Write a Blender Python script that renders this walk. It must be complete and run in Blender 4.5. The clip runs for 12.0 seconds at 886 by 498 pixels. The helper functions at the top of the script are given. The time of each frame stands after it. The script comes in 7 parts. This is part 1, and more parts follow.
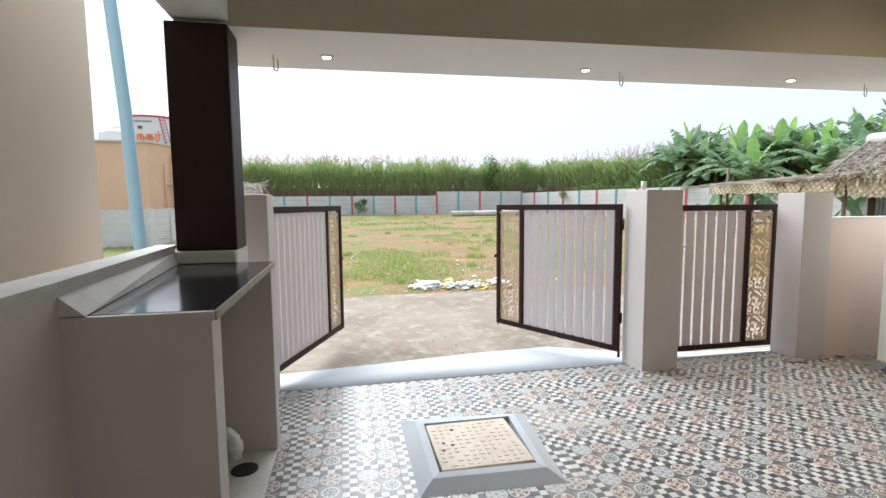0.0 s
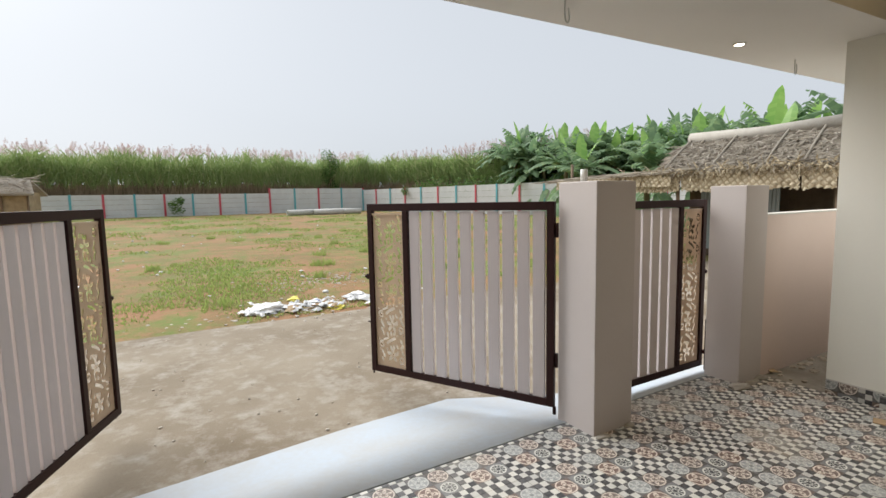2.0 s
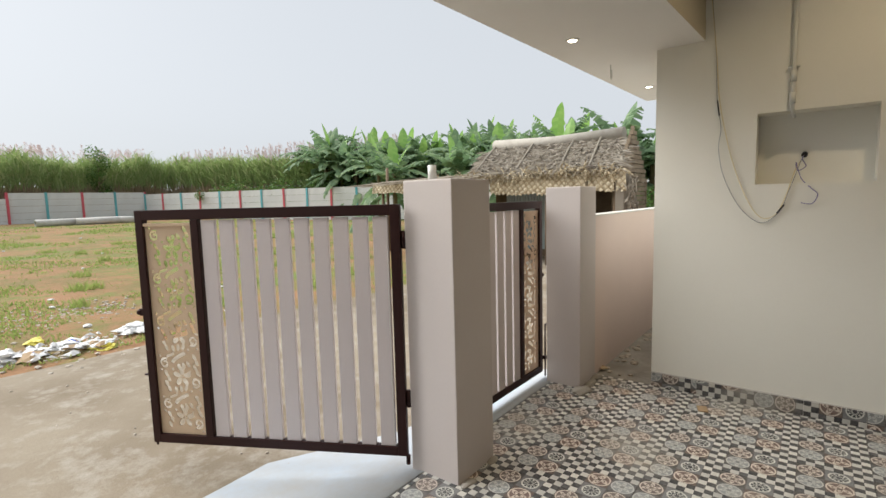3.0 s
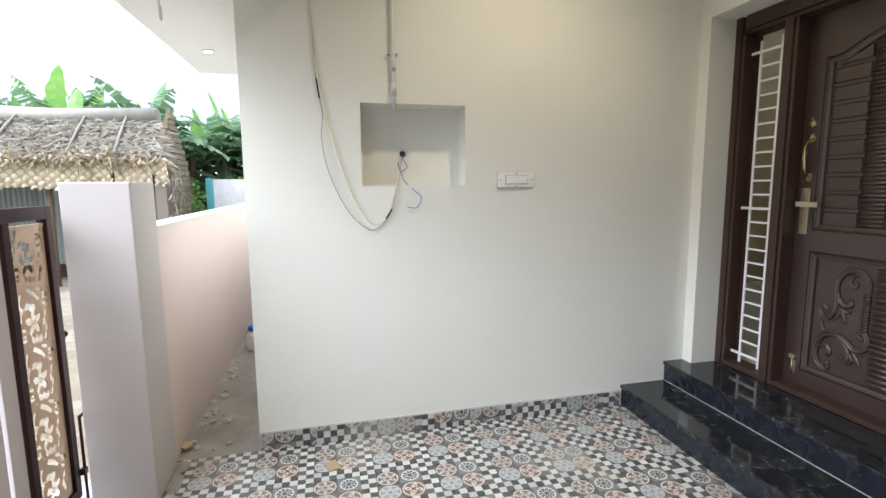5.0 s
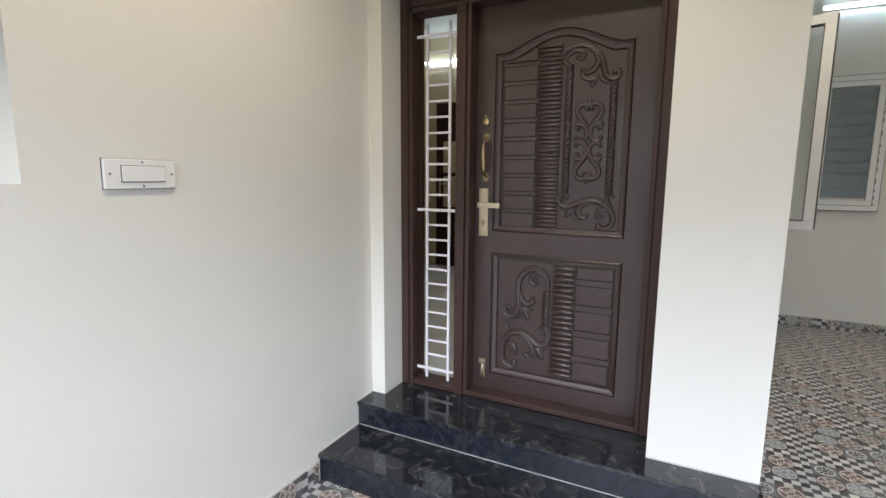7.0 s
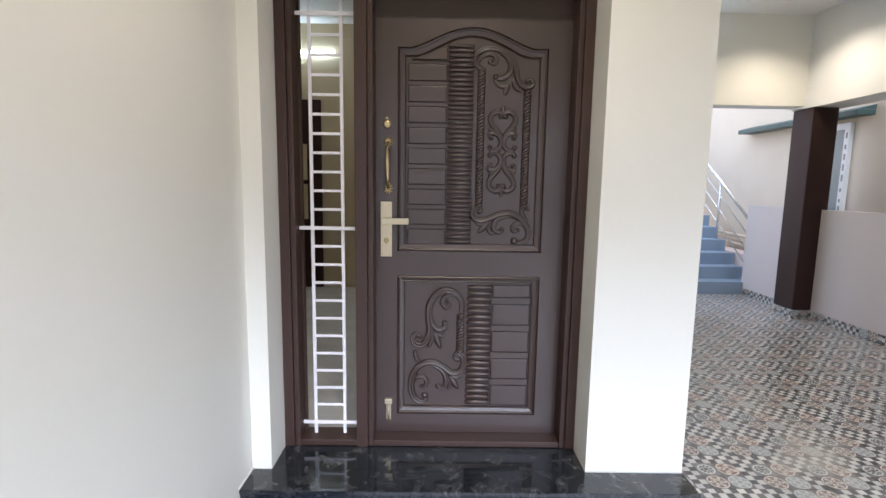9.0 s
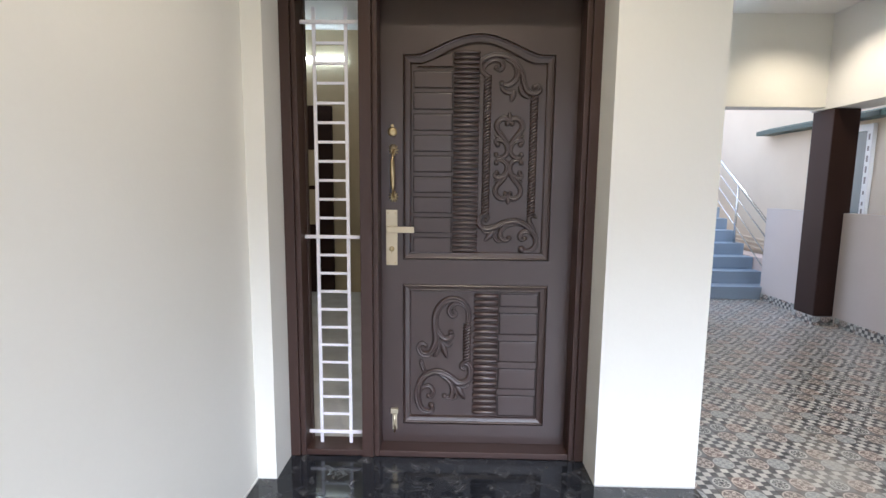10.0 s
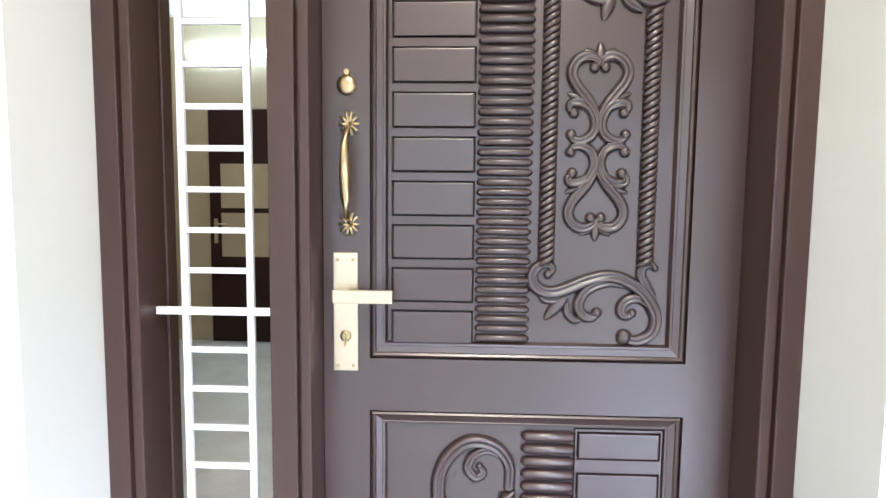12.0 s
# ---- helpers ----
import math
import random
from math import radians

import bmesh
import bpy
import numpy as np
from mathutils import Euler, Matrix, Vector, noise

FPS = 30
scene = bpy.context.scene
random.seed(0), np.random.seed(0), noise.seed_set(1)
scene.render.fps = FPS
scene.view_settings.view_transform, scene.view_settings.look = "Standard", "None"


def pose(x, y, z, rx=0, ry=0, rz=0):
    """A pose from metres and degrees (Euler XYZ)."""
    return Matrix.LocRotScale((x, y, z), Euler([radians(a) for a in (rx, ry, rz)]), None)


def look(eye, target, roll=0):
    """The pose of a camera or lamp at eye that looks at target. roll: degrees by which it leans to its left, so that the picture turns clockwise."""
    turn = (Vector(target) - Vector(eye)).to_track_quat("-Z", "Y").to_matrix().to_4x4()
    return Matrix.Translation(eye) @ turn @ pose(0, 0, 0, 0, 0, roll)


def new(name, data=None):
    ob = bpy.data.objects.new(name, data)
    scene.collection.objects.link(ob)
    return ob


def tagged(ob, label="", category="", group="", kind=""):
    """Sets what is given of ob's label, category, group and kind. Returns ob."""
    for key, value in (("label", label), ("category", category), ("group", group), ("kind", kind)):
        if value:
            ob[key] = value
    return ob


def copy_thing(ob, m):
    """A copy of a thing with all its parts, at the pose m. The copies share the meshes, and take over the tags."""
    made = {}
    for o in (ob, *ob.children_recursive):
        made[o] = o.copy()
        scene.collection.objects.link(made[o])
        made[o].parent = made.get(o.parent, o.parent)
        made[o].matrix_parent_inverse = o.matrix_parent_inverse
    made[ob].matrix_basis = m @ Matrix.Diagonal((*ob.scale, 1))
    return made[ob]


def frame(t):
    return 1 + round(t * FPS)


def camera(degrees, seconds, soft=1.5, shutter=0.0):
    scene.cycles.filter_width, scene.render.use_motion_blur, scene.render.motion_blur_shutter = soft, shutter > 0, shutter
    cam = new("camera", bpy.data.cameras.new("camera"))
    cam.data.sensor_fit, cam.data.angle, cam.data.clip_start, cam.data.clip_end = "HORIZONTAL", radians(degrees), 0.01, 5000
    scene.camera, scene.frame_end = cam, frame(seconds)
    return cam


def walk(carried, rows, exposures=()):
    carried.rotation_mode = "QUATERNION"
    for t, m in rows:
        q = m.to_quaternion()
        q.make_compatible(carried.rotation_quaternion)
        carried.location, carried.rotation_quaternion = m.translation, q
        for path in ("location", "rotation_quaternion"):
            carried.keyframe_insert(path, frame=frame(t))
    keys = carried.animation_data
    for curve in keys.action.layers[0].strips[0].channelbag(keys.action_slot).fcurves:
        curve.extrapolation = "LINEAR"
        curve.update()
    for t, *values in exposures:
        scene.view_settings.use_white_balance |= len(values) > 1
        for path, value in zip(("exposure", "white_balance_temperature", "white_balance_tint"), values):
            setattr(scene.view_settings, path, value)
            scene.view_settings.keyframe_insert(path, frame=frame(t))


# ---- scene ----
cam = camera(84.8, 12.0)
METRES, EYE, TILT, LEAN, TURN = 6.8, 1.5, 0.0, 0.0, -11.1
EXPOSURES = [
    (0, 1.4, 5900, 9), (0.5, 1.15, 6000, 9), (1.0, 0.97, 6200, 9), (1.5, 0.93, 6300, 9), (2.0, 0.85, 6400, 9), (2.5, 0.84, 6500, 9), (4.5, 1.68, 6100, 7), (5.0, 1.80, 5600, 8),
    (5.5, 1.74, 5650, 9), (7.0, 2.08, 5500, 11), (9.5, 2.33, 5350, 13), (11.0, 2.48, 5250, 13), (12.0, 3.70, 5000, 10),
]
PATH = [
    (0, (-0.025, -0.015, 1.424), (0.372, 1.937, 1.239), -0.5),
    (0.5, (-0.011, 0.432, 1.427), (0.441, 2.371, 1.235), -0.5),
    (1, (0.037, 0.828, 1.417), (0.618, 2.732, 1.225), -0.6),
    (1.5, (0.14, 1.241, 1.437), (0.907, 3.077, 1.235), -0.9),
    (2, (0.238, 1.592, 1.437), (1.241, 3.31, 1.232), -1.1),
    (2.5, (0.388, 1.892, 1.461), (1.659, 3.418, 1.227), -1.2),
    (2.7, (0.454, 2.015, 1.428), (1.851, 3.43, 1.209), -1.4),
    (4.3, (1.182, 2.601, 1.464), (3.161, 2.722, 1.203), -0.3),
    (4.5, (1.304, 2.641, 1.483), (3.285, 2.581, 1.215), -0.5),
    (4.6, (1.357, 2.659, 1.484), (3.335, 2.514, 1.226), -0.7),
    (5, (1.563, 2.711, 1.469), (3.492, 2.248, 1.208), -0.5),
    (5.5, (1.874, 2.799, 1.5), (3.654, 1.932, 1.216), -0.4),
    (6, (2.206, 2.738, 1.48), (3.752, 1.503, 1.188), -0.2),
    (6.5, (2.468, 2.597, 1.488), (3.718, 1.064, 1.19), 0.1),
    (7, (2.75, 2.559, 1.495), (3.638, 0.791, 1.201), 0.4),
    (7.5, (3.007, 2.494, 1.485), (3.546, 0.589, 1.198), 0.6),
    (7.7, (3.092, 2.441, 1.496), (3.51, 0.507, 1.207), 0.8),
    (9.5, (3.535, 2.357, 1.522), (3.487, 0.374, 1.266), 0.8),
    (10, (3.454, 2.33, 1.536), (3.496, 0.346, 1.287), 0.6),
    (10.5, (3.445, 2.13, 1.519), (3.494, 0.14, 1.326), 0.7),
    (11, (3.433, 1.814, 1.524), (3.462, -0.18, 1.371), 0.7),
    (11.5, (3.465, 1.467, 1.494), (3.519, -0.529, 1.388), 0.7),
    (12, (3.497, 1.128, 1.52), (3.562, -0.866, 1.374), 0.6),
]
walk(cam, [(t, look(eye, target, roll)) for t, eye, target, roll in PATH], EXPOSURES)

SOFFIT, CEIL, WALLX, BEAMY = 2.43, 3.5, 4.29, 2.88


# ---- world and light ----
def make_world():
    w = bpy.data.worlds.new("overcast_sky")
    scene.world = w
    w.use_nodes = True
    nt = w.node_tree
    bg = nt.nodes["Background"]
    sky = nt.nodes.new("ShaderNodeTexSky")
    sky.sky_type, sky.sun_disc = "NISHITA", False
    sky.sun_elevation, sky.sun_rotation = radians(45), radians(-22)
    sky.air_density, sky.dust_density = 1.0, 4.0
    hsv = nt.nodes.new("ShaderNodeHueSaturation")
    hsv.inputs["Saturation"].default_value = 0.25
    mix = nt.nodes.new("ShaderNodeMix")
    mix.data_type, mix.clamp_factor = "RGBA", True
    mix.inputs[0].default_value = 0.82
    mix.inputs[7].default_value = (3.5, 3.7, 4.0, 1)
    nt.links.new(sky.outputs[0], hsv.inputs["Color"])
    nt.links.new(hsv.outputs[0], mix.inputs[6])
    nt.links.new(mix.outputs[2], bg.inputs["Color"])
    bg.inputs["Strength"].default_value = 0.105


make_world()
sun = new("sun", bpy.data.lights.new("sun", "SUN"))
sun.data.energy, sun.data.angle, sun.data.color = 2.7, radians(60), (1, 0.98, 0.95)
sun.matrix_world = look((0, 0, 10), (2.5, -6.15, 3.5))


# ---- materials ----
def nodes_of(name, rough=0.6, metal=0.0, spec=0.5):
    m = bpy.data.materials.new(name)
    m.use_nodes = True
    nt = m.node_tree
    b = nt.nodes["Principled BSDF"]
    b.inputs["Roughness"].default_value = rough
    b.inputs["Metallic"].default_value = metal
    b.inputs["Specular IOR Level"].default_value = spec
    return m, nt, b


def N(nt, kind, **kw):
    n = nt.nodes.new("ShaderNode" + kind)
    for k, v in kw.items():
        n.inputs[k].default_value = v
    return n


def math_node(nt, op, a, b=None, c=None):
    n = nt.nodes.new("ShaderNodeMath")
    n.operation = op
    for i, v in enumerate((a, b, c)):
        if v is None:
            continue
        if isinstance(v, (int, float)):
            n.inputs[i].default_value = v
        else:
            nt.links.new(v, n.inputs[i])
    return n.outputs[0]


def mixc(nt, fac, a, b):
    n = nt.nodes.new("ShaderNodeMix")
    n.data_type = "RGBA"
    for i, v in ((0, fac), (6, a), (7, b)):
        if isinstance(v, (int, float)):
            n.inputs[i].default_value = v
        elif isinstance(v, tuple):
            n.inputs[i].default_value = (*v[:3], 1)
        else:
            nt.links.new(v, n.inputs[i])
    return n.outputs[2]


def coords(nt, kind="Object"):
    return nt.nodes.new("ShaderNodeTexCoord").outputs[kind]


def noise_of(nt, co, scale, detail=4.0, rough=0.55):
    n = N(nt, "TexNoise", Scale=scale, Detail=detail, Roughness=rough)
    nt.links.new(co, n.inputs["Vector"])
    return n.outputs["Fac"]


def ramp(nt, fac, a, b):
    n = nt.nodes.new("ShaderNodeMapRange")
    n.inputs[1].default_value, n.inputs[2].default_value = a, b
    nt.links.new(fac, n.inputs[0])
    return n.outputs[0]


def bump(nt, b, height, dist=0.002, strength=0.5):
    n = N(nt, "Bump", Strength=strength, Distance=dist)
    nt.links.new(height, n.inputs["Height"])
    nt.links.new(n.outputs[0], b.inputs["Normal"])


def surface(name, color, dark=None, rough=0.6, metal=0.0, spec=0.5, big=1.5, small=60.0, stain=0.35, relief=0.001, stretch=None, rvar=0.1):
    """Painted, plastered, wooden or metal surface with a coarse and a fine variation."""
    m, nt, b = nodes_of(name, rough, metal, spec)
    dark = dark or tuple(c * 0.8 for c in color)
    co = coords(nt)
    if stretch:
        mp = N(nt, "Mapping", Scale=stretch)
        nt.links.new(co, mp.inputs[0])
        co = mp.outputs[0]
    n1, n2 = noise_of(nt, co, big, 5), noise_of(nt, co, small, 3)
    f = math_node(nt, "MULTIPLY", ramp(nt, n1, 0.38, 0.72), stain)
    c = mixc(nt, f, color, dark)
    c = mixc(nt, math_node(nt, "MULTIPLY", ramp(nt, n2, 0.3, 0.8), stain * 0.5), c, dark)
    nt.links.new(c, b.inputs["Base Color"])
    r = math_node(nt, "MULTIPLY_ADD", n1, rvar, rough - rvar * 0.5)
    nt.links.new(r, b.inputs["Roughness"])
    if relief:
        bump(nt, b, math_node(nt, "MULTIPLY_ADD", n2, 0.35, n1), relief, 0.6)
    return m


def emitter(name, color, strength):
    m = bpy.data.materials.new(name)
    m.use_nodes = True
    nt = m.node_tree
    nt.nodes.clear()
    e = nt.nodes.new("ShaderNodeEmission")
    e.inputs[0].default_value, e.inputs[1].default_value = (*color, 1), strength
    o = nt.nodes.new("ShaderNodeOutputMaterial")
    nt.links.new(e.outputs[0], o.inputs[0])
    return m


M_CREAM = surface("cream_wall_paint", (0.77, 0.76, 0.70), (0.69, 0.68, 0.61), 0.55, stain=0.25, relief=0.0015)
M_TAN = surface("tan_beam_paint", (0.52, 0.46, 0.34), (0.44, 0.38, 0.27), 0.6, stain=0.3, relief=0.0015)
M_WHITE = surface("white_ceiling_paint", (0.80, 0.79, 0.77), (0.72, 0.70, 0.68), 0.6, stain=0.3)
M_MAUVE = surface("mauve_grey_paint", (0.56, 0.51, 0.49), (0.47, 0.42, 0.40), 0.6, stain=0.3, relief=0.0015)
M_PINK = surface("pale_pink_paint", (0.67, 0.55, 0.49), (0.56, 0.46, 0.41), 0.65, stain=0.3, relief=0.0015)
M_PEACH = surface("peach_house_paint", (0.72, 0.50, 0.33), (0.6, 0.41, 0.26), 0.7, stain=0.35, relief=0.003)
M_BEIGE = surface("beige_neighbour_paint", (0.74, 0.64, 0.51), (0.64, 0.54, 0.42), 0.7, stain=0.4, relief=0.002)
M_BROWN = surface("dark_brown_column_paint", (0.030, 0.014, 0.011), (0.020, 0.009, 0.007), 0.5, spec=0.22, stain=0.3)
M_DOOR = surface("dark_brown_door_varnish", (0.039, 0.019, 0.015), (0.026, 0.012, 0.010), 0.40, spec=1.0, stain=0.5, big=3, small=120, relief=0.0004)
M_FRAME = surface("brown_frame_wood", (0.052, 0.027, 0.021), (0.033, 0.016, 0.012), 0.42, stain=0.6, big=4, small=90, relief=0.0006, stretch=(1, 1, 0.25))
M_STEEL_BROWN = surface("brown_gate_enamel", (0.030, 0.009, 0.008), (0.020, 0.006, 0.005), 0.5, spec=0.25, stain=0.4, relief=0.0003)
M_SLAT = surface("lilac_grey_slat_enamel", (0.64, 0.58, 0.58), (0.55, 0.50, 0.49), 0.4, stain=0.3, relief=0.0003)
M_GOLD = surface("sand_gold_panel_enamel", (0.66, 0.50, 0.35), (0.54, 0.40, 0.26), 0.45, stain=0.3, relief=0.0003)
M_BRASS = surface("aged_brass", (0.62, 0.50, 0.28), (0.35, 0.26, 0.13), 0.3, metal=1.0, stain=0.5, small=200, relief=0.0002)
M_SATIN = surface("satin_brass_plate", (0.66, 0.58, 0.42), (0.55, 0.47, 0.33), 0.32, metal=1.0, stain=0.3, relief=0.0001)
M_CHROME = surface("stainless_tube", (0.70, 0.69, 0.68), (0.5, 0.5, 0.5), 0.22, metal=1.0, stain=0.2, relief=0)
M_GRILLE = surface("white_grille_enamel", (0.80, 0.78, 0.82), (0.66, 0.64, 0.68), 0.4, stain=0.25, relief=0.0002)
M_PVC = surface("white_plastic", (0.78, 0.78, 0.76), (0.66, 0.66, 0.64), 0.35, stain=0.2, relief=0)
M_CONDUIT = surface("grey_white_conduit", (0.62, 0.63, 0.60), (0.5, 0.5, 0.48), 0.4, stain=0.3, relief=0)
M_BLACK = surface("black_plastic", (0.015, 0.015, 0.017), (0.01, 0.01, 0.01), 0.45, relief=0)
M_RAMP = surface("pale_blue_cement_paint", (0.44, 0.50, 0.57), (0.42, 0.37, 0.30), 0.8, big=2.2, small=30, stain=0.45, relief=0.004)
M_BLUE = surface("blue_stair_paint", (0.26, 0.33, 0.42), (0.2, 0.26, 0.34), 0.5, stain=0.35)
M_POLE = surface("blue_pipe_paint", (0.22, 0.38, 0.50), (0.16, 0.29, 0.40), 0.4, stain=0.3, relief=0)
M_GREEN = surface("dark_green_sunshade_paint", (0.06, 0.10, 0.09), (0.04, 0.07, 0.06), 0.5, stain=0.3)
M_CEMENT = surface("bare_cement", (0.36, 0.34, 0.31), (0.19, 0.17, 0.14), 0.85, big=3, small=40, stain=0.75, relief=0.006)
M_SILL = surface("whitewash_cement", (0.62, 0.61, 0.58), (0.42, 0.40, 0.36), 0.75, big=4, small=40, stain=0.6, relief=0.004)
M_SOCKET = surface("white_switch_plastic", (0.82, 0.82, 0.80), (0.74, 0.74, 0.72), 0.3, stain=0.1, relief=0)
M_PRECAST = surface("whitewashed_precast", (0.66, 0.67, 0.66), (0.46, 0.47, 0.47), 0.8, big=0.8, small=9, stain=0.55, relief=0.01)
M_RED = surface("red_post_paint", (0.55, 0.09, 0.12), None, 0.6, stain=0.3)
M_TEAL = surface("teal_post_paint", (0.12, 0.40, 0.45), None, 0.6, stain=0.3)
M_THATCH = surface("dry_palm_thatch", (0.30, 0.24, 0.17), (0.12, 0.09, 0.06), 0.9, big=3, small=30, stain=0.8, relief=0.02)
M_MUD = surface("woven_mat_wall", (0.42, 0.33, 0.20), (0.18, 0.13, 0.08), 0.9, big=4, small=40, stain=0.7, relief=0.01)
M_WOOD = surface("weathered_wood_pole", (0.20, 0.14, 0.09), (0.1, 0.07, 0.04), 0.85, stain=0.6, stretch=(1, 1, 0.2))
M_INTERIOR = surface("interior_cream_paint", (0.50, 0.42, 0.27), (0.44, 0.36, 0.22), 0.6, stain=0.2)
M_LOUVRE = surface("grey_window_louvre", (0.20, 0.24, 0.24), (0.12, 0.15, 0.15), 0.2, stain=0.3, relief=0)
M_SEAL = surface("window_seal_gap", (0.10, 0.095, 0.085), None, 0.8, relief=0)


def granite(name="polished_black_granite", speckle=0.5, dusty=0.24, tone=(0.012, 0.014, 0.018), base_rough=0.07, worn=0.35):
    m, nt, b = nodes_of(name, 0.09, spec=0.55)
    co = coords(nt)
    v = N(nt, "TexVoronoi", Scale=260.0)
    nt.links.new(co, v.inputs["Vector"])
    speck = ramp(nt, v.outputs["Distance"], 0.16, 0.02)
    c = mixc(nt, math_node(nt, "MULTIPLY", speck, speckle), tone, (0.18, 0.21, 0.25))
    d1 = N(nt, "TexNoise", Scale=9.0, Detail=8.0, Roughness=0.7, Distortion=1.5)
    nt.links.new(co, d1.inputs["Vector"])
    dust = ramp(nt, d1.outputs["Fac"], 0.5, 0.72)
    c = mixc(nt, math_node(nt, "MULTIPLY", dust, dusty), c, (0.30, 0.29, 0.27))
    nt.links.new(c, b.inputs["Base Color"])
    nt.links.new(math_node(nt, "MULTIPLY_ADD", dust, worn, base_rough), b.inputs["Roughness"])
    return m


M_GRANITE = granite()
M_COUNTER = granite("dusty_black_granite", 0.25, 0.06, (0.022, 0.023, 0.026), 0.11, 0.05)


def tile_pattern():
    """Printed cement-look tile, 8 by 8 cells: a chequer with four rosettes."""
    m, nt, b = nodes_of("patterned_floor_tile", 0.22, spec=0.5)
    co = nt.nodes.new("ShaderNodeTexCoord")
    sep = nt.nodes.new("ShaderNodeSeparateXYZ")
    nt.links.new(co.outputs["Object"], sep.inputs[0])
    P = 0.306
    mm = lambda op, a, bb=None, c=None: math_node(nt, op, a, bb, c)
    u = mm("MULTIPLY", mm("FRACT", mm("ADD", mm("DIVIDE", sep.outputs[0], P), 100.0)), 8.0)
    v = mm("MULTIPLY", mm("FRACT", mm("ADD", mm("DIVIDE", sep.outputs[1], P), 100.0)), 8.0)
    ids = mm("ADD", mm("FLOOR", u), mm("FLOOR", v))
    check = mm("MODULO", ids, 2.0)
    geo = nt.nodes.new("ShaderNodeNewGeometry").outputs["Position"]
    cell = nt.nodes.new("ShaderNodeTexWhiteNoise")
    cv = nt.nodes.new("ShaderNodeCombineXYZ")
    nt.links.new(mm("FLOOR", u), cv.inputs[0])
    nt.links.new(mm("FLOOR", v), cv.inputs[1])
    nt.links.new(cv.outputs[0], cell.inputs["Vector"])
    light = mixc(nt, cell.outputs["Value"], (0.60, 0.59, 0.54), (0.42, 0.42, 0.40))
    dark = mixc(nt, cell.outputs["Value"], (0.028, 0.030, 0.036), (0.10, 0.10, 0.105))
    col = mixc(nt, check, light, dark)
    n_big = noise_of(nt, geo, 1.1, 5, 0.6)
    n_fine = noise_of(nt, geo, 45, 4, 0.7)

    def rosette(cu, cv_, petals, radius, bg, ring, petal, core, twist=0.0, band=0.07):
        nonlocal col
        du, dv = mm("SUBTRACT", u, cu), mm("SUBTRACT", v, cv_)
        r = mm("SQRT", mm("ADD", mm("MULTIPLY", du, du), mm("MULTIPLY", dv, dv)))
        th = mm("ARCTAN2", dv, du)
        inside = mm("MULTIPLY", mm("LESS_THAN", mm("ABSOLUTE", du), 1.5), mm("LESS_THAN", mm("ABSOLUTE", dv), 1.5))
        wave = mm("COSINE", mm("ADD", mm("MULTIPLY", th, petals), mm("MULTIPLY", r, twist)))
        pr = mm("MULTIPLY_ADD", wave, 0.26 * radius, 0.62 * radius)
        base = mixc(nt, mm("LESS_THAN", r, radius), bg, ring)
        edge = mm("LESS_THAN", mm("ABSOLUTE", mm("SUBTRACT", r, radius - band * 0.5)), band)
        base = mixc(nt, edge, base, petal)
        base = mixc(nt, mm("LESS_THAN", r, pr), base, petal)
        base = mixc(nt, mm("LESS_THAN", mm("ABSOLUTE", mm("SUBTRACT", r, mm("MULTIPLY", pr, 0.62))), 0.09), base, ring)
        base = mixc(nt, mm("LESS_THAN", r, 0.28), base, core)
        rim = mm("GREATER_THAN", mm("MAXIMUM", mm("ABSOLUTE", du), mm("ABSOLUTE", dv)), 1.43)
        base = mixc(nt, rim, base, (0.10, 0.09, 0.09))
        col = mixc(nt, inside, col, base)

    rosette(6.5, 6.5, 6, 1.38, (0.075, 0.070, 0.068), (0.15, 0.12, 0.11), (0.54, 0.48, 0.42), (0.18, 0.14, 0.12), 0.0, 0.09)
    rosette(6.5, 3.5, 10, 1.12, (0.17, 0.175, 0.18), (0.035, 0.038, 0.046), (0.55, 0.56, 0.52), (0.05, 0.05, 0.06), 0.9, 0.10)
    rosette(3.5, 6.5, 6, 1.38, (0.12, 0.12, 0.12), (0.27, 0.285, 0.285), (0.46, 0.47, 0.455), (0.22, 0.23, 0.23), 0.3, 0.08)
    rosette(3.5, 3.5, 4, 1.42, (0.13, 0.095, 0.082), (0.17, 0.115, 0.10), (0.56, 0.49, 0.42), (0.13, 0.09, 0.075), 1.2, 0.10)
    c = mixc(nt, mm("MULTIPLY", ramp(nt, n_fine, 0.42, 0.75), 0.2), col, (0.42, 0.40, 0.36))
    c = mixc(nt, mm("MULTIPLY", ramp(nt, n_big, 0.54, 0.72), 0.6), c, (0.46, 0.43, 0.37))
    rust = ramp(nt, noise_of(nt, geo, 2.3, 3, 0.5), 0.69, 0.76)
    c = mixc(nt, mm("MULTIPLY", rust, 0.45), c, (0.40, 0.30, 0.19))
    nt.links.new(c, b.inputs["Base Color"])
    nt.links.new(mm("MULTIPLY_ADD", n_big, 0.30, 0.17), b.inputs["Roughness"])
    bump(nt, b, n_fine, 0.0006, 0.4)
    return m


M_TILE = tile_pattern()
M_GROUT = surface("grey_tile_grout", (0.22, 0.21, 0.20), None, 0.9)


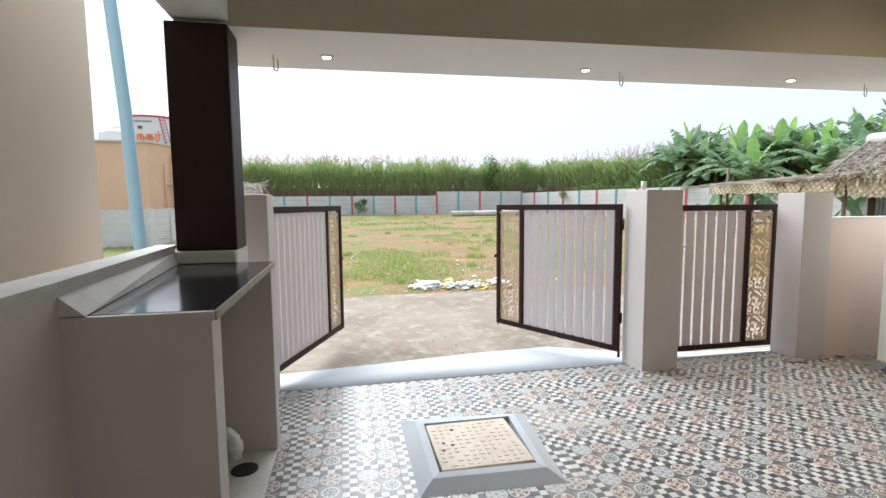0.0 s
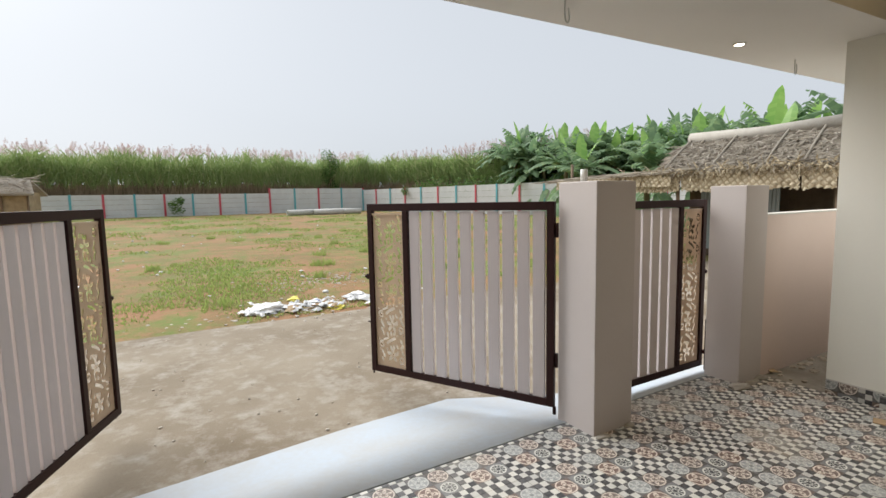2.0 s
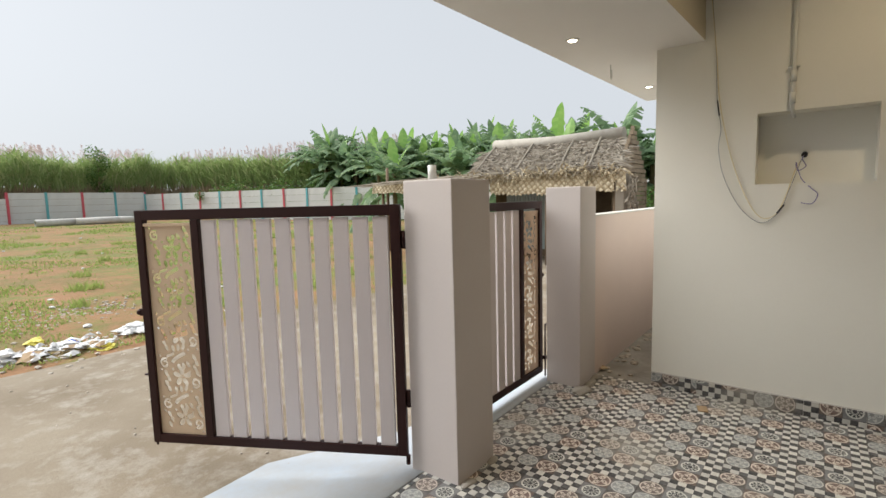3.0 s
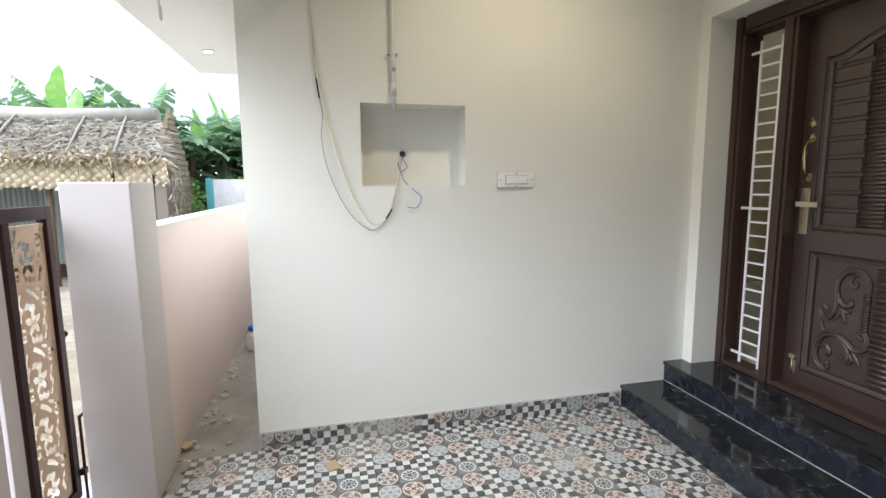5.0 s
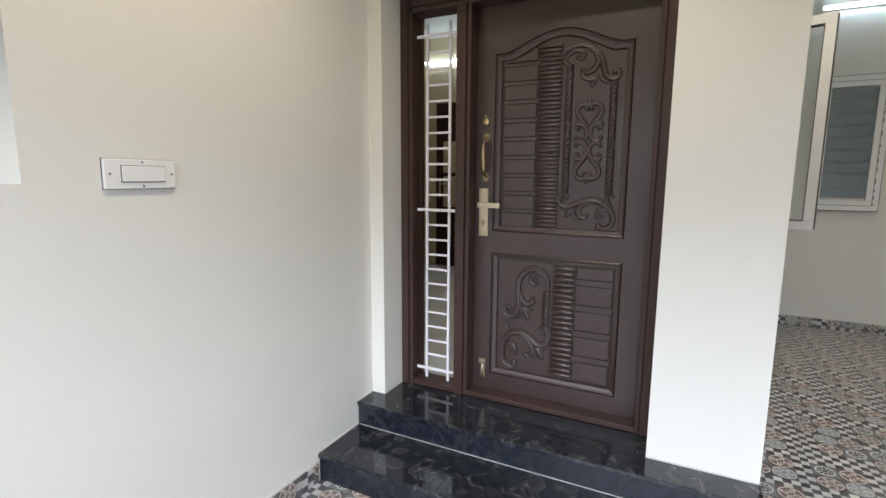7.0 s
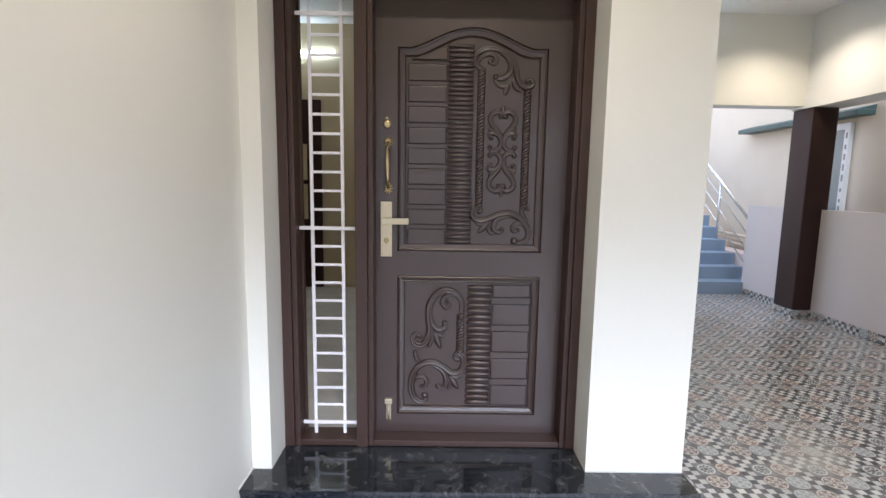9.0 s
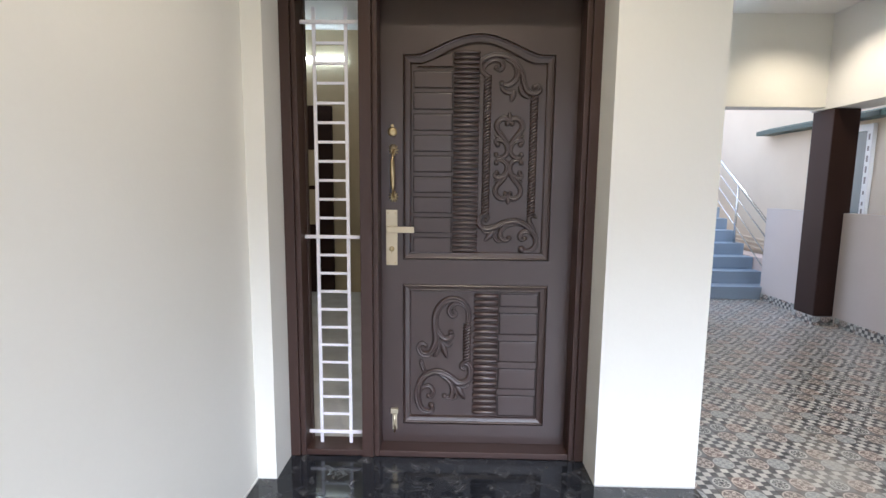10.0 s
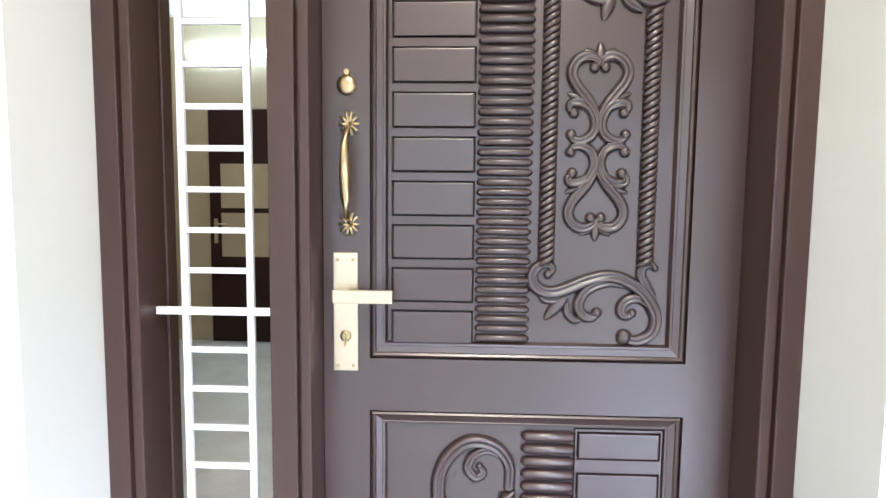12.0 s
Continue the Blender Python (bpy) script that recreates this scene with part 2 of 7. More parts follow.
def ground_mat():
    m, nt, b = nodes_of("earth_with_patchy_grass", 0.95, spec=0.2)
    co = coords(nt)
    n1, n2, n3 = noise_of(nt, co, 0.22, 6, 0.6), noise_of(nt, co, 1.6, 10, 0.8), noise_of(nt, co, 25, 4, 0.7)
    n4 = noise_of(nt, co, 0.6, 10, 0.8)
    c = mixc(nt, ramp(nt, n4, 0.44, 0.56), (0.32, 0.175, 0.095), (0.20, 0.155, 0.065))
    c = mixc(nt, ramp(nt, math_node(nt, "MULTIPLY_ADD", n1, 0.8, n2), 0.86, 1.02), c, (0.15, 0.20, 0.05))
    c = mixc(nt, math_node(nt, "MULTIPLY", ramp(nt, n3, 0.45, 0.75), 0.3), c, (0.30, 0.24, 0.15))
    nt.links.new(c, b.inputs["Base Color"])
    bump(nt, b, n3, 0.03, 0.8)
    return m


def road_mat():
    m, nt, b = nodes_of("worn_concrete_road", 0.9, spec=0.3)
    co = coords(nt)
    n1, n2, n3 = noise_of(nt, co, 0.6, 6, 0.6), noise_of(nt, co, 5, 6, 0.7), noise_of(nt, co, 60, 4, 0.7)
    c = mixc(nt, ramp(nt, n1, 0.35, 0.65), (0.29, 0.245, 0.185), (0.18, 0.14, 0.095))
    c = mixc(nt, math_node(nt, "MULTIPLY", ramp(nt, n2, 0.48, 0.68), 0.6), c, (0.42, 0.39, 0.34))
    c = mixc(nt, math_node(nt, "MULTIPLY", ramp(nt, n3, 0.5, 0.8), 0.35), c, (0.16, 0.13, 0.10))
    nt.links.new(c, b.inputs["Base Color"])
    bump(nt, b, math_node(nt, "ADD", n2, n3), 0.008, 0.7)
    return m


M_GROUND, M_ROAD = ground_mat(), road_mat()


def leaf_mat(name, a, bcol, c_, rough=0.5):
    """Leaves whose colour changes from one leaf to the next."""
    m, nt, b = nodes_of(name, rough, spec=0.4)
    geo = nt.nodes.new("ShaderNodeNewGeometry")
    r = geo.outputs["Random Per Island"]
    c = mixc(nt, ramp(nt, r, 0.0, 0.5), a, bcol)
    c = mixc(nt, ramp(nt, r, 0.65, 1.0), c, c_)
    n = noise_of(nt, geo.outputs["Position"], 6, 3)
    c = mixc(nt, math_node(nt, "MULTIPLY", n, 0.35), c, a)
    nt.links.new(c, b.inputs["Base Color"])
    through_leaf, both = N(nt, "BsdfTranslucent"), N(nt, "MixShader", Fac=0.42)
    nt.links.new(c, through_leaf.inputs["Color"])
    nt.links.new(b.outputs[0], both.inputs[1])
    nt.links.new(through_leaf.outputs[0], both.inputs[2])
    nt.links.new(both.outputs[0], nt.nodes["Material Output"].inputs["Surface"])
    return m


M_CANE = leaf_mat("sugarcane_leaf", (0.22, 0.31, 0.105), (0.30, 0.40, 0.15), (0.46, 0.48, 0.25), 0.7)
M_CANEDRY = leaf_mat("dry_cane_stem", (0.26, 0.19, 0.12), (0.44, 0.34, 0.22), (0.14, 0.12, 0.07), 0.8)
M_PLUME = leaf_mat("pink_grass_plume", (0.50, 0.38, 0.37), (0.60, 0.48, 0.47), (0.66, 0.56, 0.54), 0.9)
M_BANANA = leaf_mat("banana_leaf", (0.15, 0.24, 0.13), (0.20, 0.31, 0.16), (0.31, 0.41, 0.21), 0.6)
M_YOUNG = leaf_mat("young_banana_leaf", (0.24, 0.44, 0.11), (0.30, 0.50, 0.13), (0.36, 0.56, 0.16), 0.4)
M_STEM = leaf_mat("banana_stem", (0.14, 0.12, 0.05), (0.20, 0.16, 0.08), (0.10, 0.14, 0.05), 0.7)
M_BUSH = leaf_mat("bush_leaf", (0.06, 0.13, 0.03), (0.12, 0.22, 0.05), (0.22, 0.30, 0.08), 0.6)
M_GRASS = leaf_mat("meadow_grass", (0.27, 0.36, 0.10), (0.33, 0.41, 0.13), (0.42, 0.40, 0.17), 0.95)
M_STRAW = leaf_mat("bleached_palm_strips", (0.38, 0.34, 0.28), (0.56, 0.51, 0.44), (0.17, 0.14, 0.11), 0.85)


# ---- mesh helpers ----
def bm_box(bm, x0, x1, y0, y1, z0, z1, bevel=0.0):
    b = bmesh.new()
    r = bmesh.ops.create_cube(b, size=1)
    for v in r["verts"]:
        v.co = Vector(((x0 + x1) / 2 + v.co.x * (x1 - x0), (y0 + y1) / 2 + v.co.y * (y1 - y0), (z0 + z1) / 2 + v.co.z * (z1 - z0)))
    if bevel:
        bmesh.ops.bevel(b, geom=b.edges[:], offset=bevel, segments=2, affect="EDGES", profile=0.6)
    join(bm, b)


def join(bm, other, m=None):
    idx = [bm.verts.new(m @ v.co if m else v.co) for v in other.verts]
    other.verts.index_update()
    for f in other.faces:
        try:
            nf = bm.faces.new([idx[v.index] for v in f.verts])
            nf.smooth = f.smooth
        except ValueError:
            pass
    other.free()


def tube(bm, pts, r, seg=8, flat=1.0, cap=True, closed=False, up=None):
    """A round bar swept along points; r is one radius or one a point."""
    pts = [Vector(p) for p in pts]
    n = len(pts)
    rings = []
    ref = Vector(up) if up else None
    for i, p in enumerate(pts):
        d = (pts[min(i + 1, n - 1)] - pts[max(i - 1, 0)])
        d = d.normalized() if d.length > 1e-9 else Vector((0, 0, 1))
        a = ref if ref else (Vector((0, 0, 1)) if abs(d.z) < 0.9 else Vector((1, 0, 0)))
        s = d.cross(a).normalized()
        t = s.cross(d).normalized()
        ri = r[i] if isinstance(r, (list, tuple)) else r
        rings.append([bm.verts.new(p + s * (math.cos(2 * math.pi * k / seg) * ri) + t * (math.sin(2 * math.pi * k / seg) * ri * flat)) for k in range(seg)])
    for a, b in zip(rings, rings[1:]):
        for k in range(seg):
            f = bm.faces.new((a[k], a[(k + 1) % seg], b[(k + 1) % seg], b[k]))
            f.smooth = True
    if cap:
        bm.faces.new(rings[0][::-1])
        bm.faces.new(rings[-1])


def sweep_pts(ctrl, n=10):
    P = [Vector(p) for p in ctrl]
    out = []
    for i in range(len(P) - 1):
        p0, p1, p2, p3 = P[max(i - 1, 0)], P[i], P[i + 1], P[min(i + 2, len(P) - 1)]
        for s in range(n):
            t = s / n
            out.append(0.5 * ((2 * p1) + (p2 - p0) * t + (2 * p0 - 5 * p1 + 4 * p2 - p3) * t * t + (3 * p1 - p0 - 3 * p2 + p3) * t ** 3))
    out.append(P[-1])
    return out


def lathe(bm, profile, c=(0, 0, 0), seg=20, m=None):
    rings = []
    for r, z in profile:
        ring = []
        for k in range(seg):
            co = Vector((math.cos(2 * math.pi * k / seg) * r, math.sin(2 * math.pi * k / seg) * r, z))
            if m:
                co = m @ co
            ring.append(bm.verts.new(co + Vector(c)))
        rings.append(ring)
    for a, b in zip(rings, rings[1:]):
        for k in range(seg):
            bm.faces.new((a[k], a[(k + 1) % seg], b[(k + 1) % seg], b[k])).smooth = True
    bm.faces.new(rings[0][::-1])
    bm.faces.new(rings[-1])


def prism(bm, poly, z0, z1):
    """A flat polygon [(x, y)] raised from z0 to z1."""
    a = [bm.verts.new((x, y, z0)) for x, y in poly]
    b = [bm.verts.new((x, y, z1)) for x, y in poly]
    bm.faces.new(a[::-1])
    bm.faces.new(b)
    for k in range(len(poly)):
        bm.faces.new((a[k], a[(k + 1) % len(a)], b[(k + 1) % len(a)], b[k]))


def mesh_ob(name, bm, mat):
    bmesh.ops.recalc_face_normals(bm, faces=bm.faces[:])
    me = bpy.data.meshes.new(name)
    bm.to_mesh(me)
    bm.free()
    for mm in (mat if isinstance(mat, (list, tuple)) else [mat]):
        me.materials.append(mm)
    return new(name, me)


def part(name, bm, mat, parent, label=""):
    ob = mesh_ob(name, bm, mat)
    ob.parent = parent
    ob.matrix_parent_inverse = parent.matrix_world.inverted()
    return tagged(ob, label)


def thing(name, label, category, loc=(0, 0, 0), group="", kind=""):
    ob = new(name)
    ob.location = loc
    ob.empty_display_size = 0.1
    ob.matrix_world = Matrix.Translation(loc)
    return tagged(ob, label, category, group, kind)


def box_ob(name, mat, *dims, bevel=0.0, kind="structure", label="", category=""):
    bm = bmesh.new()
    bm_box(bm, *dims, bevel=bevel)
    return tagged(mesh_ob(name, bm, mat), label, category, "", kind)


def boxes_ob(name, mat, boxes, kind="structure", label="", category=""):
    bm = bmesh.new()
    for d in boxes:
        bm_box(bm, *d)
    return tagged(mesh_ob(name, bm, mat), label, category, "", kind)


# ---- the house: walls, slabs, ceilings ----
X0, XP = 2.41, 2.836          # door bay: outer corner of the side wall, edge of the door opening
YD = 0.377                    # face of the door wall
NI = (1.92, 2.51, 1.47, 1.915)  # recess in the side wall: y0, y1, z0, z1

boxes_ob("wall_east", M_CREAM, [
    (WALLX, 4.54, YD - 0.30, NI[0], -0.1, CEIL), (WALLX, 4.54, NI[1], 3.12, -0.1, SOFFIT), (WALLX, 4.54, NI[1], BEAMY, SOFFIT, CEIL),
    (WALLX, 4.54, NI[0], NI[1], -0.1, NI[2]), (WALLX, 4.54, NI[0], NI[1], NI[3], CEIL), (4.45, 4.54, NI[0], NI[1], NI[2], NI[3])])
boxes_ob("wall_passage", M_CREAM, [(4.54, 12.0, 2.92, 3.12, -0.1, SOFFIT)])
boxes_ob("wall_door", M_CREAM, [
    (4.207, WALLX, 0.077, YD, -0.1, CEIL), (X0, XP, 0.077, YD, 0.02, CEIL), (XP, 4.207, 0.077, YD, 2.47, CEIL)])
boxes_ob("wall_side", M_CREAM, [(X0, X0 + 0.23, -3.3, 0.077, 0.0, CEIL)])
boxes_ob("wall_back", M_CREAM, [(0.56, X0 + 0.23, -3.65, -3.42, 0.0, CEIL)])
boxes_ob("beam_back", M_CREAM, [(-0.86, 0.56, -3.65, -3.42, 2.49, CEIL)])
boxes_ob("beam_west", M_WHITE, [(-0.92, -0.631, -0.4, 3.006, 2.45, CEIL), (-1.13, -0.741, -3.65, -0.4, 2.465, CEIL), (-0.92, -0.631, 3.006, 3.28, 2.57, CEIL)])
bm = bmesh.new()
prism(bm, [(-0.63, 3.0), (4.29, 2.82), (4.29, 3.3), (-0.63, 3.3)], SOFFIT + 0.13, CEIL)
tagged(mesh_ob("beam_front", bm, M_TAN), "", "", "", "structure")
bm = bmesh.new()
prism(bm, [(-0.92, 3.008), (-0.63, 2.998), (4.29, 2.818), (6.2, 2.8), (6.2, 3.70), (-0.92, 3.83)], SOFFIT, SOFFIT + 0.13)
tagged(mesh_ob("soffit_slab", bm, M_WHITE), "", "", "", "structure")
bm = bmesh.new()
prism(bm, [(-0.64, 2.996), (4.28, 2.816), (4.28, 2.9), (-0.64, 3.08)], SOFFIT + 0.001, SOFFIT + 0.131)
tagged(mesh_ob("beam_lip", bm, M_TAN), "", "", "", "structure")
box_ob("ceiling", M_WHITE, -1.13, 4.6, -3.65, 3.1, CEIL, CEIL + 0.12)
box_ob("roof_parapet", M_CREAM, -0.92, 12.0, 2.9, 3.1, CEIL + 0.12, CEIL + 0.9)

# porch floor bed, passage and outer ground
box_ob("floor", M_GROUT, -0.93, WALLX, -4.6, 3.77, -0.14, -0.008)
box_ob("passage_floor", M_CEMENT, WALLX, 12, 3.12, 3.56, -0.14, -0.02)

# half wall along the west side
box_ob("half_wall_west", M_MAUVE, -1.09, -0.96, -4.62, -1.5, -0.1, 1.30)
bm = bmesh.new()
prism(bm, [(-0.96, 2.95), (-0.85, 1.58), (-0.84, 1.2), (-0.96, -0.6), (-0.96, -1.5), (-1.09, -1.5), (-1.09, -0.6), (-0.98, 1.2), (-1.06, 3.0)], -0.1, 1.185)
tagged(mesh_ob("half_wall_south", bm, M_MAUVE), "", "", "", "structure")
bm = bmesh.new()
prism(bm, [(-0.965, 3.0), (-0.853, 1.58), (-0.845, 1.2), (-0.965, -0.6), (-0.965, -1.5), (-1.10, -1.5), (-1.10, -0.6), (-0.985, 1.2), (-1.07, 3.02)], 1.185, 1.205)
tagged(mesh_ob("half_wall_coping", bm, M_SILL), "", "", "", "structure")


def column(name, x0, x1, y0, y1, z0, z1):
    c = thing(name, "dark brown painted square concrete column carrying the porch beam", "column", ((x0 + x1) / 2, (y0 + y1) / 2, z0))
    bm = bmesh.new()
    bm_box(bm, x0, x1, y0, y1, z0, z1, bevel=0.012)
    part("shaft", bm, M_BROWN, c)
    return c


column("porch_column", -0.955, -0.63, 2.95, 3.22, 1.17, SOFFIT - 0.002)
col_back = column("porch_column", -1.03, -0.74, -3.60, -3.27, 0.10, 2.458)
boxes_ob("column_plinth", M_MAUVE, [(-0.96, -0.63, 2.93, 3.24, -0.1, 1.17)])


# gate pillars
def gate_pillar(x0, x1, y0, y1, z1, label):
    p = thing("gate_pillar", label, "gate pillar", ((x0 + x1) / 2, (y0 + y1) / 2, -0.1), "gate pillars")
    bm = bmesh.new()
    bm_box(bm, x0, x1, y0, y1, -0.1, z1, bevel=0.006)
    part("shaft", bm, M_MAUVE, p)
    return p


gate_pillar(-0.86, -0.545, 3.55, 3.84, 1.50, "mauve-grey plastered square pillar holding the driveway gate")
pa = gate_pillar(2.40, 2.735, 3.545, 3.85, 1.525, "mauve-grey plastered square pillar between the wide and the narrow gate")
gate_pillar(3.93, 4.235, 3.53, 3.80, 1.495, "mauve-grey plastered square pillar at the end of the pink yard wall")
box_ob("yard_wall", M_PINK, 4.235, 11.5, 3.56, 3.68, -0.14, 1.265)
box_ob("yard_wall_coping", M_SILL, 4.235, 11.5, 3.55, 3.69, 1.265, 1.275)


M_CUT = surface("unpolished_granite_edge", (0.40, 0.38, 0.29), (0.25, 0.23, 0.17), 0.8, big=14, small=60, stain=0.8, relief=0.002)

# counter under the front column
def counter():
    c = thing("wash_counter", "black granite wash counter on plastered mauve supports beside the half wall", "counter", (-0.7, 2.2, 0))
    bm = bmesh.new()
    prism(bm, [(-0.845, 1.598), (-0.428, 1.598), (-0.433, 2.93), (-0.955, 2.93)], 1.072, 1.101)
    part("slab", bm, M_COUNTER, c, "polished black granite slab")
    bm = bmesh.new()
    prism(bm, [(-0.427, 1.585), (-0.421, 1.585), (-0.426, 2.935), (-0.432, 2.935)], 1.07, 1.1)
    part("cut_edge", bm, M_CUT, c, "rough unpolished grey-tan slab edge")
    bm = bmesh.new()
    bm_box(bm, -0.852, -0.435, 1.575, 1.68, -0.005, 1.071)
    bm_box(bm, -0.852, -0.428, 1.574, 1.597, 1.071, 1.099)
    part("near_support", bm, M_MAUVE, c)
    bm = bmesh.new()
    bm_box(bm, -0.96, -0.435, 2.82, 2.925, -0.005, 1.072, bevel=0.004)
    part("far_support", bm, M_MAUVE, c)
    bm = bmesh.new()
    bm_box(bm, -0.96, -0.44, 1.68, 2.82, -0.005, 0.02, bevel=0.004)
    part("raised_base", bm, M_SILL, c, "whitewashed cement base")
    bm = bmesh.new()
    for y0, y1, w0, w1 in ((1.575, 2.93, 0.17, 0.05),):
        v = [bm.verts.new(p) for p in ((-0.852, y0, 1.103), (-0.78, y0, 1.103), (-0.852, y0, 1.165), (-0.96, y1, 1.103), (-0.935, y1, 1.103), (-0.96, y1, 1.165))]
        for q in ((0, 1, 2), (3, 5, 4), (0, 3, 4, 1), (1, 4, 5, 2), (2, 5, 3, 0)):
            bm.faces.new([v[i] for i in q])
    bm_box(bm, -0.955, -0.632, 2.90, 2.929, 1.103, 1.172, bevel=0.006)
    part("upstand", bm, M_SILL, c, "white cement fillet along the wall")
    bm = bmesh.new()
    tube(bm, [(-0.95, 2.62, 0.24), (-0.72, 2.62, 0.24), (-0.655, 2.62, 0.235), (-0.625, 2.62, 0.20), (-0.62, 2.62, 0.16), (-0.62, 2.62, 0.09)], 0.03, 14)
    tube(bm, [(-0.62, 2.62, 0.18), (-0.62, 2.62, 0.13)], 0.037, 14)
    part("drain_pipe", bm, M_PVC, c, "white plastic drain elbow")
    bm = bmesh.new()
    lathe(bm, [(0.07, 0.0), (0.07, 0.004), (0.062, 0.006)], (-0.58, 2.62, 0.02), 24)
    part("drain_hole", bm, M_BLACK, c)


counter()


# manhole with a raised rim
def manhole():
    m = thing("manhole_cover", "sand-coloured manhole cover in a raised pale blue rim on tiles", "manhole", (0.7, 2.6, 0))
    bm = bmesh.new()
    o = [(0.30, 3.07), (1.13, 2.99), (1.06, 2.17), (0.30, 2.20)]
    i = [(0.43, 2.87), (0.98, 2.86), (0.94, 2.29), (0.42, 2.31)]
    vo = [bm.verts.new((x, y, 0.001)) for x, y in o]
    vm = [bm.verts.new(((x * 0.35 + a * 0.65), (y * 0.35 + b * 0.65), 0.05)) for (x, y), (a, b) in zip(o, i)]
    vi = [bm.verts.new((x, y, 0.058)) for x, y in i]
    vd = [bm.verts.new((x, y, 0.001)) for x, y in i]
    for a, b in ((vo, vm), (vm, vi), (vi, vd)):
        for k in range(4):
            bm.faces.new((a[k], a[(k + 1) % 4], b[(k + 1) % 4], b[k]))
    part("rim", bm, M_RAMP, m, "pale blue painted cement rim")
    bm = bmesh.new()
    bm_box(bm, 0.437, 0.945, 2.325, 2.85, 0.02, 0.055, bevel=0.008)
    part("cover", bm, M_SAND, m, "sand-coloured cover with a worn raised pattern")
    bm = bmesh.new()
    for a in range(11):
        for b in range(11):
            x, y = 0.47 + a * 0.043, 2.36 + b * 0.045
            if (a * 7 + b * 3) % 5:
                h = (a + b) % 2
                bm_box(bm, x - (0.014 if h else 0.008), x + (0.014 if h else 0.008), y - (0.008 if h else 0.014), y + (0.008 if h else 0.014), 0.054, 0.0575)
    tagged(part("raised_pattern", bm, M_SAND, m), kind="stuff")
    for x, y in ((0.50, 2.60), (0.485, 2.52), (0.545, 2.57), (0.58, 2.75)):
        bm = bmesh.new()
        bm_box(bm, x - 0.008, x + 0.008, y - 0.008, y + 0.008, 0.056, 0.060)
        part("lifting_slot", bm, M_BLACK, m)


M_SAND = surface("sand_cast_cover", (0.60, 0.53, 0.44), (0.42, 0.35, 0.27), 0.7, big=6, small=50, stain=0.6, relief=0.003)
manhole()


# steps and door
def steps():
    s = thing("entrance_steps", "polished black granite steps with speckled risers below the carved door", "steps", (3.4, 0.5, 0))
    for name, y1, z0, z1 in (("lower", 0.853, 0.0, 0.142), ("upper", 0.53, 0.142, 0.275)):
        bm = bmesh.new()
        bm_box(bm, X0 + 0.012, WALLX - 0.001, YD - 0.001, y1 - 0.012, z0, z1 - 0.022)
        part("riser", bm, M_GRANITE2, s, "speckled dark blue granite riser")
        bm = bmesh.new()
        bm_box(bm, X0 - 0.004, WALLX - 0.001, YD - 0.001 if name == "lower" else YD - 0.0005, y1, z1 - 0.021, z1, bevel=0.003)
        part("tread", bm, M_GRANITE, s, "polished black granite tread, dusty")
    bm = bmesh.new()
    bm_box(bm, XP + 0.001, 4.206, 0.08, YD - 0.0015, 0.10, 0.274)
    part("threshold_slab", bm, M_GRANITE, s)


def granite2():
    return granite("speckled_blue_granite", 0.8, 0.04, (0.010, 0.013, 0.020), 0.22)


M_GRANITE2 = granite2()
for q in ((WALLX - 0.006, WALLX, 0.855, 3.118, 0.1, 0.107), (WALLX - 0.005, WALLX, 0.53, 0.853, 0.142, 0.149), (WALLX - 0.005, WALLX, YD, 0.53, 0.275, 0.282), (X0, XP, YD, YD + 0.004, 0.275, 0.281), (X0, WALLX - 0.007, 0.5181, 0.5205, 0.1421, 0.1445)):
    box_ob("cement_joint", M_SILL, *q)
steps()


def arch(x, x0, x1, z_side, z_top):
    """Height of the arched panel top at x."""
    u = abs((x - (x0 + x1) / 2) / ((x1 - x0) / 2))
    if u > 0.82:
        return z_side
    k = 0.5 + 0.5 * math.cos(math.pi * u / 0.82)
    return z_side + (z_top - z_side) * k ** 0.66


# near-black varnish colour, painted as shade into grooves and round the carving
M_GROOVE = surface("groove_shade_varnish", (0.012, 0.007, 0.006), None, 0.7, stain=0.3, relief=0)


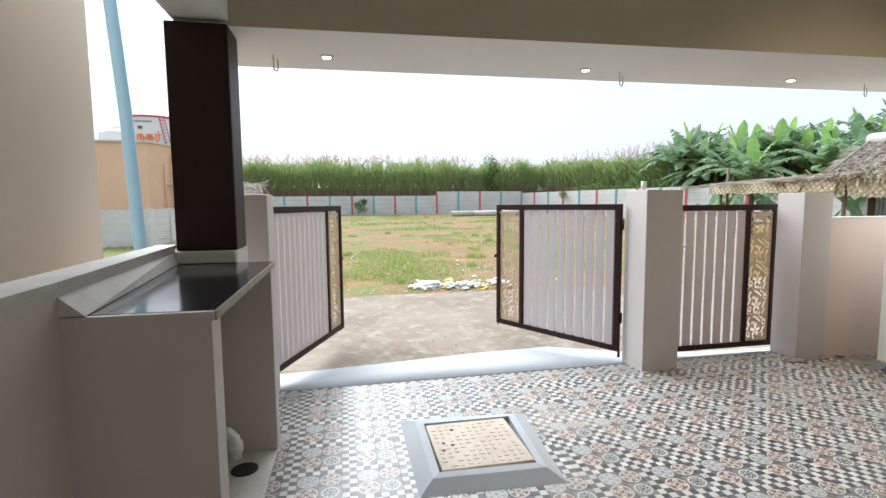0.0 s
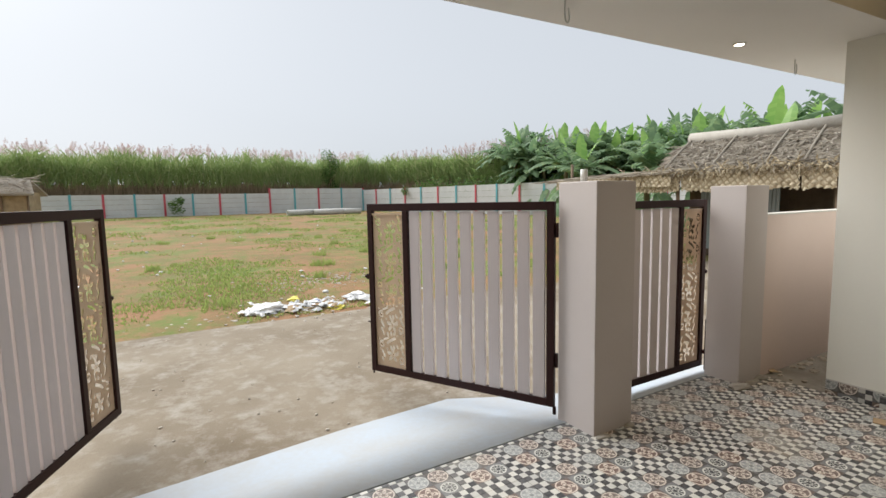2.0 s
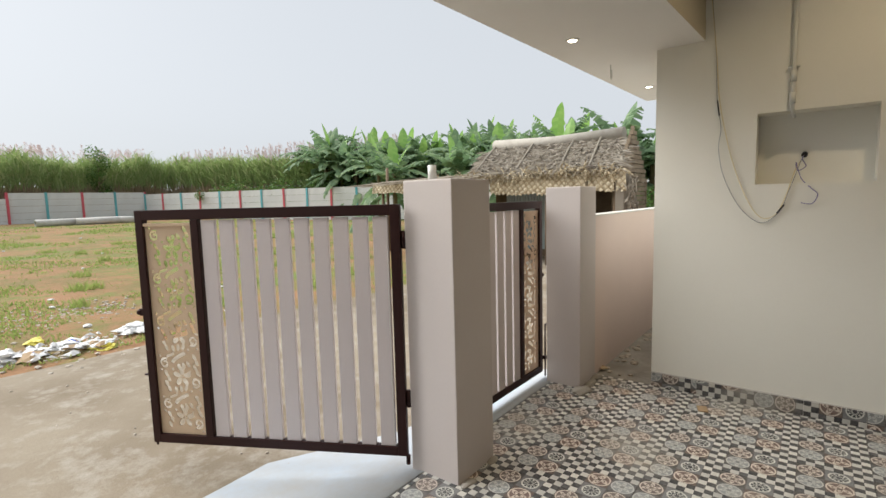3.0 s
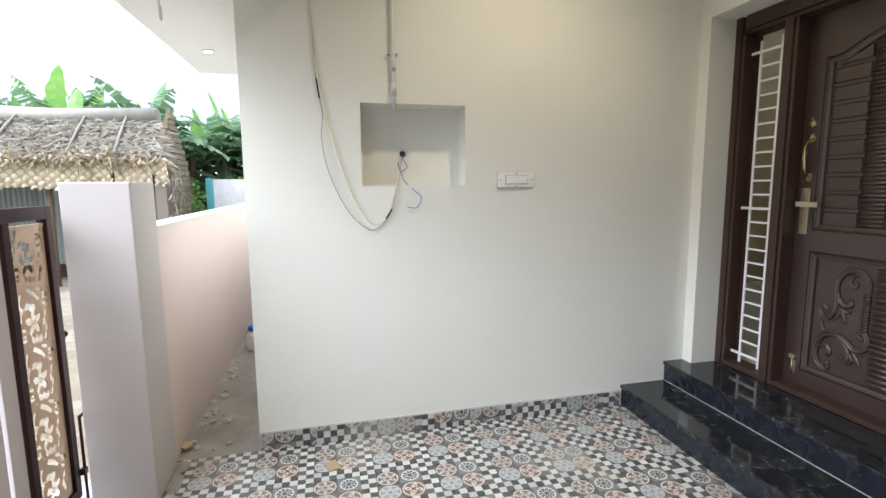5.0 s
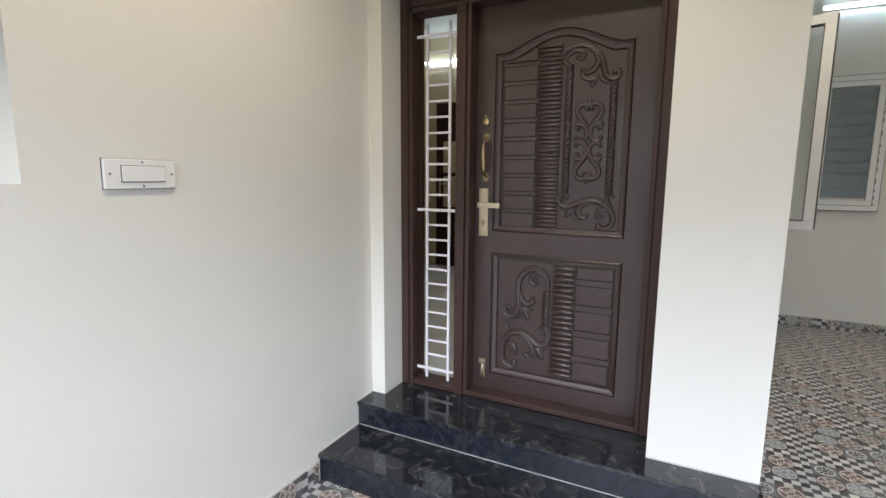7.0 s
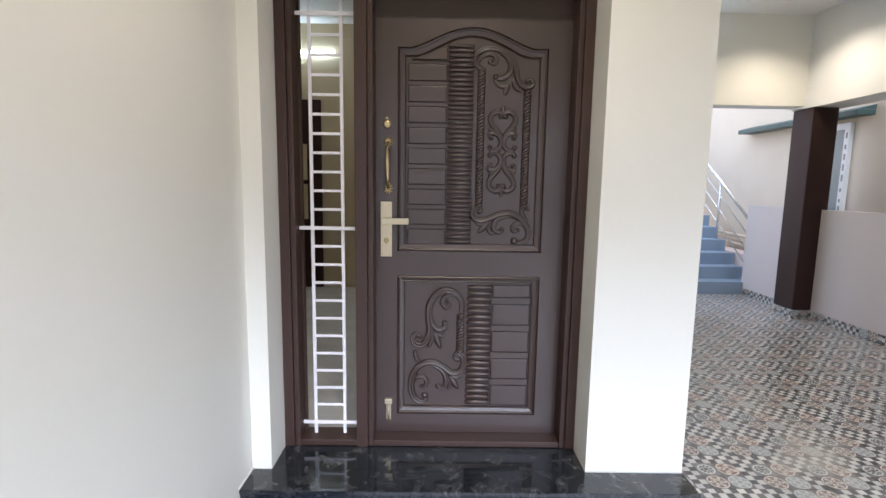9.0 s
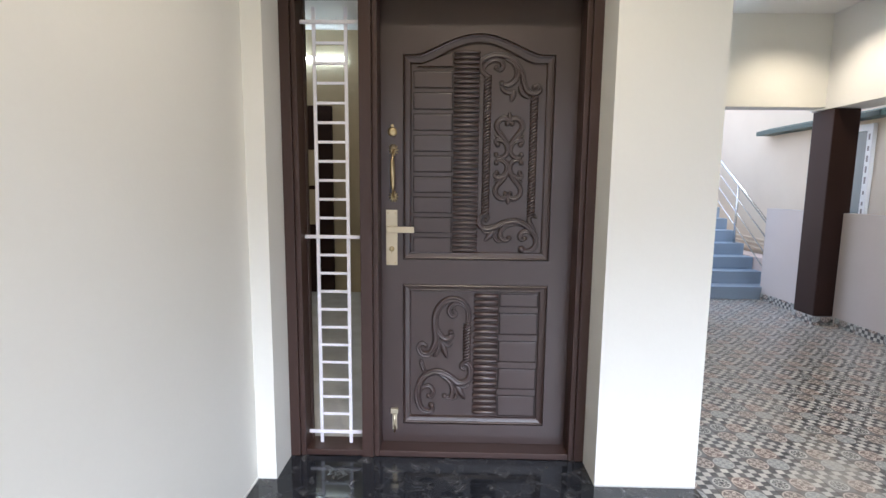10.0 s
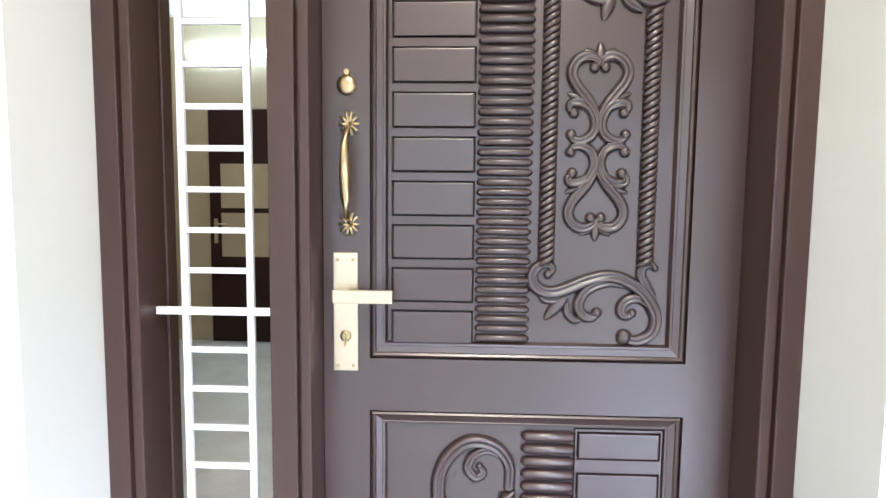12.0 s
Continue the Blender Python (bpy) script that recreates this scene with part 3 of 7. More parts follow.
def entrance_door():
    y = 0.10
    d = thing("entrance_door", "closed dark brown carved wooden entrance door with brass pull handle", "door", (3.33, y, 0.275))
    bm = bmesh.new()
    yf = 0.195
    # jambs and mullion stepped like a moulding: outer band, groove, inner band
    for x0, x1, z0, z1, up in ((4.135, 4.206, 0.276, 2.469, 1), (2.8365, 2.906, 0.276, 2.469, -1)):
        xa, xb = (x0 + 0.026, x1) if up > 0 else (x0, x1 - 0.026)
        bm_box(bm, xa, xb, 0.06, yf, z0, z1, bevel=0.003)
        ia, ib = (x0, xa - 0.0035) if up > 0 else (xb + 0.0035, x1)
        bm_box(bm, ia, ib, 0.06, yf - 0.006, z0, 2.36, bevel=0.004)
        ga = xa - 0.006 if up > 0 else xb - 0.002
        bm_box(bm, ga, ga + 0.008, 0.06, yf - 0.016, z0, 2.355)
    bm_box(bm, 3.815, 3.868, 0.06, yf, 0.276, 2.36, bevel=0.003)
    bm_box(bm, 3.789, 3.8115, 0.06, yf - 0.008, 0.276, 2.36, bevel=0.004)
    bm_box(bm, 3.809, 3.817, 0.06, yf - 0.018, 0.276, 2.36)
    bm_box(bm, 2.906, 4.135, 0.06, yf, 2.386, 2.469, bevel=0.003)
    bm_box(bm, 2.906, 4.135, 0.06, yf - 0.008, 2.36, 2.383, bevel=0.004)
    part("frame", bm, M_FRAME, d, "brown wooden door frame, scuffed")
    bm = bmesh.new()
    for b in ((3.868, 4.135, 0.06, yf - 0.01, 0.276, 0.305), (2.906, 3.789, 0.06, yf - 0.01, 0.276, 0.305)):
        bm_box(bm, *b, bevel=0.004)
    part("threshold", bm, M_FRAME, d, "worn brown wooden threshold")
    bm = bmesh.new()
    for x0, x1 in ((4.128, 4.135), (3.868, 3.880)):
        bm_box(bm, x0, x1, 0.065, 0.10, 0.305, 2.36, bevel=0.003)
    part("sidelight_rebate", bm, M_FRAME, d)

    leaf = bmesh.new()
    px0, px1, pz0, pz1, pt = 3.012, 3.687, 1.205, 2.122, 2.211
    qz0, qz1 = 0.400, 1.089
    for b in ((2.908, px0, 0.062, y, 0.307, 2.358), (px1, 3.787, 0.062, y, 0.307, 2.358), (px0, px1, 0.062, y, 0.307, qz0), (px0, px1, 0.062, y, qz1, pz0), (px0, px1, 0.05, y - 0.022, 0.307, 2.358)):
        bm_box(leaf, *b)
    n = 40
    for k in range(n):
        a, b = px0 + (px1 - px0) * k / n, px0 + (px1 - px0) * (k + 1) / n
        za, zb = arch(a, px0, px1, pz1, pt), arch(b, px0, px1, pz1, pt)
        v = [leaf.verts.new(p) for p in ((a, y, za), (b, y, zb), (b, y, 2.358), (a, y, 2.358), (a, y - 0.03, za), (b, y - 0.03, zb))]
        leaf.faces.new((v[0], v[1], v[2], v[3]))
        leaf.faces.new((v[0], v[4], v[5], v[1]))
    door = part("leaf", leaf, M_DOOR, d, "dark brown varnished door leaf")

    def moulding(upper):
        """A raised frame swept round a panel: groove, bead, hollow slope, inner step."""
        rows = []
        for inset, dy in ((0.0, -0.020), (0.0025, -0.020), (0.004, -0.002), (0.008, 0.001), (0.012, -0.002), (0.0135, -0.006), (0.026, -0.0105), (0.0275, -0.0095), (0.032, -0.0105), (0.036, -0.0222)):
            x0, x1 = px0 + inset, px1 - inset
            if upper:
                loop = [(x0, pz0 + inset)] + [(x0 + (x1 - x0) * k / 48, arch(x0 + (x1 - x0) * k / 48, x0, x1, pz1 - inset, pt - inset)) for k in range(49)] + [(x1, pz0 + inset)]
            else:
                loop = [(x0, qz0 + inset), (x0, qz1 - inset), (x1, qz1 - inset), (x1, qz0 + inset)]
            rows.append([(bm.verts.new((a, y + dy, c))) for a, c in loop])
        for a, b in zip(rows, rows[1:]):
            n = len(a)
            for k in range(n):
                bm.faces.new((a[k], a[(k + 1) % n], b[(k + 1) % n], b[k]))
    for upper in (True, False):
        bm = bmesh.new()
        moulding(upper)
        part("moulding", bm, M_DOOR, door)

    yb = y - 0.022
    blocks = []
    for k in range(9):
        z1 = 2.050 - k * 0.0929
        blocks.append((3.468, 3.638, z1 - 0.068, z1))
    blocks.append((3.056, 3.229, 0.987, 1.043))
    for k in range(4):
        z1 = 0.950 - k * 0.1353
        blocks.append((3.056, 3.229, z1 - 0.098, z1))
    for x0, x1, z0, z1 in blocks:
        bm = bmesh.new()
        bm_box(bm, x0, x1, yb + 0.001, yb + 0.013, z0, z1, bevel=0.0025)
        part("raised_block", bm, M_DOOR, door)
    # rails of the block columns; dark ground painted behind gives the grooves their shade
    bm = bmesh.new()
    g = 0.0042
    for col, (c0, c1, zlo, zhi) in ((blocks[:9], (3.461, 3.647, 1.242, 2.060)), (blocks[9:], (3.049, 3.236, 0.438, 1.052))):
        x0, x1 = col[0][0], col[0][1]
        bm_box(bm, c0, x0 - g, yb, yb + 0.010, zlo, zhi)
        bm_box(bm, x1 + g, c1, yb, yb + 0.010, zlo, zhi)
        edges = [zhi] + [z for b in col for z in (b[3] + g, b[2] - g)] + [zlo]
        for top, low in zip(edges[::2], edges[1::2]):
            if top - low > 0.002:
                bm_box(bm, x0 - g, x1 + g, yb, yb + 0.0098, low, top)
    part("block_rail", bm, M_DOOR, door)
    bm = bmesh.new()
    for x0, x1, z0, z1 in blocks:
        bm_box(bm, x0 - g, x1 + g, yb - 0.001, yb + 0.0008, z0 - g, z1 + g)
    part("groove_ground", bm, M_GROOVE, door, "groove bottoms in dark varnish painted as shade")
    bm = bmesh.new()
    v = [bm.verts.new(p) for p in ((3.468, yb + 0.012, 2.075), (3.618, yb + 0.012, 2.075), (3.468, yb + 0.012, 2.132), (3.464, yb - 0.002, 2.071), (3.632, yb - 0.002, 2.071), (3.464, yb - 0.002, 2.139))]
    bm.faces.new((v[0], v[1], v[2]))
    for a, b in ((0, 1), (1, 2), (2, 0)):
        bm.faces.new((v[a], v[b], v[b + 3], v[a + 3]))
    part("raised_wedge", bm, M_DOOR, door)
    # reeded bars
    for x0, x1, z0, z1, cnt, r in ((3.345, 3.459, 1.240, 2.146, 43, 0.0105), (3.237, 3.351, 0.443, 1.046, 21, 0.0143)):
        bm = bmesh.new()
        e = 0.5 * r
        tube(bm, [(x0, yb, 0), (x0 + e, yb + 0.004, 0), (x1 - e, yb + 0.004, 0), (x1, yb, 0)], [r * 0.5, r * 0.95, r * 0.95, r * 0.5], 8, flat=0.85)
        first = part("reed", bm, M_DOOR, door)
        first.location.z += z0 + (z1 - z0) * 0.5 / cnt
        for k in range(1, cnt):
            o = new("reed", first.data)
            o.parent, o.matrix_parent_inverse = door, first.matrix_parent_inverse
            o.location.z = z0 + (z1 - z0) * (k + 0.5) / cnt

    # carving: ribbons with a double ridge, leaves and ropes, in metres on the door's face
    # flat dark strips round ribbons, bulbs, leaves and ropes paint their contact shade
    carve, carve_shade = bmesh.new(), bmesh.new()

    def carved(name, label):
        nonlocal carve
        part(name, carve, M_DOOR, door, label)
        carve = bmesh.new()

    def sweep(pts, widths, section, into, rise):
        rows = []
        n = len(pts)
        for i, p in enumerate(pts):
            d = (pts[min(i + 1, n - 1)] - pts[max(i - 1, 0)]).normalized()
            side = Vector((-d.y, d.x, 0))
            rows.append([into.verts.new((p.x + side.x * s * widths[i], yb + (h * widths[i] * rise if rise else 0.0006), p.y + side.y * s * widths[i])) for s, h in section])
        for a, b in zip(rows, rows[1:]):
            for k in range(len(section) - 1):
                into.faces.new((a[k], a[k + 1], b[k + 1], b[k])).smooth = True

    RIBBON = ((-1, 0), (-0.97, 0.45), (-0.72, 0.92), (-0.42, 0.80), (-0.22, 0.52), (0.0, 0.74), (0.35, 1.0), (0.70, 0.86), (0.96, 0.42), (1, 0))

    def curve_of(ctrl):
        return [Vector((p.x, p.y, 0)) for p in sweep_pts([(x, z, 0) for x, z in ctrl], 6)]

    def stroke(ctrl, w, b0=0, b1=0):
        """A carved ribbon through control points; w: half widths at start, middle and end; b0, b1: bulbs at its ends."""
        pts = curve_of(ctrl)
        n = len(pts) - 1
        wide = []
        for i in range(n + 1):
            t = i / n
            e = min(1, t / 0.3) if t < 0.5 else min(1, (1 - t) / 0.3)
            e = e * e * (3 - 2 * e)
            wide.append((w[0] if t < 0.5 else w[2]) * (1 - e) + w[1] * e)
        sweep(pts, wide, RIBBON, carve, 0.95)
        sweep(pts, [q + 0.0028 for q in wide], ((-1, 0), (1, 0)), carve_shade, 0)
        for q, r in ((pts[0], b0), (pts[-1], b1)):
            if r:
                b = bmesh.new()
                bmesh.ops.create_uvsphere(b, u_segments=14, v_segments=8, radius=r)
                for v in b.verts:
                    v.co.y *= 0.85
                for f in b.faces:
                    f.smooth = True
                join(carve, b, Matrix.Translation((q.x, yb + 0.001, q.y)))
                disc = [carve_shade.verts.new((q.x + (r + 0.0028) * math.cos(a * math.pi / 7), yb + 0.0007, q.y + (r + 0.0028) * math.sin(a * math.pi / 7))) for a in range(14)]
                carve_shade.faces.new(disc)

    def leaflet(p, q, w):
        pts = curve_of([p, ((p[0] + q[0]) / 2, (p[1] + q[1]) / 2), q])
        n = len(pts) - 1
        wide = [w * max(0.06, math.sin(math.pi * (0.18 + 0.82 * i / n)) ** 0.8) for i in range(n + 1)]
        sweep(pts, wide, ((-1, 0), (-0.9, 0.4), (-0.5, 0.7), (0, 0.85), (0.5, 0.7), (0.9, 0.4), (1, 0)), carve, 0.8)
        sweep(pts, [v + 0.0025 for v in wide], ((-1, 0), (1, 0)), carve_shade, 0)

    for sx in (1, -1):
        for sz in (1, -1):
            m = lambda q: (3.2065 + sx * q[0], 1.671 + sz * q[1])
            for pts, w, b0, b1 in (
                ([(0.011, 0.157), (0.003, 0.168), (0.018, 0.178), (0.038, 0.177), (0.054, 0.162), (0.058, 0.142), (0.049, 0.121), (0.031, 0.099), (0.014, 0.077), (0.004, 0.056), (-0.001, 0.036)], (0.006, 0.011, 0.007), 0.01, 0),
                ([(0.052, 0.063), (0.061, 0.073), (0.056, 0.083), (0.038, 0.083), (0.019, 0.073), (0.008, 0.052), (0.007, 0.032), (0.016, 0.015), (0.035, 0.005), (0.052, 0.008), (0.057, 0.018)], (0.006, 0.01, 0.006), 0.01, 0.01),
            ):
                stroke([m(q) for q in pts], w, b0, b1)
            leaflet(m((0.019, 0.087)), m((0.067, 0.104)), 0.007)
            leaflet(m((0.004, 0.179)), m((0.034, 0.194)), 0.006)
    for sz in (1, -1):
        leaflet((3.2065, 1.671 + sz * 0.165), (3.2065, 1.671 + sz * 0.208), 0.010)
    carved("heart_medallion", "carved mirrored hearts with small scrolls")

    def rope(x, z0, z1, r):
        """A twisted rope: slanting ridges over a core."""
        n = round((z1 - z0) / 0.0142)
        tube(carve, [(x, yb, z0), (x, yb, z1)], r * 0.72, 8)
        for k in range(n):
            z = z0 + (z1 - z0) * (k + 0.5) / n
            pts = [(x - r * math.sin(a), yb + r * 0.66 * math.cos(a), z + 0.0085 * a) for a in [-1.45 + 2.9 * q / 6 for q in range(7)]]
            tube(carve, pts, [0.003, 0.0052, 0.0064, 0.0067, 0.0064, 0.0052, 0.003], 6, up=(0, 1, 0))
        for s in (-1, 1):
            v = [carve_shade.verts.new(p) for p in ((x + s * r * 0.6, yb + 0.0006, z0), (x + s * (r + 0.003), yb + 0.0006, z0), (x + s * (r + 0.003), yb + 0.0006, z1), (x + s * r * 0.6, yb + 0.0006, z1))]
            carve_shade.faces.new(v)
        carved("twisted_rope", "carved twisted rope")

    rope(3.309, 1.415, 2.034, 0.0155)
    rope(3.0985, 1.415, 1.945, 0.0155)
    rope(3.3825, 0.710, 0.900, 0.0165)
    # the scroll over and under the hearts, then the lower panel's
    for pts, w, b0, b1 in (
        ([(3.307, 2.032), (3.335, 2.056), (3.345, 2.087), (3.323, 2.112), (3.277, 2.125), (3.231, 2.12), (3.187, 2.093), (3.159, 2.05), (3.148, 2.005), (3.132, 1.972), (3.103, 1.959), (3.076, 1.971), (3.082, 1.994), (3.101, 1.988)], (0.01, 0.012, 0.007), 0.01, 0.01),
        ([(3.328, 2.059), (3.315, 2.086), (3.283, 2.103), (3.254, 2.097), (3.244, 2.076), (3.257, 2.061), (3.272, 2.069)], (0.006, 0.01, 0.006), 0, 0.01),
        ([(3.227, 2.107), (3.193, 2.087), (3.178, 2.05), (3.189, 2.015), (3.219, 1.997), (3.245, 2.003)], (0.006, 0.012, 0.007), 0, 0.012),
        ([(3.249, 1.993), (3.238, 1.973), (3.212, 1.963), (3.182, 1.971)], (0.005, 0.009, 0.006), 0, 0),
        ([(3.166, 1.995), (3.155, 1.962), (3.123, 1.941)], (0.006, 0.01, 0.004), 0, 0),
    ):
        stroke(pts, w, b0, b1)
    leaflet((3.189, 1.973), (3.203, 1.922), 0.013)
    carved("scroll", "carved leafy scroll")
    for pts, w, b0, b1 in (
        ([(3.304, 1.391), (3.294, 1.402), (3.305, 1.414), (3.324, 1.41), (3.338, 1.392), (3.334, 1.369), (3.314, 1.354), (3.286, 1.352), (3.251, 1.365), (3.215, 1.38), (3.174, 1.388), (3.138, 1.379), (3.105, 1.357), (3.081, 1.326), (3.071, 1.299), (3.076, 1.271), (3.093, 1.255), (3.116, 1.249), (3.137, 1.257)], (0.006, 0.013, 0.01), 0.009, 0.016),
        ([(3.08, 1.306), (3.088, 1.328), (3.106, 1.341), (3.128, 1.34), (3.144, 1.327), (3.145, 1.309), (3.132, 1.302), (3.121, 1.309)], (0.006, 0.01, 0.006), 0, 0.008),
        ([(3.128, 1.368), (3.173, 1.375), (3.209, 1.366), (3.231, 1.346), (3.237, 1.321), (3.226, 1.302), (3.206, 1.299), (3.197, 1.309)], (0.006, 0.011, 0.007), 0, 0.01),
        ([(3.077, 1.345), (3.093, 1.369), (3.105, 1.39), (3.103, 1.41), (3.088, 1.416), (3.076, 1.407)], (0.006, 0.01, 0.005), 0, 0.006),
        ([(3.263, 1.33), (3.261, 1.309), (3.248, 1.294), (3.232, 1.293)], (0.004, 0.008, 0.005), 0, 0),
        ([(3.324, 1.354), (3.31, 1.336), (3.286, 1.335), (3.263, 1.342)], (0.004, 0.007, 0.004), 0, 0),
    ):
        stroke(pts, w, b0, b1)
    leaflet((3.264, 1.344), (3.31, 1.292), 0.013)
    carved("scroll", "carved leafy scroll")
    for pts, w, b0, b1 in (
        ([(3.378, 0.908), (3.379, 0.963), (3.41, 1.004), (3.462, 1.015), (3.506, 0.989), (3.534, 0.938), (3.536, 0.877), (3.53, 0.823), (3.543, 0.771), (3.567, 0.744), (3.599, 0.748), (3.613, 0.777), (3.596, 0.798), (3.58, 0.785)], (0.011, 0.015, 0.008), 0.009, 0.01),
        ([(3.388, 0.976), (3.427, 0.995), (3.459, 0.982), (3.471, 0.953), (3.453, 0.931), (3.436, 0.943), (3.445, 0.958)], (0.006, 0.01, 0.005), 0, 0.007),
        ([(3.533, 0.899), (3.518, 0.85), (3.488, 0.822), (3.457, 0.832), (3.459, 0.853)], (0.008, 0.013, 0.008), 0, 0.012),
        ([(3.512, 0.808), (3.517, 0.77), (3.539, 0.729)], (0.006, 0.009, 0.004), 0, 0),
        ([(3.495, 0.802), (3.471, 0.787), (3.454, 0.802)], (0.005, 0.007, 0.004), 0, 0),
        ([(3.601, 0.708), (3.595, 0.68), (3.581, 0.656)], (0.006, 0.01, 0.006), 0.008, 0),
        ([(3.551, 0.486), (3.546, 0.464), (3.57, 0.454), (3.604, 0.477), (3.619, 0.532), (3.608, 0.596), (3.574, 0.641), (3.518, 0.656), (3.465, 0.635), (3.421, 0.603), (3.379, 0.614), (3.361, 0.656), (3.37, 0.694), (3.396, 0.704), (3.408, 0.682), (3.389, 0.668)], (0.01, 0.015, 0.008), 0.015, 0.009),
        ([(3.61, 0.549), (3.592, 0.577), (3.561, 0.584), (3.543, 0.559), (3.552, 0.531), (3.566, 0.533)], (0.006, 0.01, 0.006), 0, 0.01),
        ([(3.513, 0.644), (3.465, 0.612), (3.448, 0.565), (3.46, 0.527), (3.487, 0.535)], (0.008, 0.012, 0.007), 0, 0.012),
        ([(3.445, 0.58), (3.429, 0.555), (3.436, 0.526), (3.458, 0.516)], (0.005, 0.008, 0.004), 0, 0),
        ([(3.423, 0.594), (3.394, 0.581), (3.368, 0.6)], (0.005, 0.008, 0.004), 0, 0),
    ):
        stroke(pts, w, b0, b1)
    leaflet((3.504, 0.799), (3.477, 0.724), 0.014)
    leaflet((3.429, 0.584), (3.388, 0.518), 0.015)
    part("scroll", carve, M_DOOR, door, "carved leafy scroll")
    part("carving_ground", carve_shade, M_GROOVE, door, "dark varnish outline painted as the carving's shade")

    # hardware
    lh = bmesh.new()
    bm_box(lh, 3.712, 3.765, y, y + 0.006, 1.178, 1.435, bevel=0.002)
    plate = part("lock_plate", lh, M_SATIN, door, "satin brass lock plate")
    bm = bmesh.new()
    bm_box(bm, 3.632, 3.757, y + 0.035, y + 0.05, 1.333, 1.361, bevel=0.003)
    bm_box(bm, 3.730, 3.757, y + 0.006, y + 0.04, 1.334, 1.360, bevel=0.003)
    part("lever", bm, M_SATIN, door, "flat satin brass lever")
    bm = bmesh.new()
    for z in (1.19, 1.42):
        for x in (3.722, 3.755):
            lathe(bm, [(0.0035, 0), (0.0035, 0.0015), (0.002, 0.002)], (x, y + 0.006, z), 8, Matrix.Rotation(-math.pi / 2, 4, "X"))
    lathe(bm, [(0.012, 0), (0.012, 0.003), (0.006, 0.004)], (3.738, y + 0.006, 1.255), 14, Matrix.Rotation(-math.pi / 2, 4, "X"))
    bm_box(bm, 3.7365, 3.7395, y + 0.009, y + 0.018, 1.235, 1.262)
    part("keyhole", bm, M_BRASS, door)
    bm = bmesh.new()
    lathe(bm, [(0.021, 0), (0.021, 0.004), (0.014, 0.009), (0.006, 0.010)], (3.735, y, 1.785), 18, Matrix.Rotation(-math.pi / 2, 4, "X"))
    lathe(bm, [(0.008, 0), (0.006, 0.004)], (3.735, y, 1.812), 10, Matrix.Rotation(-math.pi / 2, 4, "X"))
    part("night_latch", bm, M_BRASS, door, "round brass night latch")
    bm = bmesh.new()
    for z in (1.705, 1.495):
        for k in range(10):
            a = 2 * math.pi * k / 10
            tube(bm, [(3.73, y + 0.003, z), (3.73 + 0.022 * math.cos(a), y + 0.004, z + 0.026 * math.sin(a))], [0.003, 0.0035], 6)
    tube(bm, [(3.73, y + 0.004, 1.70), (3.73, y + 0.028, 1.69), (3.73, y + 0.04, 1.655), (3.73, y + 0.043, 1.60), (3.73, y + 0.04, 1.545), (3.73, y + 0.028, 1.51), (3.73, y + 0.004, 1.50)], [0.005, 0.006, 0.009, 0.012, 0.009, 0.006, 0.005], 10)
    part("pull_handle", bm, M_BRASS, door, "ornate antique brass pull handle")
    bm = bmesh.new()
    bm_box(bm, 3.715, 3.738, y, y + 0.004, 0.37, 0.475, bevel=0.001)
    tube(bm, [(3.727, y + 0.01, 0.36), (3.727, y + 0.01, 0.455)], 0.005, 8)
    bm_box(bm, 3.709, 3.745, y, y + 0.018, 0.455, 0.480, bevel=0.003)
    part("tower_bolt", bm, M_SATIN, door, "small tower bolt")


def window_grille():
    g = thing("window_grille", "white ladder-shaped steel grille in the narrow sidelight of the door", "window grille", (4.0, 0.12, 0.3))
    x0, x1, y = 3.935, 4.075, 0.125
    bm = bmesh.new()
    for x in (x0, x1):
        bm_box(bm, x - 0.0075, x + 0.0075, y - 0.005, y + 0.005, 0.31, 2.31, bevel=0.0015)
    part("stile", bm, M_GRILLE, g)
    for z in (0.37, 1.31, 2.245):
        bm = bmesh.new()
        bm_box(bm, 3.870, 4.133, y + 0.005, y + 0.014, z - 0.008, z + 0.008, bevel=0.0015)
        part("long_bar", bm, M_GRILLE, g)
    zs = [0.37 + (1.31 - 0.37) * k / 11 for k in range(1, 11)] + [1.31 + (2.245 - 1.31) * k / 11 for k in range(1, 11)]
    for z in zs:
        bm = bmesh.new()
        bm_box(bm, x0 + 0.0075, x1 - 0.0075, y - 0.004, y + 0.004, z - 0.006, z + 0.006, bevel=0.001)
        part("rung", bm, M_GRILLE, g)


entrance_door()
window_grille()

# room behind the sidelight
boxes_ob("room_wall", M_INTERIOR, [(4.54, 6.3, -0.06, 0.06, 0.2, 3.4), (6.3, 6.42, -3.4, 0.06, 0.2, 3.4), (2.64, 6.3, -3.52, -3.4, 0.2, 3.4), (2.645, 2.70, -3.4, 0.0, 0.2, 3.4)])
box_ob("room_floor", M_SILL, 2.645, 6.4, -3.5, 0.055, 0.2, 0.28)
box_ob("room_ceiling", M_WHITE, 2.645, 6.4, -3.5, 0.055, 3.3, 3.4)


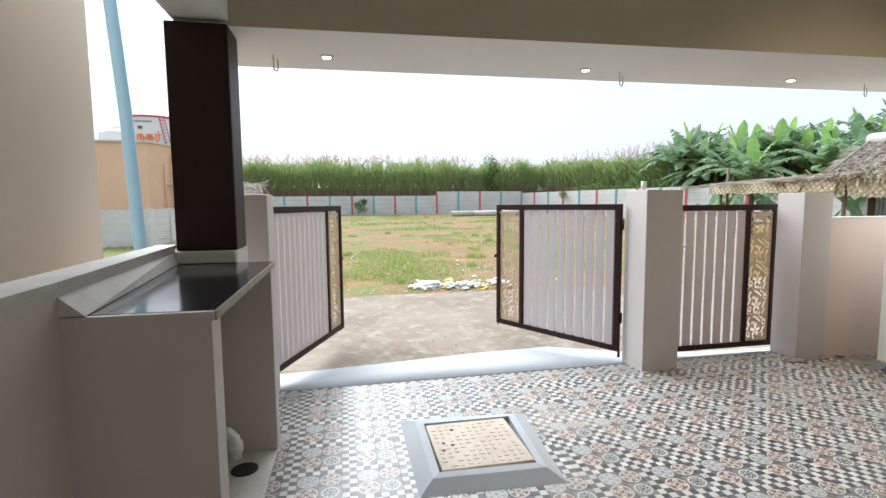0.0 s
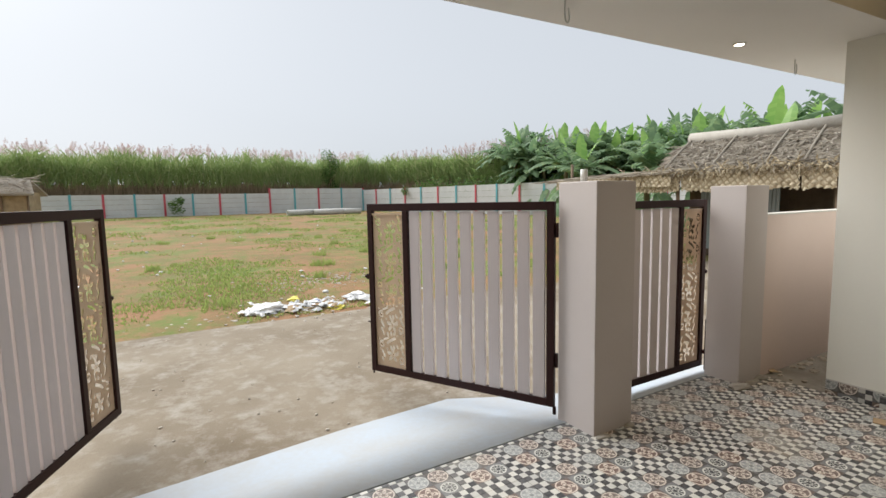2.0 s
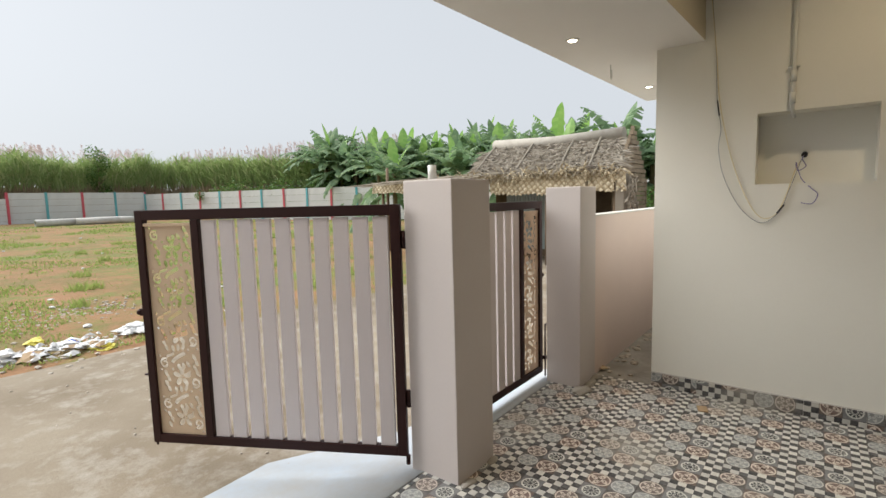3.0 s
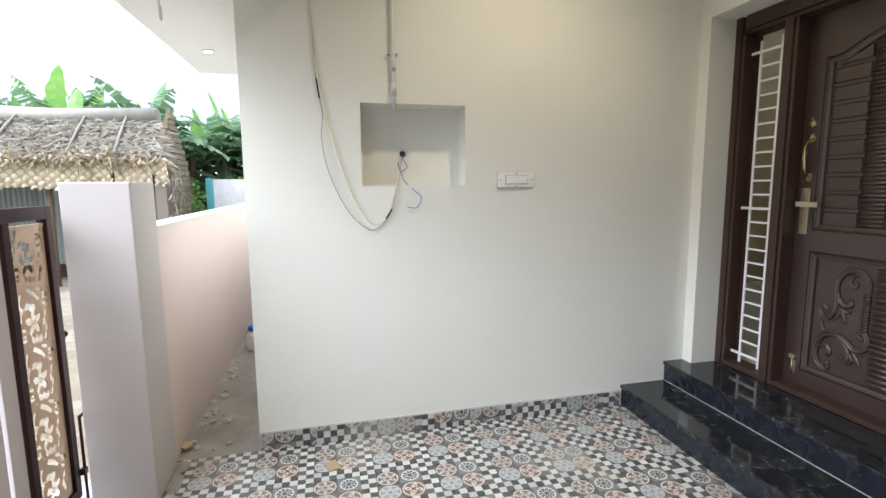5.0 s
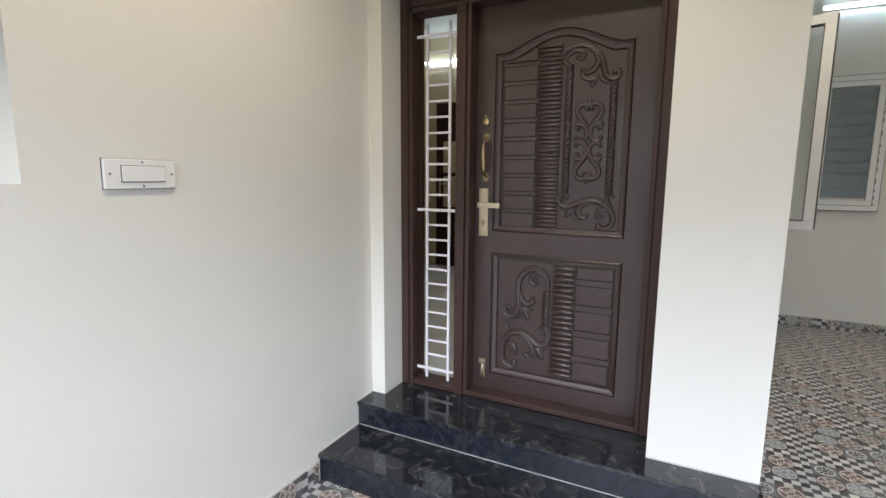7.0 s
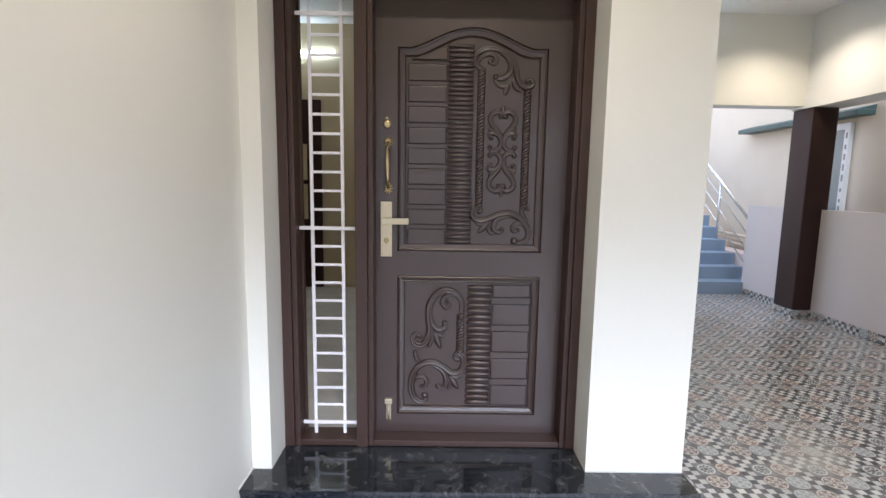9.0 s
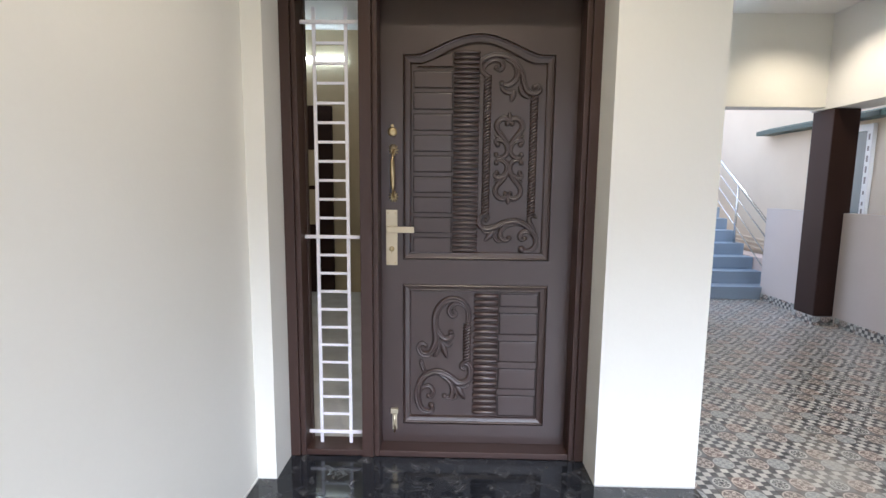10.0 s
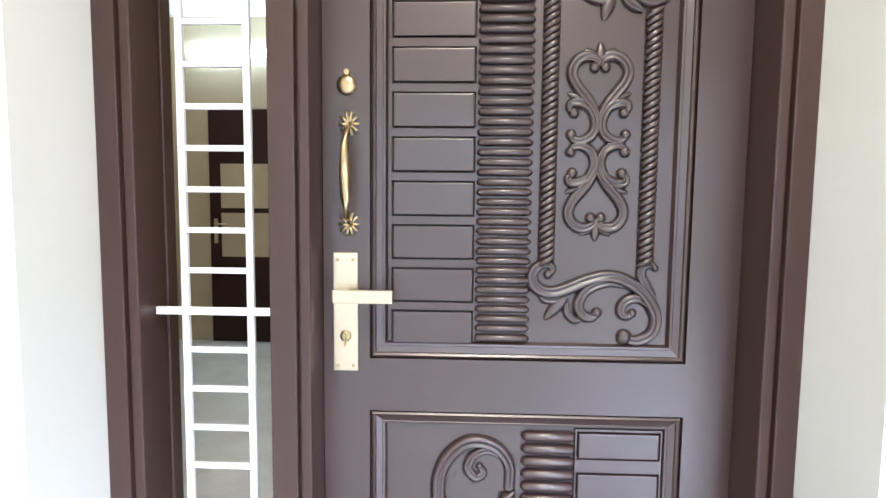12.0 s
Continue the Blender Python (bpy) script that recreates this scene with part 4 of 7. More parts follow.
def inner_door():
    d = thing("inner_door", "closed dark and pale banded flush door inside the house", "door", (5.2, -3.39, 0.28))
    bm = bmesh.new()
    bm_box(bm, 4.87, 5.83, -3.40, -3.355, 0.285, 2.46, bevel=0.004)
    part("leaf", bm, M_BROWN, d)
    for z in (0.645, 1.55):
        bm = bmesh.new()
        bm_box(bm, 5.03, 5.72, -3.355, -3.349, z + (0.45 if z < 1 else 0), z + (0.45 if z < 1 else 0) + 0.41, bevel=0.001)
        part("pale_band", bm, M_INTERIOR, d)
    bm = bmesh.new()
    bm_box(bm, 5.755, 5.79, -3.355, -3.345, 1.22, 1.45, bevel=0.002)
    tube(bm, [(5.77, -3.345, 1.40), (5.77, -3.31, 1.40), (5.66, -3.31, 1.40)], 0.009, 8)
    part("handle", bm, M_SATIN, d, "satin brass lever handle")


inner_door()


# ---- gates ----
def flower_cutouts(w, h):
    """Outlines of the cut-outs of a gate panel: four-petalled flowers, leaf sprigs, curls and dots, as polygons in (u, v)."""
    out = []

    def oval(px, py, a, L, W, n=10):
        ca, sa = math.cos(a), math.sin(a)
        out.append([(px + L * math.cos(t) * ca - W * math.sin(t) * sa, py + L * math.cos(t) * sa + W * math.sin(t) * ca) for t in [2 * math.pi * i / n for i in range(n)]])

    def ribbon(pts, r):
        left, right = [], []
        for i, (px, py) in enumerate(pts):
            qx, qy = pts[min(i + 1, len(pts) - 1)]
            ox, oy = pts[max(i - 1, 0)]
            l = math.hypot(qx - ox, qy - oy) or 1
            nx, ny = -(qy - oy) / l * r, (qx - ox) / l * r
            left.append((px + nx, py + ny))
            right.append((px - nx, py - ny))
        out.append(left + right[::-1])
    rows = max(3, round(h / 0.245))
    step = h / rows

    def curl(cx, cy, r, a0, sgn, turns=1.25):
        pts = []
        for q in range(19):
            t = q / 18
            a = a0 + sgn * turns * 2 * math.pi * t
            rr = r * (1 - 0.70 * t)
            pts.append((cx + rr * math.cos(a), cy + rr * math.sin(a)))
        ribbon(pts, 0.0072)
    for r in range(rows):
        y0 = step * r
        X, Y = lambda a: a * w, lambda b: y0 + b * step
        cx, cy = X(0.47), Y(0.40)
        for q in range(5):
            a = q * 2 * math.pi / 5 + 0.35
            oval(cx + math.cos(a) * 0.034, cy + math.sin(a) * 0.034, a, 0.026, 0.0165)
        oval(cx, cy, 0, 0.007, 0.007, 8)
        for k in range(4):
            oval(X(0.76 + 0.05 * (k % 2)), Y(0.10 + 0.125 * k), 1.15, 0.022, 0.0125)
            oval(X(0.14 + 0.04 * (k % 2)), Y(0.50 + 0.125 * k), 1.15, 0.022, 0.0130)
        for k in range(3):
            oval(X(0.40 + 0.11 * k), Y(0.12 - 0.02 * k), 1.9 - 0.25 * k, 0.022, 0.0125)
            oval(X(0.32 + 0.10 * k), Y(0.70 - 0.03 * k), 1.0 + 0.2 * k, 0.021, 0.0125)
        curl(X(0.82), Y(0.72), 0.030, 2.2, -1)
        curl(X(0.19), Y(0.26), 0.030, -0.9, -1)
        ribbon([(X(0.36), Y(0.98)), (X(0.44), Y(0.93)), (X(0.54), Y(0.87)), (X(0.62), Y(0.80)), (X(0.66), Y(0.73))], 0.0115)
        ribbon([(X(0.60), Y(0.97)), (X(0.68), Y(0.92)), (X(0.78), Y(0.89))], 0.0078)
        for u, v in ((0.90, 0.56), (0.08, 0.42), (0.66, 0.58), (0.30, 0.53), (0.92, 0.90), (0.10, 0.08), (0.30, 0.05)):
            oval(X(u), Y(v), 0, 0.0085, 0.0085, 7)
    return [q for q in out if min(p[0] for p in q) > 0.008 and max(p[0] for p in q) < w - 0.008 and min(p[1] for p in q) > 0.008 and max(p[1] for p in q) < h - 0.008]


def inside(poly, u, v):
    c = False
    for (x0, y0), (x1, y1) in zip(poly, poly[1:] + poly[:1]):
        if (y0 > v) != (y1 > v) and u < (x1 - x0) * (v - y0) / (y1 - y0) + x0:
            c = not c
    return c


def pierced_panel(bm, x0, x1, z0, z1, t=0.003):
    """A thin sheet with holes, made of small cells left out where the cut-outs lie."""
    w, h = x1 - x0, z1 - z0
    polys = flower_cutouts(w, h)
    boxes = [(min(p[0] for p in q), max(p[0] for p in q), min(p[1] for p in q), max(p[1] for p in q)) for q in polys]
    s = 0.0040
    nu, nv = int(w / s), int(h / s)
    solid = [[True] * nv for _ in range(nu)]
    for q, (a, b, c, d) in zip(polys, boxes):
        for i in range(max(1, int(a / w * nu)), min(nu - 1, int(b / w * nu) + 2)):
            for j in range(max(1, int(c / h * nv)), min(nv - 1, int(d / h * nv) + 2)):
                if inside(q, (i + 0.5) * w / nu, (j + 0.5) * h / nv):
                    solid[i][j] = False
    for sy in (t, -t):
        grid = {}

        def vert(i, j):
            if (i, j) not in grid:
                grid[i, j] = bm.verts.new((x0 + w * i / nu, sy, z0 + h * j / nv))
            return grid[i, j]
        for i in range(nu):
            for j in range(nv):
                if solid[i][j]:
                    bm.faces.new((vert(i, j), vert(i + 1, j), vert(i + 1, j + 1), vert(i, j + 1)))


def gate_leaf(name, label, hinge, free, z0, z1, slats, panel_w, label_group, flip=1, gap=0.0115):
    """A leaf between the hinge and the free end (x, y): slats, then a pierced panel at the free end."""
    h, f = Vector((*hinge, 0)), Vector((*free, 0))
    L = (f - h).length
    g = thing(name, label, "gate", (0, 0, 0), label_group)
    T = 0.02
    fr = bmesh.new()
    for b in ((0, 0.05, z0, z1), (L - 0.045, L, z0, z1), (0.05, L - 0.045, z1 - 0.055, z1), (0.05, L - 0.045, z0, z0 + 0.05), (L - panel_w - 0.09, L - panel_w - 0.045, z0 + 0.05, z1 - 0.055)):
        bm_box(fr, b[0], b[1], -T, T, b[2], b[3], bevel=0.003)
    part("frame", fr, M_STEEL_BROWN, g, "dark brown enamelled steel frame")
    x1 = L - panel_w - 0.09
    pitch = (x1 - 0.05) / slats
    for k in range(slats):
        bm = bmesh.new()
        bm_box(bm, 0.05 + pitch * k + gap, 0.05 + pitch * (k + 1) - gap, -0.011, 0.011, z0 + 0.05, z1 - 0.06, bevel=0.002)
        part("slat", bm, M_SLAT, g)
    bm = bmesh.new()
    pierced_panel(bm, L - panel_w - 0.045, L - 0.045, z0 + 0.05, z1 - 0.075)
    part("pierced_panel", bm, M_GOLD, g, "sand-gold sheet panel with cut-out flowers")
    bm = bmesh.new()
    bm_box(bm, L - panel_w - 0.045, L - 0.045, -0.006, 0.016 * 1, z1 - 0.088, z1 - 0.072)
    part("panel_rail", bm, M_GOLD, g)
    bm = bmesh.new()
    bm_box(bm, L, L + 0.03, -0.008, 0.008, z0 + (z1 - z0) * 0.57 - 0.02, z0 + (z1 - z0) * 0.57 + 0.02, bevel=0.002)
    bmesh.ops.create_uvsphere(bm, u_segments=8, v_segments=6, radius=0.016, matrix=Matrix.Translation((L + 0.035, 0, z0 + (z1 - z0) * 0.57)))
    part("latch", bm, M_STEEL_BROWN, g)
    bm = bmesh.new()
    tube(bm, [(L + 0.02, flip * 0.03, z0 - 0.04), (L + 0.02, flip * 0.03, z0 + 0.38)], 0.007, 8)
    tube(bm, [(L + 0.02, flip * 0.03, z0 + 0.38), (L + 0.06, flip * 0.03, z0 + 0.38)], 0.007, 8)
    bm_box(bm, L - 0.002, L + 0.024, flip * 0.03 - 0.012, flip * 0.03 + 0.012, z0 + 0.1, z0 + 0.13)
    part("drop_bolt", bm, M_STEEL_BROWN, g)
    bm = bmesh.new()
    tube(bm, [(0.0, 0, z0 - 0.05), (0.0, 0, z0)], 0.012, 8)
    part("pivot", bm, M_STEEL_BROWN, g)
    for z in (0.2, 0.83):
        bm = bmesh.new()
        tube(bm, [(-0.012, 0, z0 + (z1 - z0) * z), (-0.012, 0, z0 + (z1 - z0) * z + 0.09)], 0.012, 8)
        part("hinge", bm, M_STEEL_BROWN, g)
    d = (f - h).normalized()
    g.matrix_world = Matrix.Translation(h) @ Matrix.Rotation(math.atan2(d.y, d.x), 4, "Z")
    g.location.z = 0
    return g


gate_leaf("driveway_gate_leaf", "open driveway gate leaf, lilac-grey slats, sand-gold panel, beside the counter", (-0.60, 3.87), (-0.07, 5.26), 0.10, 1.415, 11, 0.30, "driveway gate", 1)
gate_leaf("driveway_gate_leaf", "open driveway gate leaf, lilac-grey slats, sand-gold panel, on the middle pillar", (2.36, 3.84), (1.645, 5.14), 0.09, 1.41, 10, 0.285, "driveway gate", -1, 0.0135)
gate_leaf("wicket_gate", "closed narrow wicket gate with lilac-grey slats and sand-gold flower panel", (2.76, 3.90), (4.03, 3.90), 0.03, 1.395, 8, 0.255, "", -1, 0.0125)

bm = bmesh.new()
tube(bm, [(2.49, 3.73, 1.52), (2.49, 3.73, 1.60)], 0.022, 12)
tagged(mesh_ob("pipe_stub", bm, M_CONDUIT), "short grey pipe stub standing on the gate pillar", "pipe")

latch = thing("gate_latch", "small grey sliding latch on the wicket gate beside the pillar", "latch", (2.95, 3.87, 1.0))
bm = bmesh.new()
tube(bm, [(2.78, 3.868, 1.005), (3.06, 3.868, 1.02)], 0.007, 8)
tube(bm, [(2.93, 3.868, 1.01), (2.93, 3.84, 0.97)], 0.007, 8)
part("bolt", bm, M_CONDUIT, latch)

# ramp under the gates
bm = bmesh.new()
front = [(-0.62, 3.77), (0.3, 3.77), (1.2, 3.77), (2.0, 3.77), (2.8, 3.77), (3.4, 3.77), (4.3, 3.77)]
outer = [(-0.64, 4.42), (0.28, 4.52), (1.2, 4.63), (2.05, 4.68), (2.75, 4.32), (3.4, 4.16), (4.3, 4.12)]
a = [bm.verts.new((x, y, 0.004)) for x, y in front]
b = [bm.verts.new((x * 0.5 + u * 0.5, y * 0.5 + v * 0.5, -0.045)) for (x, y), (u, v) in zip(front, outer)]
c = [bm.verts.new((x, y, -0.085)) for x, y in outer]
for r, s in ((a, b), (b, c)):
    for k in range(len(r) - 1):
        bm.faces.new((r[k], r[k + 1], s[k + 1], s[k])).smooth = True
d = [bm.verts.new((x, y - 0.002, -0.14)) for x, y in front]
for k in range(len(a) - 1):
    bm.faces.new((d[k], d[k + 1], a[k + 1], a[k]))
tagged(mesh_ob("gate_ramp", bm, M_RAMP), "", "", "", "structure")


# ---- fittings on the side wall ----
def wall_fittings():
    s = thing("light_switch", "white rectangular switch plate with one wide rocker on the cream wall", "light switch", (WALLX, 1.61, 1.497))
    bm = bmesh.new()
    bm_box(bm, WALLX - 0.012, WALLX + 0.0, 1.50, 1.725, 1.452, 1.542, bevel=0.004)
    part("plate", bm, M_SOCKET, s)
    bm = bmesh.new()
    bm_box(bm, WALLX - 0.0035, WALLX, 1.4988, 1.7262, 1.4508, 1.5432)
    part("backing", bm, M_SEAL, s, "dark gap behind the plate")
    bm = bmesh.new()
    bm_box(bm, WALLX - 0.018, WALLX - 0.011, 1.54, 1.675, 1.474, 1.522, bevel=0.003)
    part("rocker", bm, M_SOCKET, s, "pale rocker panel")
    bm = bmesh.new()
    for q in ((1.538, 1.677, 1.5215, 1.5235), (1.538, 1.677, 1.472, 1.474), (1.538, 1.540, 1.472, 1.5235), (1.675, 1.677, 1.472, 1.5235)):
        bm_box(bm, WALLX - 0.0135, WALLX - 0.0118, *q)
    for yy, zz in ((1.515, 1.497), (1.708, 1.497), (1.61, 1.534), (1.61, 1.460)):
        lathe(bm, [(0.0035, 0), (0.0035, 0.001)], (WALLX - 0.0118, yy, zz), 8, Matrix.Rotation(-math.pi / 2, 4, "Y"))
    tagged(part("screw", bm, M_BLACK, s), kind="stuff")

    c = thing("wall_conduit", "grey-white plastic conduit pipe with couplings running down into the wall recess", "conduit", (WALLX, 2.33, 1.88))
    bm = bmesh.new()
    tube(bm, [(WALLX - 0.014, 2.33, CEIL), (WALLX - 0.014, 2.33, 1.97), (WALLX - 0.012, 2.33, 1.93), (WALLX + 0.02, 2.325, 1.895), (WALLX + 0.05, 2.32, 1.885)], 0.0125, 12)
    part("pipe", bm, M_CONDUIT, c)
    for z in (2.12, 1.99):
        bm = bmesh.new()
        tube(bm, [(WALLX - 0.014, 2.33, z - 0.035), (WALLX - 0.014, 2.33, z + 0.03)], 0.0165, 12)
        part("coupling", bm, M_CONDUIT, c)
    bm = bmesh.new()
    bm_box(bm, WALLX - 0.022, WALLX, 2.30, 2.36, 2.17, 2.178)
    part("clip", bm, M_CONDUIT, c)

    w = thing("loose_wires", "loose yellow and grey electrical wires hanging out of the wall recess", "wire", (WALLX, 2.4, 1.3))
    xw = WALLX - 0.012
    bm = bmesh.new()
    tube(bm, sweep_pts([(xw, 2.80, 2.9), (xw, 2.755, 2.4), (xw, 2.745, 2.22), (xw, 2.735, 2.02), (xw, 2.71, 1.85), (xw, 2.72, 1.72), (xw - 0.01, 2.69, 1.55), (xw, 2.62, 1.38), (xw, 2.54, 1.27), (xw, 2.455, 1.225), (xw, 2.37, 1.30), (xw, 2.33, 1.42), (WALLX + 0.03, 2.30, 1.52), (WALLX + 0.10, 2.275, 1.62)]), 0.0022, 6)
    part("grey_wire", bm, M_WIREG, w, "grey wire")
    bm = bmesh.new()
    tube(bm, sweep_pts([(xw, 2.805, 2.9), (xw, 2.75, 2.35), (xw, 2.725, 2.05), (xw, 2.68, 1.80), (xw, 2.63, 1.60), (xw, 2.55, 1.38), (xw, 2.47, 1.26), (xw, 2.39, 1.28), (xw, 2.34, 1.40), (xw, 2.32, 1.48), (WALLX + 0.05, 2.30, 1.56), (WALLX + 0.12, 2.27, 1.63)]), 0.0026, 6)
    part("yellow_wire", bm, M_WIREY, w, "faded yellow wire")
    bm = bmesh.new()
    tube(bm, sweep_pts([(WALLX + 0.155, 2.262, 1.65), (WALLX + 0.08, 2.27, 1.62), (WALLX + 0.06, 2.25, 1.575), (WALLX + 0.05, 2.29, 1.55), (WALLX + 0.07, 2.30, 1.60), (WALLX + 0.05, 2.27, 1.50), (xw, 2.22, 1.44), (xw - 0.01, 2.185, 1.40), (xw, 2.21, 1.345), (xw, 2.265, 1.35)]), 0.003, 6)
    part("violet_wire", bm, M_WIREV, w, "violet-grey wire")
    bm = bmesh.new()
    tube(bm, [(WALLX + 0.16, 2.26, 1.655), (WALLX + 0.135, 2.262, 1.648)], 0.017, 12)
    tube(bm, [(xw, 2.385, 1.285), (xw, 2.35, 1.34)], 0.0055, 8)
    tube(bm, [(xw, 2.735, 2.03), (xw, 2.722, 1.93)], 0.0045, 8)
    tagged(part("tape", bm, M_BLACK, w), kind="stuff")


M_WIREG = surface("grey_wire_sheath", (0.28, 0.28, 0.30), None, 0.5, relief=0)
M_WIREY = surface("faded_yellow_wire_sheath", (0.66, 0.56, 0.32), None, 0.5, relief=0)
M_WIREV = surface("violet_wire_sheath", (0.22, 0.20, 0.36), None, 0.5, relief=0)
wall_fittings()

for q in (((3.90, 3.50), 0.10), ((4.05, 3.50), 0.07), ((4.20, 3.52), 0.08), ((2.45, 3.52), 0.05), ((2.7, 3.53), 0.05)):
    (mx, my), r = q
    bm = bmesh.new()
    b_ = bmesh.new()
    bmesh.ops.create_icosphere(b_, subdivisions=3, radius=r)
    for v in b_.verts:
        v.co *= 1 + 0.5 * noise.noise(v.co * 14 + Vector((mx * 7, 0, 0)))
        v.co.z *= 0.22
        v.co.y *= 0.6
    join(bm, b_, Matrix.Translation((mx, my, 0.001)))
    tagged(mesh_ob("mortar_patch", bm, M_CEMENT), "dried grey mortar smear at the foot of a pillar", "mortar patch")

# ---- lamps and hooks ----
M_LED = emitter("warm_led", (1.0, 0.84, 0.62), 9)
M_TUBE = emitter("cool_tube_light", (0.88, 1.0, 0.97), 4)


def downlight(x, y, z, power=4):
    d = thing("downlight", "small round recessed white ceiling lamp, lit warm", "ceiling lamp", (x, y, z), "soffit downlights")
    bm = bmesh.new()
    lathe(bm, [(0.044, 0.0), (0.044, -0.004), (0.034, -0.008), (0.030, -0.003)], (x, y, z - 0.001), 24)
    part("trim_ring", bm, M_PVC, d)
    bm = bmesh.new()
    lathe(bm, [(0.026, -0.0095), (0.026, -0.0105), (0.016, -0.012)], (x, y, z), 20)
    part("lens", bm, M_LED, d)
    lamp = new("downlight_glow", bpy.data.lights.new("downlight_glow", "SPOT"))
    lamp.data.energy, lamp.data.color, lamp.data.shadow_soft_size = power, (1, 0.78, 0.5), 0.04
    lamp.data.spot_size, lamp.data.spot_blend = radians(130), 0.8
    lamp.location = (x, y, z - 0.03)
    lamp.parent = d
    lamp.matrix_parent_inverse = d.matrix_world.inverted()


for x in (-0.11, 1.80, 3.66, 5.45):
    downlight(x, 3.48, SOFFIT)
downlight(-0.15, -2.75, CEIL, 18)
# the next two are unseen lamps, added to brighten the porch and door
downlight(2.0, -0.9, CEIL, 14)
downlight(3.3, 1.6, CEIL, 30)


def hook(x, y):
    h = thing("ceiling_hook", "bent grey steel rod hook hanging from the soffit edge", "hook", (x, y, SOFFIT), "soffit hooks")
    bm = bmesh.new()
    tube(bm, sweep_pts([(x, y, SOFFIT + 0.01), (x, y, SOFFIT - 0.07), (x + 0.005, y, SOFFIT - 0.095), (x + 0.016, y, SOFFIT - 0.105), (x + 0.027, y, SOFFIT - 0.095), (x + 0.029, y, SOFFIT - 0.06), (x + 0.024, y, SOFFIT - 0.03)], 6), 0.0045, 8)
    part("rod", bm, M_CONDUIT, h)


for x in (-0.46, 2.10, 4.45):
    hook(x, 3.50)


def tube_light():
    t = thing("tube_light", "lit white tube light fixed high on the cream back wall", "tube light", (1.0, -3.4, 3.1))
    bm = bmesh.new()
    bm_box(bm, 0.50, 1.75, -3.42, -3.395, 3.07, 3.12, bevel=0.004)
    part("batten", bm, M_PVC, t)
    bm = bmesh.new()
    tube(bm, [(0.53, -3.375, 3.09), (1.72, -3.375, 3.09)], 0.014, 12)
    part("tube", bm, M_TUBE, t)


tube_light()
room = thing("room_tube_light", "lit white tube light high on the wall inside the house", "tube light", (4.4, -2.0, 2.75))
bm = bmesh.new()
tube(bm, [(4.7, -3.36, 2.98), (6.0, -3.36, 2.98)], 0.016, 12)
part("tube", bm, M_TUBE, room)
# warm point light without a fixture, added to fill the room
lampr = new("room_fill_light", bpy.data.lights.new("room_fill_light", "POINT"))
lampr.data.energy, lampr.data.color, lampr.data.shadow_soft_size = 3, (1, 0.88, 0.7), 0.1
lampr.location = (4.6, -1.6, 3.1)


# ---- back windows ----
M_PRINT = surface("grey_film_print", (0.22, 0.20, 0.19), None, 0.5, relief=0)
M_UPVC = surface("white_window_plastic", (0.84, 0.85, 0.84), (0.70, 0.70, 0.69), 0.3, stain=0.3, relief=0)
def upvc_frame(bm, x0, x1, z0, z1, w=0.06, t=0.03):
    for q in ((x0, x1, z0, z0 + w), (x0, x1, z1 - w, z1), (x0, x0 + w, z0 + w, z1 - w), (x1 - w, x1, z0 + w, z1 - w)):
        bm_box(bm, q[0], q[1], -t, t, q[2], q[3], bevel=0.004)


def protective_marks(bm, x0, x1, z0, z1, w, ty):
    rng = random.Random(4)
    z = z0 + 0.05
    while z < z1 - 0.05:
        l = rng.uniform(0.02, 0.05)
        for xx in (x0 + w * 0.4, x1 - w * 0.55):
            bm_box(bm, xx, xx + w * 0.10, ty, ty + 0.0012, z, z + l)
        z += l + rng.uniform(0.03, 0.08)


def back_window():
    w = thing("louvred_window", "white framed window with grey glass louvres and protective film on the back wall", "window", (1.4, -3.41, 1.2))
    bm = bmesh.new()
    upvc_frame(bm, 1.145, 1.70, 1.20, 2.46, 0.10, 0.02)
    o = part("frame", bm, M_UPVC, w)
    bm = bmesh.new()
    upvc_frame(bm, 1.139, 1.706, 1.194, 2.466, 0.006, 0.012)
    upvc_frame(bm, 1.193, 1.652, 1.248, 2.412, 0.004, 0.0215)
    part("seal", bm, M_SEAL, w)
    bm = bmesh.new()
    protective_marks(bm, 1.145, 1.70, 1.2, 2.46, 0.10, 0.0205)
    o2 = tagged(part("film_print", bm, M_PRINT, w), kind="stuff")
    for k in range(9):
        bm = bmesh.new()
        z = 1.32 + k * 0.115
        v = [bm.verts.new(p) for p in ((1.245, 0.0, z), (1.60, 0.0, z), (1.60, 0.018, z + 0.11), (1.245, 0.018, z + 0.11), (1.245, -0.004, z), (1.60, -0.004, z), (1.60, 0.014, z + 0.11), (1.245, 0.014, z + 0.11))]
        for q in ((0, 1, 2, 3), (7, 6, 5, 4), (0, 4, 5, 1), (2, 6, 7, 3)):
            bm.faces.new([v[i] for i in q])
        part("louvre", bm, M_LOUVRE, w)
    for o in w.children:
        o.location.y += -3.405


back_window()


